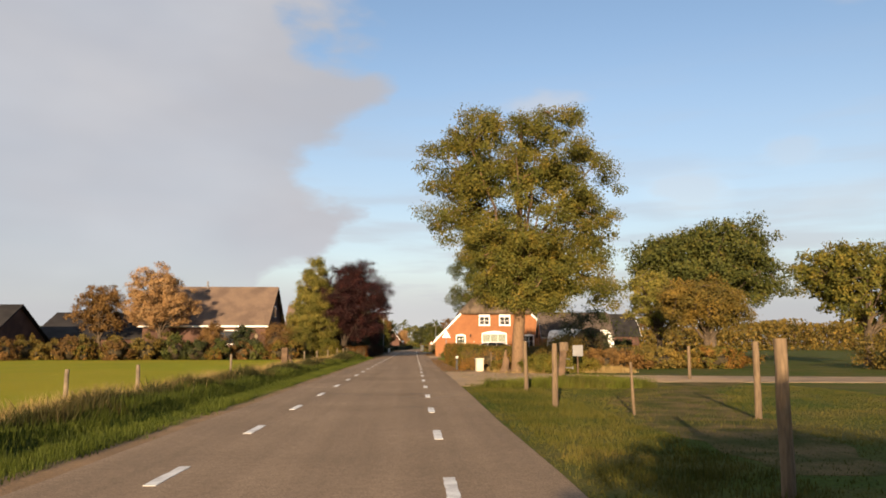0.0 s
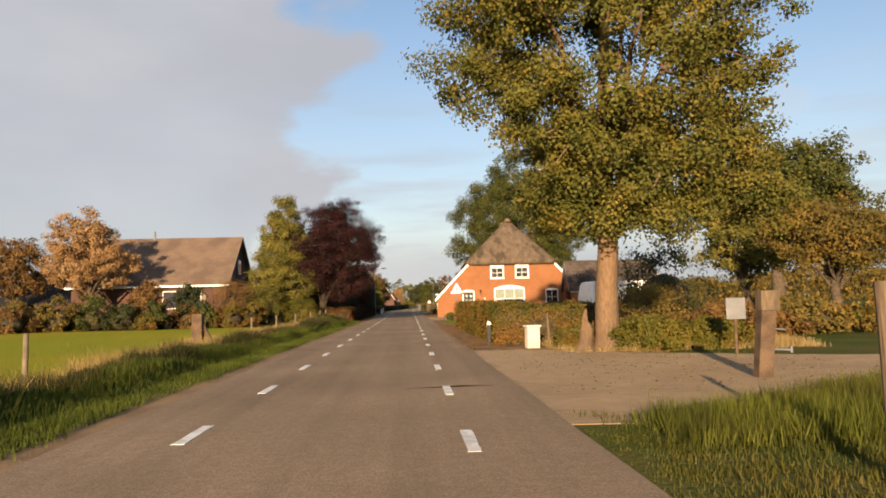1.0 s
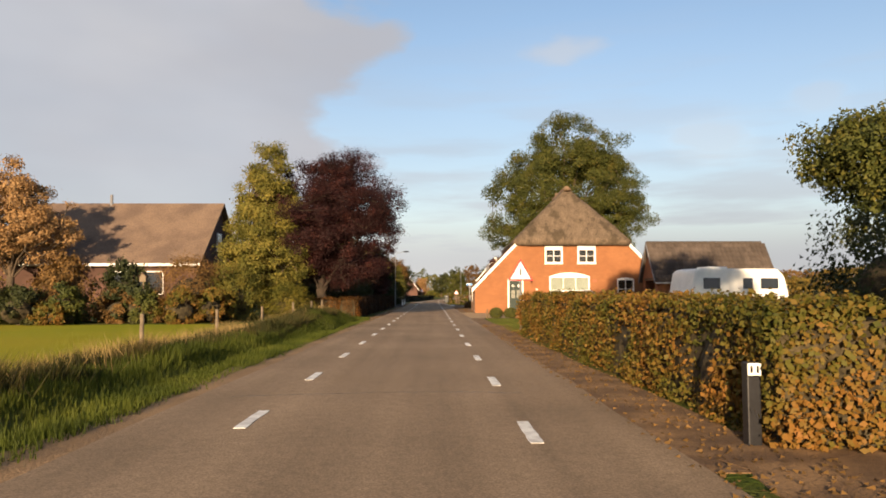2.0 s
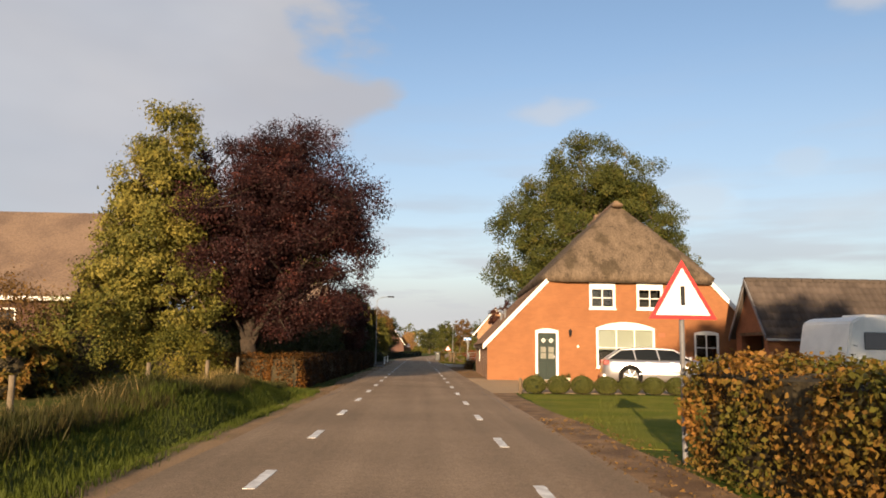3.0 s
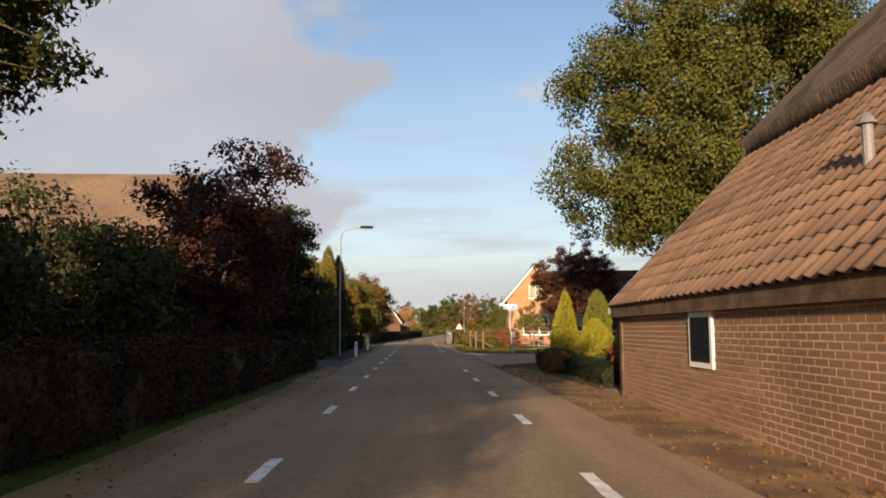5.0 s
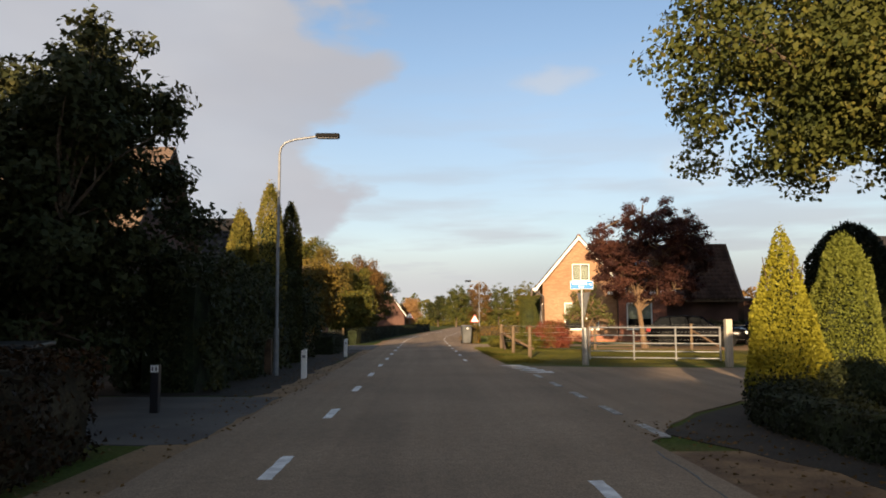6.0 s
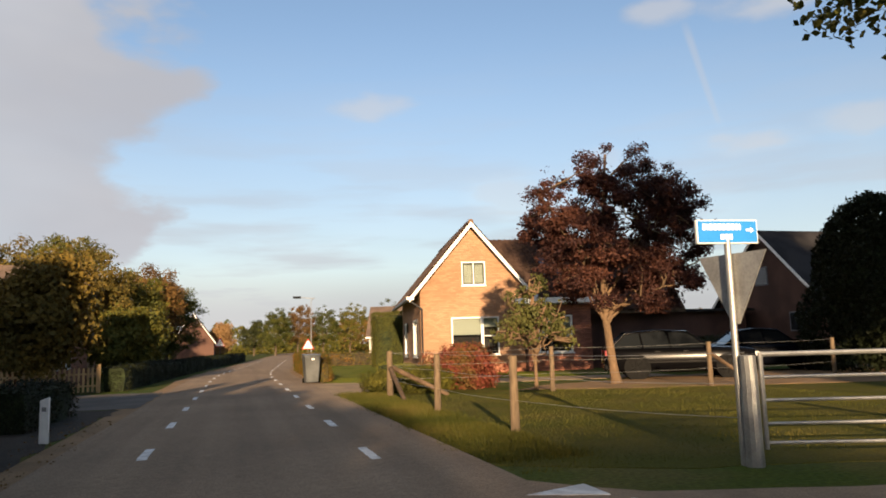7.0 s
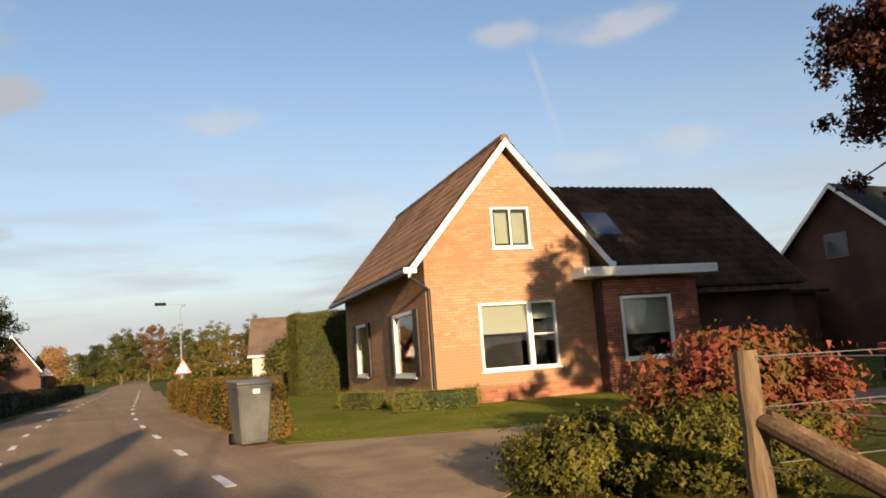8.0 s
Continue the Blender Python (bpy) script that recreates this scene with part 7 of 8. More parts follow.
def small_post(x, y):
    t = thing("house_post", "black roadside marker post with a small white plate", "post", (x, y, 0))
    part("shaft", bx(-0.055, 0.055, -0.055, 0.055, 0, 0.66, bevel=0.012), black_paint, t)
    pl = part("plate", bx(-0.052, 0.052, -0.068, -0.056, 0.56, 0.655), white_paint, t, "small white plate")
    for k in (-0.025, 0.025):
        part("plate_mark", bx(k - 0.009, k + 0.009, -0.072, -0.0685, 0.58, 0.635), black_paint, pl)


small_post(2.98, 33.4)
small_post(-3.72, 98.3)


def utility_cabinet(x, y):
    t = thing("utility_cabinet", "cream concrete utility cabinet with an overhanging lid", "cabinet", (x, y, 0), 8)
    part("body", bx(-0.16, 0.16, -0.13, 0.13, 0, 0.54, bevel=0.012), concrete_pale, t)
    part("lid", bx(-0.20, 0.20, -0.17, 0.17, 0.542, 0.59, bevel=0.02), concrete_pale, t)
    part("door", bx(-0.13, 0.13, -0.142, -0.132, 0.06, 0.50, bevel=0.004), concrete_pale, t)


concrete_pale = material("pale_concrete", (0.55, 0.50, 0.40), 0.8, 0.1, 2.0, 60.0, 0.2)
utility_cabinet(3.88, 31.5)


def back_of_sign(x, y, z, w, h):
    t = thing("notice_board", "grey back of a small square notice on a post", "sign", (x, y, 0), 4)
    bm = bmesh.new(); rod(bm, (0, 0, 0), (0, 0, z + h / 2), 0.03, 0.03, 10)
    part("pole", bm, dark_wood, t)
    part("panel", bx(-w / 2, w / 2, -0.05, -0.032, z - h / 2, z + h / 2, bevel=0.004), grey_steel, t)


back_of_sign(7.5, 27.8, 0.95, 0.42, 0.44)


def triangle_sign(x, y, z, w, label, up=True, back=False):
    t = thing("warning_sign", label, "sign", (x, y, 0))
    bm = bmesh.new(); rod(bm, (0, 0, 0), (0, 0, z + 0.1), 0.03, 0.03, 10)
    part("pole", bm, lead, t)
    h = w * 0.866
    s = 1 if up else -1
    tri = lambda k: [(-w / 2 * k, z - s * h / 3 * k), (w / 2 * k, z - s * h / 3 * k), (0, z + s * h * 2 / 3 * k)]  # noqa: E731
    part("panel", prism(bmesh.new(), tri(1.0), "y", -0.055, -0.035), grey_steel if back else sign_red, t)
    if not back:
        pn = part("face", prism(bmesh.new(), tri(0.80), "y", -0.060, -0.0555), white_paint, t, "white sign face")
        part("mark", bx(-0.025, 0.025, -0.064, -0.0605, z - h * 0.10, z + h * 0.22), black_paint, pn)
    return t


triangle_sign(3.22, 50.8, 1.86, 0.80, "red-bordered white triangular warning sign over the hedge")
triangle_sign(-2.15 + 0.5, 170.0, 1.9, 0.9, "red-bordered white triangular warning sign beside a dark hedge")
triangle_sign(4.6, 156.0, 1.45, 0.85, "red-bordered white triangular warning sign on the verge")


def street_lamp(x, y, h, reach, label):
    t = thing("street_lamp", label, "street lamp", (x, y, 0))
    bm = bmesh.new(); rod(bm, (0, 0, 0), (0, 0, 1.1), 0.065, 0.06, 12); rod(bm, (0, 0, 1.1), (0, 0, h - 0.25), 0.042, 0.030, 12)
    part("pole", bm, lamp_steel, t)
    pts = [(0, 0, h - 0.27), (0.03, 0, h - 0.10), (0.14, 0, h + 0.02), (0.34, 0, h + 0.09), (reach * 0.62, 0, h + 0.17)]
    v, f = tube(pts, [0.028] * 5, 10)
    grid_mesh("arm", v, f, lamp_steel, t, smooth=True)
    head = part("head", bx(reach * 0.60, reach, -0.09, 0.09, h + 0.13, h + 0.24, bevel=0.03), dark_alloy, t, "flat dark-grey lamp head")
    part("lens", bx(reach * 0.64, reach * 0.97, -0.065, 0.065, h + 0.118, h + 0.1295), lead, head)


street_lamp(-3.48, 105.35, 5.50, 1.42, "slender galvanised street lamp with a bent arm")
street_lamp(3.9 + bend(165), 166.0, 5.35, -1.45, "slender galvanised street lamp with a bent arm in the distance")

for x, y in ((-2.67, 104.37), (-2.86, 114.8)):
    t = thing("bollard", "white plastic roadside marker post with a slanted top", "bollard", (x, y, 0), group="white marker posts")
    bm = bx(-0.06, 0.06, -0.045, 0.045, 0, 0.64, bevel=0.012)
    for v in bm.verts:
        if v.co.z > 0.5:
            v.co.z += v.co.x * 0.35
    part("body", bm, white_paint, t)
    part("reflector", bx(-0.03, 0.03, -0.052, -0.046, 0.46, 0.52), grey_steel, t, "small dull reflector")
post("dark square wooden post beside the street lamp", (-3.75, 105.8, 0), 0.85, 0.08, mt=dark_wood, square=True)


def wheelie_bin(x, y, turn, mt, label):
    t = thing("wheelie_bin", label, "bin", (x, y, 0), turn)
    bm = bmesh.new()
    rings = []
    for z, w, d in ((0.05, 0.21, 0.24), (0.10, 0.22, 0.26), (0.55, 0.25, 0.31), (0.92, 0.275, 0.35), (0.925, 0.295, 0.37), (0.965, 0.295, 0.37)):
        rings.append([bm.verts.new((sx * w, sy * d, z)) for sx, sy in ((-1, -0.92), (-0.9, -1), (0.9, -1), (1, -0.92), (1, 0.92), (0.9, 1), (-0.9, 1), (-1, 0.92))])
    for a, b in zip(rings, rings[1:]):
        for i in range(8):
            bm.faces.new((a[i], a[(i + 1) % 8], b[(i + 1) % 8], b[i]))
    bm.faces.new(rings[0]); bm.faces.new(rings[-1])
    part("body", bm, mt, t)
    bm = bx(-0.30, 0.30, -0.40, 0.36, 0.97, 1.02, bevel=0.02)
    for v in bm.verts:
        v.co.z += 0.03 * (1 - (v.co.y / 0.4) ** 2) + (0.02 if v.co.y > 0.2 else 0)
    part("lid", bm, mt, t, "domed lid with a front lip")
    bm = bmesh.new(); rod(bm, (-0.26, 0.41, 0.95), (0.26, 0.41, 0.95), 0.018, 0.018, 8)
    part("handle", bm, black_paint, t)
    for s in (-1, 1):
        bm = bmesh.new(); rod(bm, (s * 0.20, 0.28, 0.10), (s * 0.26, 0.28, 0.10), 0.10, 0.10, 16)
        part("wheel", bm, rubber, t)
    if mt is bin_grey:
        part("label", bx(-0.05, 0.06, -0.395, -0.378, 0.83, 0.90), white_paint, t, "torn white sticker")


bin_grey = material("bin_plastic", (0.095, 0.10, 0.10), 0.4, 0.15, 3.0, 60.0, 0.08)
bin_dark = material("dark_bin_plastic", (0.02, 0.022, 0.02), 0.45, 0.15, 3.0, 60.0, 0.08)
wheelie_bin(2.36, 130.0, 4, bin_grey, "grey plastic wheelie bin at the end of the hedge")
wheelie_bin(-4.2, 95.6, 10, bin_dark, "dark wheelie bin at the hedge gap")


def field_gate():
    a, b = Vector((4.57, 109.06, 0)), Vector((8.08, 107.80, 0))
    ln = (b - a).length
    t = thing("field_gate", "galvanised five-bar steel field gate, closed", "gate", tuple(a), math.degrees(math.atan2(b.y - a.y, b.x - a.x)))
    for z in (0.22, 0.40, 0.62, 0.84, 1.06):
        bm = bmesh.new(); rod(bm, (0.12, 0, z), (ln - 0.12, 0, z), 0.024 if z > 1 else 0.017, None, 8)
        part("bar", bm, galvanised, t)
    for x in (0.12, ln * 0.36, ln * 0.66, ln - 0.12):
        bm = bmesh.new(); rod(bm, (x, 0, 0.16), (x, 0, 1.08), 0.024, None, 8)
        part("upright", bm, galvanised, t)
    post("stout galvanised round gate post beside the sign", tuple(a), 1.05, 0.085, mt=galvanised, name="gate_post")
    post("pale bleached square wooden gate post", tuple(b + Vector((0.1, 0, 0))), 1.28, 0.085, mt=bleached_wood, square=True, name="gate_post")


field_gate()


def street_name_sign():
    t = thing("street_name_sign", "blue street-name plate with pale lettering on a steel post", "sign", (4.52, 109.16, 0), -6)
    bm = bmesh.new(); rod(bm, (0, 0, 0), (0, 0, 2.20), 0.032, 0.032, 12)
    part("pole", bm, galvanised, t)
    part("plate", bx(-0.33, 0.33, -0.02, 0.02, 2.16, 2.40, bevel=0.006), white_paint, t)
    pl = part("face", bx(-0.318, 0.318, -0.026, -0.021, 2.172, 2.388), sign_blue, t, "blue plate face")
    x = -0.27
    for w in (0.05, 0.02, 0.05, 0.045, 0.05, 0.045, 0.05, 0.045, 0.04, 0.03):
        part("letter_bar", bx(x, x + w - 0.012, -0.0295, -0.0262, 2.295, 2.36), white_paint, pl)
        x += w
    x = -0.08
    for w in (0.05, 0.045, 0.045):
        part("letter_bar", bx(x, x + w - 0.012, -0.0295, -0.0262, 2.20, 2.255), white_paint, pl)
        x += w
    part("arrow", prism(bmesh.new(), [(0.20, 2.285), (0.25, 2.285), (0.25, 2.265), (0.285, 2.295), (0.25, 2.325), (0.25, 2.305), (0.20, 2.305)], "y", -0.0295, -0.0262), white_paint, pl)
    w, z, h = 0.80, 2.06, 0.70
    bm = prism(bmesh.new(), [(-w / 2, z), (w / 2, z), (0.04, z - h), (-0.04, z - h)], "y", -0.055, -0.04)
    bmesh.ops.rotate(bm, verts=bm.verts[:], matrix=Matrix.Rotation(radians(111), 3, "Z"))
    part("give_way_plate", bm, galvanised, t, "grey back of a downward triangle plate")


street_name_sign()

# wire fence on round posts
fence_line = [(3.48, 112.59), (3.37, 116.27), (3.39, 120.81), (7.44, 120.28), (11.36, 119.33), (16.0, 120.2)]
for k, (x, y) in enumerate(fence_line):
    post("weathered round fence post of the wire fence", (x, y, 0), (1.06, 1.06, 1.12, 1.12, 1.12, 1.12)[k], 0.062 if k != 2 else 0.075, group="wire fence posts")
bm = bmesh.new(); rod(bm, (3.45, 120.78, 0.72), (4.80, 120.62, 0.02), 0.06, 0.055, 10)
t = thing("fence_brace", "slanting round brace against the corner post", "post")
part("shaft", bm, dark_wood, t)
bm = bmesh.new(); rod(bm, (3.39, 120.74, 0.70), (3.38, 119.1, 0.02), 0.055, 0.05, 10)
t = thing("fence_brace", "slanting round brace against the corner post", "post")
part("shaft", bm, dark_wood, t)
bm = bmesh.new(); rod(bm, (11.42, 119.34, 0.82), (12.85, 119.6, 0.02), 0.05, 0.045, 10)
t = thing("fence_brace", "slanting round brace against a field post", "post")
part("shaft", bm, dark_wood, t)
t = thing("wire_fence", "thin galvanised fence wires strung between the posts", "fence")
for (xa, ya), (xb, yb) in zip([(4.57, 109.1)] + fence_line, fence_line):
    for z in (0.45, 0.78, 1.08):
        bm = bmesh.new()
        pts = [(xa + (xb - xa) * f, ya + (yb - ya) * f, z - 0.03 * math.sin(math.pi * f)) for f in (0, 0.25, 0.5, 0.75, 1)]
        for p, q in zip(pts, pts[1:]):
            rod(bm, p, q, 0.003, None, 5, False)
        part("wire", bm, galvanised, t)


def picket_fence(x0, y0, x1, y1, h, label, n):
    ln = math.hypot(x1 - x0, y1 - y0)
    t = thing("picket_fence", label, "fence", (x0, y0, 0), math.degrees(math.atan2(y1 - y0, x1 - x0)))
    for z in (h * 0.3, h * 0.75):
        part("rail", bx(0, ln, -0.02, 0.02, z - 0.03, z + 0.03), picket_wood, t)
    for k in range(n):
        x = ln * (k + 0.5) / n
        part("picket", prism(bmesh.new(), [(x - 0.035, 0.06), (x + 0.035, 0.06), (x + 0.035, h - 0.05), (x, h), (x - 0.035, h - 0.05)], "y", -0.042, -0.022), picket_wood, t)
    for x in (0, ln):
        part("post", bx(x - 0.05, x + 0.05, -0.02, 0.08, 0, h + 0.08, bevel=0.01), picket_wood, t)


picket_wood = material("picket_wood", (0.46, 0.30, 0.14), 0.85, 0.15, 3.0, 40.0, 0.4, other=(0.36, 0.23, 0.11), stretch=(1, 1, 0.2))
picket_fence(-8.6, 126.0, -4.55, 129.4, 0.85, "pale wooden picket fence beside the drive", 34)

def bird_house(x, y):
    t = thing("bird_house", "small grey wooden bird house on a tall pole", "bird house", (x, y, 0))
    part("pole", rod(bmesh.new(), (0, 0, 0), (0, 0, 1.75), 0.035, 0.03, 10), grey_wood, t)
    part("box", prism(bmesh.new(), [(-0.13, 1.75), (0.13, 1.75), (0.13, 1.98), (0, 2.1), (-0.13, 1.98)], "y", -0.12, 0.12), grey_wood, t)
    part("roof", prism(bmesh.new(), [(-0.19, 1.945), (0, 2.125), (0.19, 1.945), (0.19, 1.965), (0, 2.15), (-0.19, 1.965)], "y", -0.16, 0.16), dark_wood, t)


bird_house(-11.9, 59.2)

# ---- vehicles ----
def car(name, label, at, turn, mt, length, width, height, waist=0.63, tail="wagon", wheel=0.34, group=""):
    """A car along x, nose at +x: lofted body with wheel arches, glasshouse, wheels, lamps."""
    t = thing(name, label, "car", at, turn, group=group)
    L2, W2 = length / 2, width / 2
    belt = height * (waist - 0.01)
    st = []       # x, deck height, half width at belt, sill height
    nose = [(1.0, 0.40, 0.62), (0.985, 0.52, 0.80), (0.93, 0.57, 0.92), (0.80, 0.60, 0.97), (0.45, 0.63, 1.0), (0.0, 0.63, 1.0), (-0.5, 0.63, 1.0), (-0.85, 0.64, 0.97), (-0.96, 0.63, 0.90), (-1.0, 0.50, 0.78)]
    for fx, fz, fw in nose:
        st.append((fx * L2, (fz + (waist - 0.63) * (1.0 if fx < 0.5 else 0.7)) * height, fw * W2))
    bm = bmesh.new()
    rings = []
    for x, zt, w in st:
        zb = 0.20 + 0.05 * (abs(x) > 0.9 * L2)
        sec = [(0, zb), (0.86, zb), (0.97, zb + 0.12), (1.0, (zb + zt) / 2), (0.985, zt - 0.12), (0.93, zt - 0.02), (0.8, zt + 0.01), (0, zt + 0.035)]
        rings.append([bm.verts.new((x, s * p[0] * w, p[1])) for s in (1,) for p in sec] + [bm.verts.new((x, -p[0] * w, p[1])) for p in sec[-2:0:-1]])
    for a, b in zip(rings, rings[1:]):
        n = len(a)
        for i in range(n):
            bm.faces.new((a[i], a[(i + 1) % n], b[(i + 1) % n], b[i]))
    bm.faces.new(rings[0]); bm.faces.new(rings[-1])
    part("body", bm, mt, t, smooth=True)
    # glasshouse and roof
    if tail == "wagon":
        prof = [(0.36, waist), (0.10, 0.965), (-0.30, 1.0), (-0.72, 0.955), (-0.93, waist + 0.01)]
    else:
        prof = [(0.36, waist), (0.08, 0.965), (-0.25, 1.0), (-0.48, 0.96), (-0.76, waist + 0.02)]
    g = bmesh.new()
    lo, hi = [], []
    for k, (fx, fz) in enumerate(prof):
        inn = 0.93 - 0.20 * (fz - waist) / (1 - waist)
        lo.append((fx * L2, inn * W2, fz * height))
    ls = [g.verts.new(p) for p in lo]; rs = [g.verts.new((p[0], -p[1], p[2])) for p in lo]
    for i in range(len(ls) - 1):
        g.faces.new((ls[i], ls[i + 1], rs[i + 1], rs[i]))
    g.faces.new(ls); g.faces.new(rs[::-1])
    part("glasshouse", g, car_glass, t, "dark tinted car windows")
    for s in (1, -1):
        pts = lo[1:-1]
        v, f = tube([(p[0], s * p[1], p[2] - 0.01) for p in lo], [0.034] * len(lo), 6)
        grid_mesh("pillar", v, f, mt, t, smooth=True)
        for fx in (-0.14, -0.50):
            pl = bmesh.new()
            rod(pl, (fx * L2 + 0.02, s * 0.93 * W2, belt), (fx * L2 - 0.06, s * 0.745 * W2, height * 0.965), 0.032, None, 6)
            part("pillar", pl, mt, t)
    rf = bmesh.new()
    n = 6
    grid = []
    for (xa, ya, za) in lo[1:-1]:
        grid.append([rf.verts.new((xa, ya * (1 - 2 * i / n), za + 0.015 + 0.035 * (1 - (1 - 2 * i / n) ** 2))) for i in range(n + 1)])
    for a, b in zip(grid, grid[1:]):
        for i in range(n):
            rf.faces.new((a[i], a[i + 1], b[i + 1], b[i]))
    part("roof", rf, mt, t, smooth=True)
    # wheels in dark arches
    for fx in (0.60, -0.58):
        for s in (1, -1):
            x, y = fx * L2, s * (W2 - 0.10)
            ar = bmesh.new(); rod(ar, (x, y - s * 0.10, wheel), (x, y + s * 0.106, wheel), wheel + 0.06, None, 24)
            part("wheel_arch", ar, rubber, t)
            wb = bmesh.new()
            bmesh.ops.create_cone(wb, cap_ends=False, segments=24, radius1=wheel, radius2=wheel, depth=0.20, matrix=Matrix.Translation((x, y + s * 0.012, wheel)) @ Matrix.Rotation(radians(90), 4, "X"))
            rod(wb, (x, y - s * 0.09, wheel), (x, y + s * 0.108, wheel), wheel - 0.005, wheel - 0.005, 24)
            wh = part("wheel", wb, rubber, t)
            rb = bmesh.new()
            rod(rb, (x, y + s * 0.100, wheel), (x, y + s * 0.114, wheel), wheel - 0.105, wheel - 0.105, 20)
            part("rim", rb, lead if mt is silver_paint else dark_alloy, wh)
            sp = bmesh.new()
            for q in range(7):
                a = q * 2 * math.pi / 7
                rod(sp, (x, y + s * 0.118, wheel), (x + (wheel - 0.115) * math.cos(a), y + s * 0.118, wheel + (wheel - 0.115) * math.sin(a)), 0.034, 0.026, 6)
            rod(sp, (x, y + s * 0.108, wheel), (x, y + s * 0.126, wheel), 0.06, 0.05, 12)
            part("spokes", sp, chrome if mt is silver_paint else dark_alloy, wh, "alloy spokes")
    for s in (1, -1):
        part("tail_lamp", bx(-L2 + 0.01, -L2 + 0.22, *sorted((s * W2 * 0.70, s * W2 * 0.925)), height * (waist - 0.14), height * (waist - 0.02), bevel=0.02), lamp_red, t, "red tail lamp")
        part("headlight", bx(L2 - 0.24, L2 - 0.03, *sorted((s * W2 * 0.55, s * W2 * 0.88)), height * 0.42, height * 0.51, bevel=0.02), white_paint, t, "clear headlight")
        part("mirror", bx(0.30 * L2, 0.30 * L2 + 0.12, *sorted((s * (W2 + 0.005), s * (W2 + 0.17))), belt + 0.02, belt + 0.15, bevel=0.03), mt, t)
        part("side_trim", bx(-0.45 * L2, 0.45 * L2, *sorted((s * (W2 * 1.0), s * (W2 + 0.012))), height * 0.33, height * 0.36), mt, t)
        for fx in (0.06, -0.30):
            part("door_handle", bx(fx * L2 - 0.1, fx * L2 + 0.06, *sorted((s * W2 * 0.985, s * (W2 * 0.985 + 0.025))), belt - 0.10, belt - 0.07), mt, t)
    part("bumper", bx(-L2 - 0.03, -L2 + 0.15, -W2 * 0.86, W2 * 0.86, 0.28, 0.46, bevel=0.04), mt, t)
    part("bumper", bx(L2 - 0.16, L2 + 0.03, -W2 * 0.80, W2 * 0.80, 0.22, 0.44, bevel=0.05), mt, t)
    pl = part("number_plate", bx(-L2 - 0.045, -L2 - 0.031, -0.26, 0.26, 0.52, 0.63), plate_yellow, t, "yellow plate")
    part("plate_bar", bx(-L2 - 0.049, -L2 - 0.0455, -0.2, 0.2, 0.555, 0.595), black_paint, pl)
    pl = part("number_plate", bx(L2 + 0.031, L2 + 0.045, -0.26, 0.26, 0.30, 0.41), plate_yellow, t, "yellow plate")
    part("plate_bar", bx(L2 + 0.0455, L2 + 0.049, -0.2, 0.2, 0.335, 0.375), black_paint, pl)
    return t


car_glass = paint("car_glass", (0.012, 0.014, 0.016), 0.0, 0.06)
plate_yellow = material("plate_yellow", (0.55, 0.40, 0.04), 0.5, 0.05)
silver_paint = paint("silver_paint", (0.50, 0.50, 0.53), 0.8, 0.34)
black_car_paint = paint("black_car_paint", (0.003, 0.003, 0.0035), 0.0, 0.22)
blue_car_paint = paint("dark_blue_car_paint", (0.004, 0.005, 0.008), 0.0, 0.22)
car("station_wagon", "silver estate car parked before the farmhouse", (9.30, 69.7, 0.02), -10, silver_paint, 4.6, 1.84, 1.40, waist=0.70, wheel=0.37)
car("dark_car", "black estate car parked beside the purple tree", (13.2, 123.6, 0.022), -24, black_car_paint, 4.6, 1.8, 1.45)
car("dark_car", "dark blue hatchback parked in the yard", (18.0, 125.4, 0.022), -20, blue_car_paint, 4.3, 1.76, 1.45, tail="hatch")


def caravan(at, turn):
    t = thing("caravan", "white touring caravan parked behind the hedge", "caravan", at, turn)
    prof = [(-2.9, 0.55), (-3.0, 1.2), (-2.75, 2.35), (-2.4, 2.52), (2.3, 2.52), (2.75, 2.1), (3.0, 1.1), (2.85, 0.5)]
    bm = prism(bmesh.new(), prof, "y", -1.1, 1.1)
    bmesh.ops.bevel(bm, geom=bm.edges[:], offset=0.06, segments=2, affect="EDGES")
    part("body", bm, white_paint, t)
    for x0, x1 in ((-2.3, -1.3), (0.1, 0.7), (1.2, 2.3)):
        w = part("window", bx(x0, x1, -1.125, -1.095, 1.45, 2.02, bevel=0.02), pane_glass, t, "dark acrylic window")
    part("door", bx(-0.75, -0.15, -1.12, -1.098, 0.55, 2.25, bevel=0.015), white_paint, t)
    part("roof_hatch", bx(-1.6, -0.4, -0.5, 0.5, 2.52, 2.64, bevel=0.04), white_paint, t)
    for s in (-1, 1):
        bm = bmesh.new(); rod(bm, (-0.2, s * 0.85, 0.33), (-0.2, s * 1.07, 0.33), 0.33, None, 20)
        part("wheel", bm, rubber, t)
    bm = bmesh.new(); rod(bm, (2.9, 0.4, 0.5), (4.1, 0, 0.45), 0.04); rod(bm, (2.9, -0.4, 0.5), (4.1, 0, 0.45), 0.04)
    part("drawbar", bm, galvanised, t)


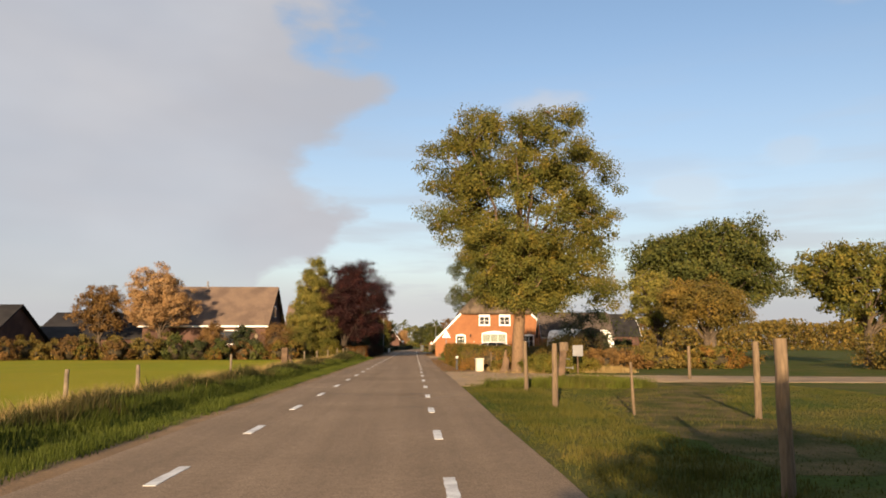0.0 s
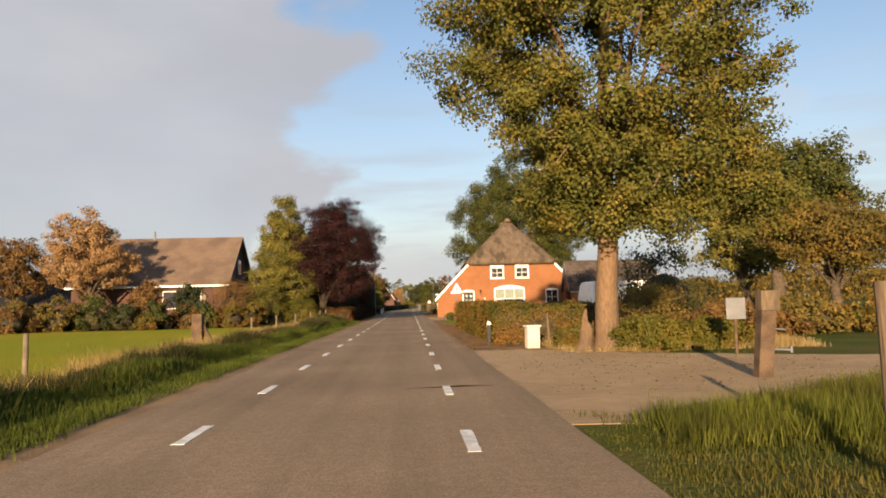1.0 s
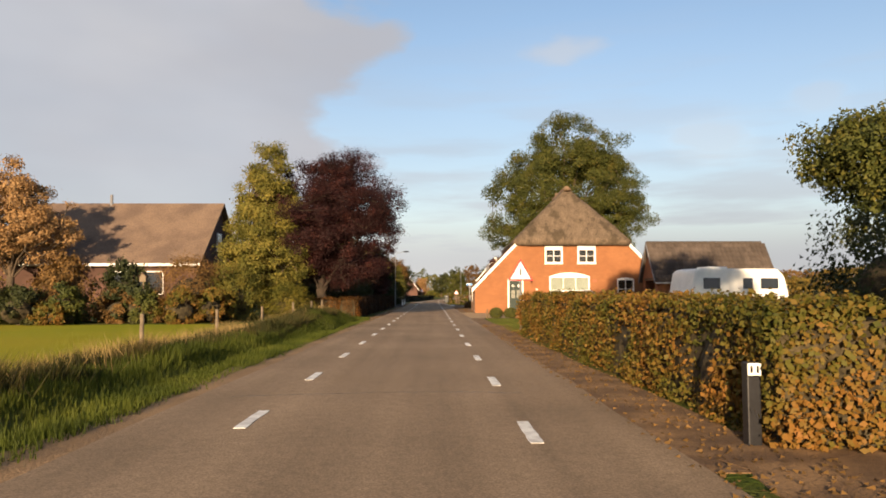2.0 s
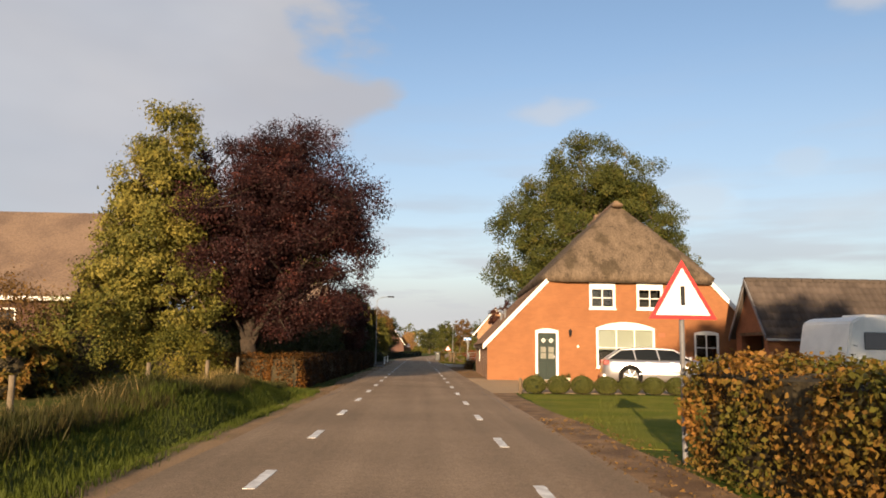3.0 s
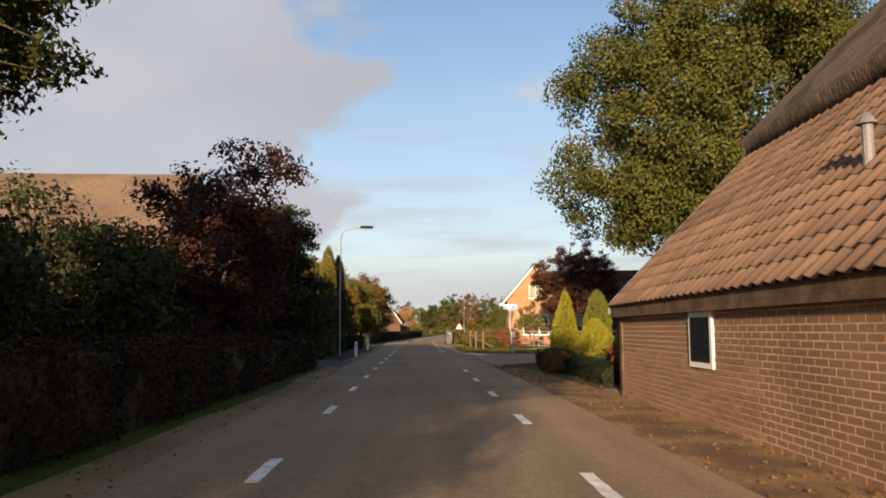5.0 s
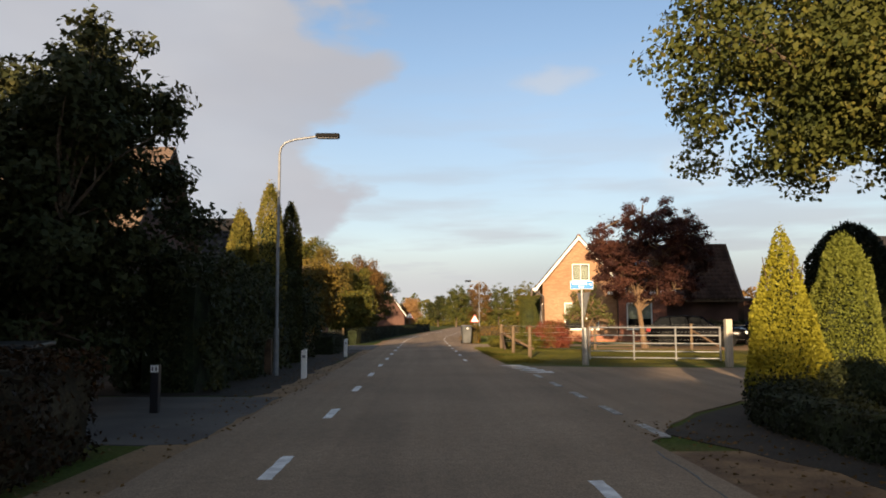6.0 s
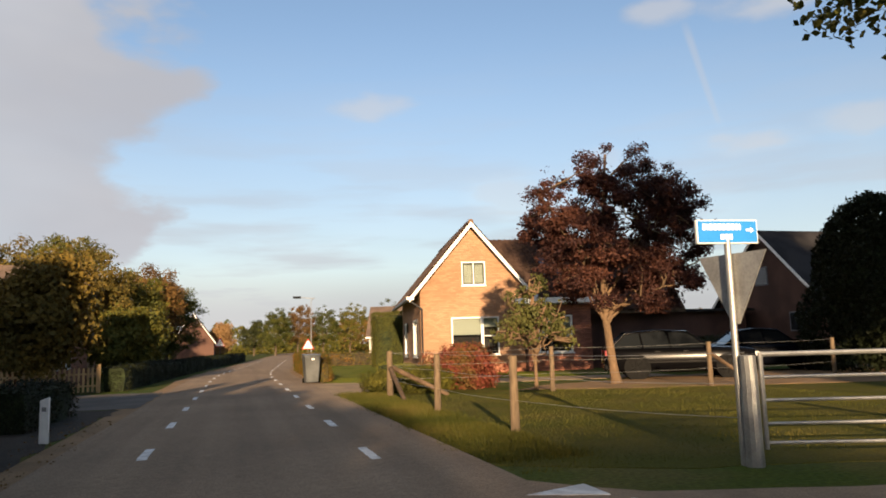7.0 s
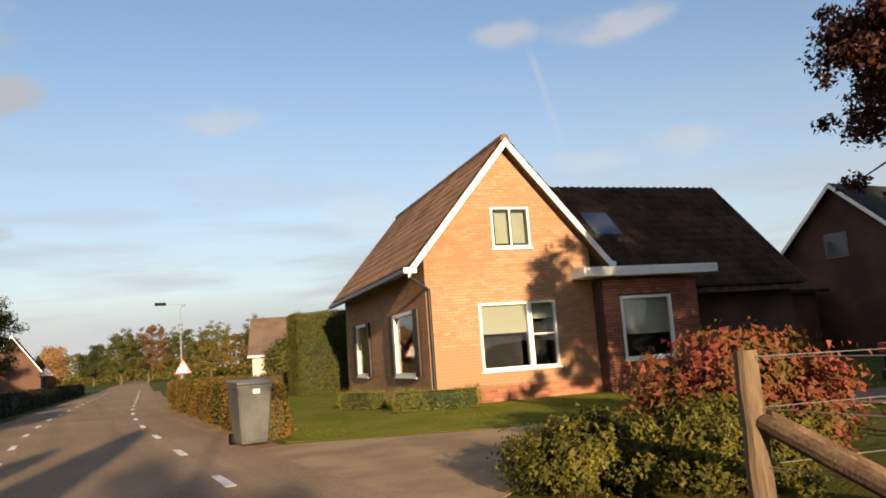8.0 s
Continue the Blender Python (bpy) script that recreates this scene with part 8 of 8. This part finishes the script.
def trailer(at, turn):
    t = thing("trailer", "low galvanised flat trailer with open rail sides", "trailer", at, turn)
    part("bed", bx(-1.35, 1.35, -0.65, 0.65, 0.40, 0.46, bevel=0.01), dark_wood, t)
    for sy in (-0.64, 0.64):
        for z in (0.50, 0.74):
            bm = bmesh.new(); rod(bm, (-1.34, sy, z), (1.34, sy, z), 0.022, None, 8)
            part("rail", bm, galvanised, t)
        for x in (-1.33, -0.9, -0.45, 0.0, 0.45, 0.9, 1.33):
            bm = bmesh.new(); rod(bm, (x, sy, 0.46), (x, sy, 0.75), 0.018, None, 8)
            part("upright", bm, galvanised, t)
        bm = bmesh.new(); rod(bm, (0, sy * 1.08, 0.27), (0, sy * 1.30, 0.27), 0.27, None, 20)
        wh = part("wheel", bm, rubber, t)
        bm = bmesh.new(); rod(bm, (0, sy * 1.29, 0.27), (0, sy * 1.315, 0.27), 0.15, 0.13, 16)
        part("rim", bm, grey_steel, wh)
        part("mudguard", bx(-0.36, 0.36, *sorted((sy * 1.06, sy * 1.33)), 0.57, 0.60, bevel=0.01), galvanised, t)
    bm = bmesh.new(); rod(bm, (1.3, 0.3, 0.40), (2.3, 0, 0.40), 0.03); rod(bm, (1.3, -0.3, 0.40), (2.3, 0, 0.40), 0.03)
    part("drawbar", bm, galvanised, t)


trailer((13.4, 69.0, 0.018), 2)
caravan((16.6, 67.6, 0.018), 14)
for x, z in ((5.02, 0.12), (6.22, 0.10), (6.42, 0.12), (7.0, 0.12)):
    t = thing("flower_pot", "small pale flower pot beside the front door", "flower pot", (x + 0.2, 74.28, 0.02), group="pots at the door")
    bm = bmesh.new(); rod(bm, (0, 0, 0), (0, 0, z), 0.07, 0.10, 14); rod(bm, (0, 0, z - 0.025), (0, 0, z), 0.11, 0.11, 14)
    part("pot", bm, concrete_pale, t)
    v, f = leaves(np.random.default_rng(int(x * 10)).normal(size=(120, 3)) * 0.05 + (0, 0, z + 0.06), 0.05, np.random.default_rng(3))
    grid_mesh("plant", v, f, green_leaf, t)


# ---- grass, leaves and paving pieces ----
def blades(name, label, area, count, h, mt, seed, lean=0.35, width=0.012, clumped=0.0, keep=None, tuft=40, spread=0.09):
    """Grass: leaning single blades, a share of them in tufts."""
    rng = np.random.default_rng(seed)
    x0, x1, y0, y1 = area
    x, y = rng.uniform(x0, x1, count), rng.uniform(y0, y1, count)
    if clumped:
        k = max(1, int(count * clumped / tuft))
        cx, cy = rng.uniform(x0, x1, k), rng.uniform(y0, y1, k)
        m = int(count * clumped)
        own = rng.integers(0, k, m)
        x[:m], y[:m] = cx[own] + rng.normal(0, spread, m), cy[own] + rng.normal(0, spread, m)
    if keep is not None:
        ok = keep(x, y); x, y = x[ok], y[ok]
    n = len(x)
    hh = h * rng.uniform(0.45, 1.25, n) * (1 + 0.35 * np.sin(x * 2.1 + seed) * np.sin(y * 0.9 + 1.7 * seed))
    a = rng.uniform(0, 2 * math.pi, n)
    dx, dy = np.cos(a), np.sin(a)
    ln = lean * hh * rng.uniform(0.2, 1.4, n)
    b = rng.uniform(0, 2 * math.pi, n)
    ex, ey = np.cos(b) * ln, np.sin(b) * ln
    w = width * rng.uniform(0.6, 1.4, n)
    z0 = bank_z(x, y) - 0.01 if x1 < -2 else np.zeros(n)
    V = np.stack([np.stack([x - dx * w, y - dy * w, z0], 1), np.stack([x + dx * w, y + dy * w, z0], 1), np.stack([x + ex, y + ey, z0 + hh], 1)], 1).reshape(-1, 3)
    Fq = np.arange(3 * n).reshape(-1, 3)
    tagged(grid_mesh(name, V, Fq, mt), label, "grass", kind="stuff")


field_blade = leaf_material("field_blade", [(0.16, 0.18, 0.02), (0.22, 0.24, 0.026), (0.30, 0.28, 0.04)], 0.25, patch=0.3)


def tracks_clear(x, y):
    """Off the drive, and thinner on the worn track."""
    worn = np.sin(x * 37.1 + y * 91.7) * np.sin(x * 61.3 - y * 17.9) < 0.1
    return ~((worn & (x > 4.4) & (y > 4.5) & (np.abs(x - (4.9 + 0.021 * (y - 4.5) ** 2 * 1.0)) < 0.75)) | ((y > 19.6) & (y < 31.8) & (x > 2.2)))


# brown-green tussock blades, darkened to hold the shade on the bank's road side
shaded_blade = leaf_material("shaded_blade", [(0.018, 0.023, 0.006), (0.030, 0.034, 0.009), (0.050, 0.044, 0.014), (0.095, 0.066, 0.024)], 0.15, patch=0.7)
blades("verge_grass", "lush green grass on the meadow-side verge", (-3.9, -2.58, -2, 63.6), 120000, 0.095, lush_blade, 1, clumped=0.3, width=0.006)
blades("verge_grass", "dark grass on the bank of the meadow", (-4.2, -3.5, -2, 63), 36000, 0.14, lush_blade, 2, clumped=0.5, width=0.008)
blades("bank_grass", "tall lush grass on the bank before the hedge", (-4.9, -3.5, 46, 63.5), 34000, 0.20, shaded_blade, 15, clumped=0.5, width=0.007)
blades("bank_grass", "long dark tussocks on top of the meadow bank", (-4.8, -3.9, -2, 65), 30000, 0.17, shaded_blade, 14, clumped=0.5, width=0.008)
blades("bank_grass", "rank dark tussocks standing out of the bank", (-4.8, -3.85, 2, 62), 18000, 0.32, shaded_blade, 16, lean=0.6, clumped=1.0, width=0.009, tuft=190, spread=0.17)
blades("dry_grass", "pale dry grass stalks along the meadow fence", (-6.0, -4.5, 0, 64), 24000, 0.34, dry_grass, 3, lean=0.7, width=0.005, clumped=0.9, tuft=110, spread=0.28)
blades("meadow_grass", "short bright meadow grass", (-14, -5.0, 2, 52), 34000, 0.03, field_blade, 4, width=0.006)
blades("verge_grass", "rough grass on the paddock side of the road", (2.34, 12, 0, 24), 100000, 0.034, grass_blade, 5, clumped=0.2, width=0.006, keep=tracks_clear)
blades("verge_grass", "longer tufts along the road edge", (2.6, 4.3, 4, 20.4), 20000, 0.07, grass_blade, 6, clumped=0.6, width=0.006)
blades("dry_grass", "dry roadside grass at the oak's foot", (4.3, 10.5, 29.4, 33.0), 12000, 0.22, dry_grass, 7, lean=0.5, width=0.005, clumped=0.6)
blades("dry_grass", "dry grass before the low hedge", (-5.6, -4.2, 58.5, 65.4), 3500, 0.30, dry_grass, 8, lean=0.5, width=0.005, clumped=0.7)
blades("verge_grass", "tufts at the drive corner", (3.0, 7.6, 18.6, 23.2), 22000, 0.25, grass_blade, 9, clumped=0.5, width=0.006, keep=lambda x, y: y < 19.9 + (x - 3.0) * 0.55)
blades("verge_grass", "sunlit yellow-green tufts at the drive corner", (3.0, 7.6, 18.6, 23.2), 20000, 0.24, lawn_blade, 17, clumped=0.5, width=0.006, keep=lambda x, y: y < 19.9 + (x - 3.0) * 0.55)
blades("lawn_grass", "short lawn blades before the farmhouse", (3.0, 14, 52.2, 63.8), 36000, 0.025, lawn_blade, 10, width=0.005)
blades("lawn_grass", "mown paddock grass", (2.4, 12, 109.6, 121), 44000, 0.03, paddock_blade, 11, width=0.005)
blades("verge_grass", "grass tufts along the fence foot", (2.32, 3.5, 110.3, 122.3), 30000, 0.08, grass_blade, 12, clumped=0.4, width=0.006)
blades("lawn_grass", "short lawn blades round the yellow-brick house", (3.2, 11, 128.6, 133), 20000, 0.025, lawn_blade, 13, width=0.005)


def litter(name, label, area, count, mt, seed):
    """Fallen leaves, lying nearly flat."""
    rng = np.random.default_rng(seed)
    P = np.stack([rng.uniform(area[0], area[1], count), rng.uniform(area[2], area[3], count), np.full(count, 0.03)], 1)
    v, f = leaves(P, 0.042, rng, tilt=0.12)
    v[:, 2] = np.clip(v[:, 2], 0.021, 0.06)
    tagged(grid_mesh(name, v, f, mt), label, "fallen leaves", kind="stuff")


litter("fallen_leaves", "brown fallen leaves on the sandy verge", (2.3, 4.6, 76, 97), 2200, brown_leaf, 21)
litter("fallen_leaves", "brown fallen leaves below the beech hedge", (2.2, 3.3, 31, 56), 2200, brown_leaf, 22)
litter("fallen_leaves", "yellow fallen leaves on the drive", (2.6, 8.5, 22, 31), 900, oak_leaf, 23)
litter("fallen_leaves", "brown fallen leaves along the west edge", (-3.3, -2.2, 60, 118), 1600, brown_leaf, 24)


def inside(x, y, poly):
    c = False
    for (xa, ya), (xb, yb) in zip(poly, poly[1:] + poly[:1]):
        if (ya > y) != (yb > y) and x < (xb - xa) * (y - ya) / (yb - ya) + xa:
            c = not c
    return c


def paving(area, poly, z, near, label):
    """Clinkers in stretcher rows, the nearest as pieces of their own."""
    L_, W_, gap = 0.202, 0.099, 0.005
    base = np.array([(0, 0, 0), (L_, 0, 0), (L_, W_, 0), (0, W_, 0), (0.0015, 0.0015, 0.0047), (L_ - 0.0015, 0.0015, 0.0047), (L_ - 0.0015, W_ - 0.0015, 0.0047), (0.0015, W_ - 0.0015, 0.0047)])
    quads = np.array([(4, 5, 6, 7), (0, 1, 5, 4), (1, 2, 6, 5), (2, 3, 7, 6), (3, 0, 4, 7)])
    root = tagged(new("paving"), label, "paving", kind="structure")
    rng = random.Random(5)
    V, n, data, single = [], 0, None, 0
    y, k = area[2], 0
    while y < area[3]:
        x = area[0] - (0.1 if k % 2 else 0)
        while x < area[1]:
            if inside(x + 0.1, y + 0.05, poly):
                o = (x + rng.uniform(-1, 1) * 0.002, y + rng.uniform(-1, 1) * 0.002, z + rng.uniform(-1, 1) * 0.0001)
                if single < 300 and near(x, y):
                    if data is None:
                        ob = grid_mesh("paver", base, quads, paver_each, root); data = ob.data
                    else:
                        ob = new("paver", data); ob.parent = root
                    ob.location = o; single += 1
                else:
                    V.append(base + np.array(o))
            x += L_ + gap
        y += W_ + gap; k += 1
    Fq = (quads[None] + (np.arange(len(V)) * 8)[:, None, None]).reshape(-1, 4)
    tagged(grid_mesh("pavers", np.concatenate(V), Fq, paver, root), kind="stuff")


paving((2.3, 12, 19.8, 31.4), [(2.32, 20.0), (2.32, 31.1), (3.3, 31.4), (6.0, 28.9), (9.0, 27.1), (12, 26.2), (12, 21.6), (7.2, 22.1), (4.2, 21.0), (3.0, 20.0)], 0.0058, lambda x, y: x < 4.4 and 24 < y < 27.5, "tan clinker paving of the drive entrance")
paving((2.3, 9.0, 64.2, 75.5), [(2.32, 64.2), (2.32, 75.5), (3.08, 75.5), (3.12, 74.6), (9.0, 74.6), (9.0, 65.2), (3.2, 64.7)], 0.0058, lambda x, y: x < 4.0 and 66 < y < 70, "sandy clinker paving of the farmyard")
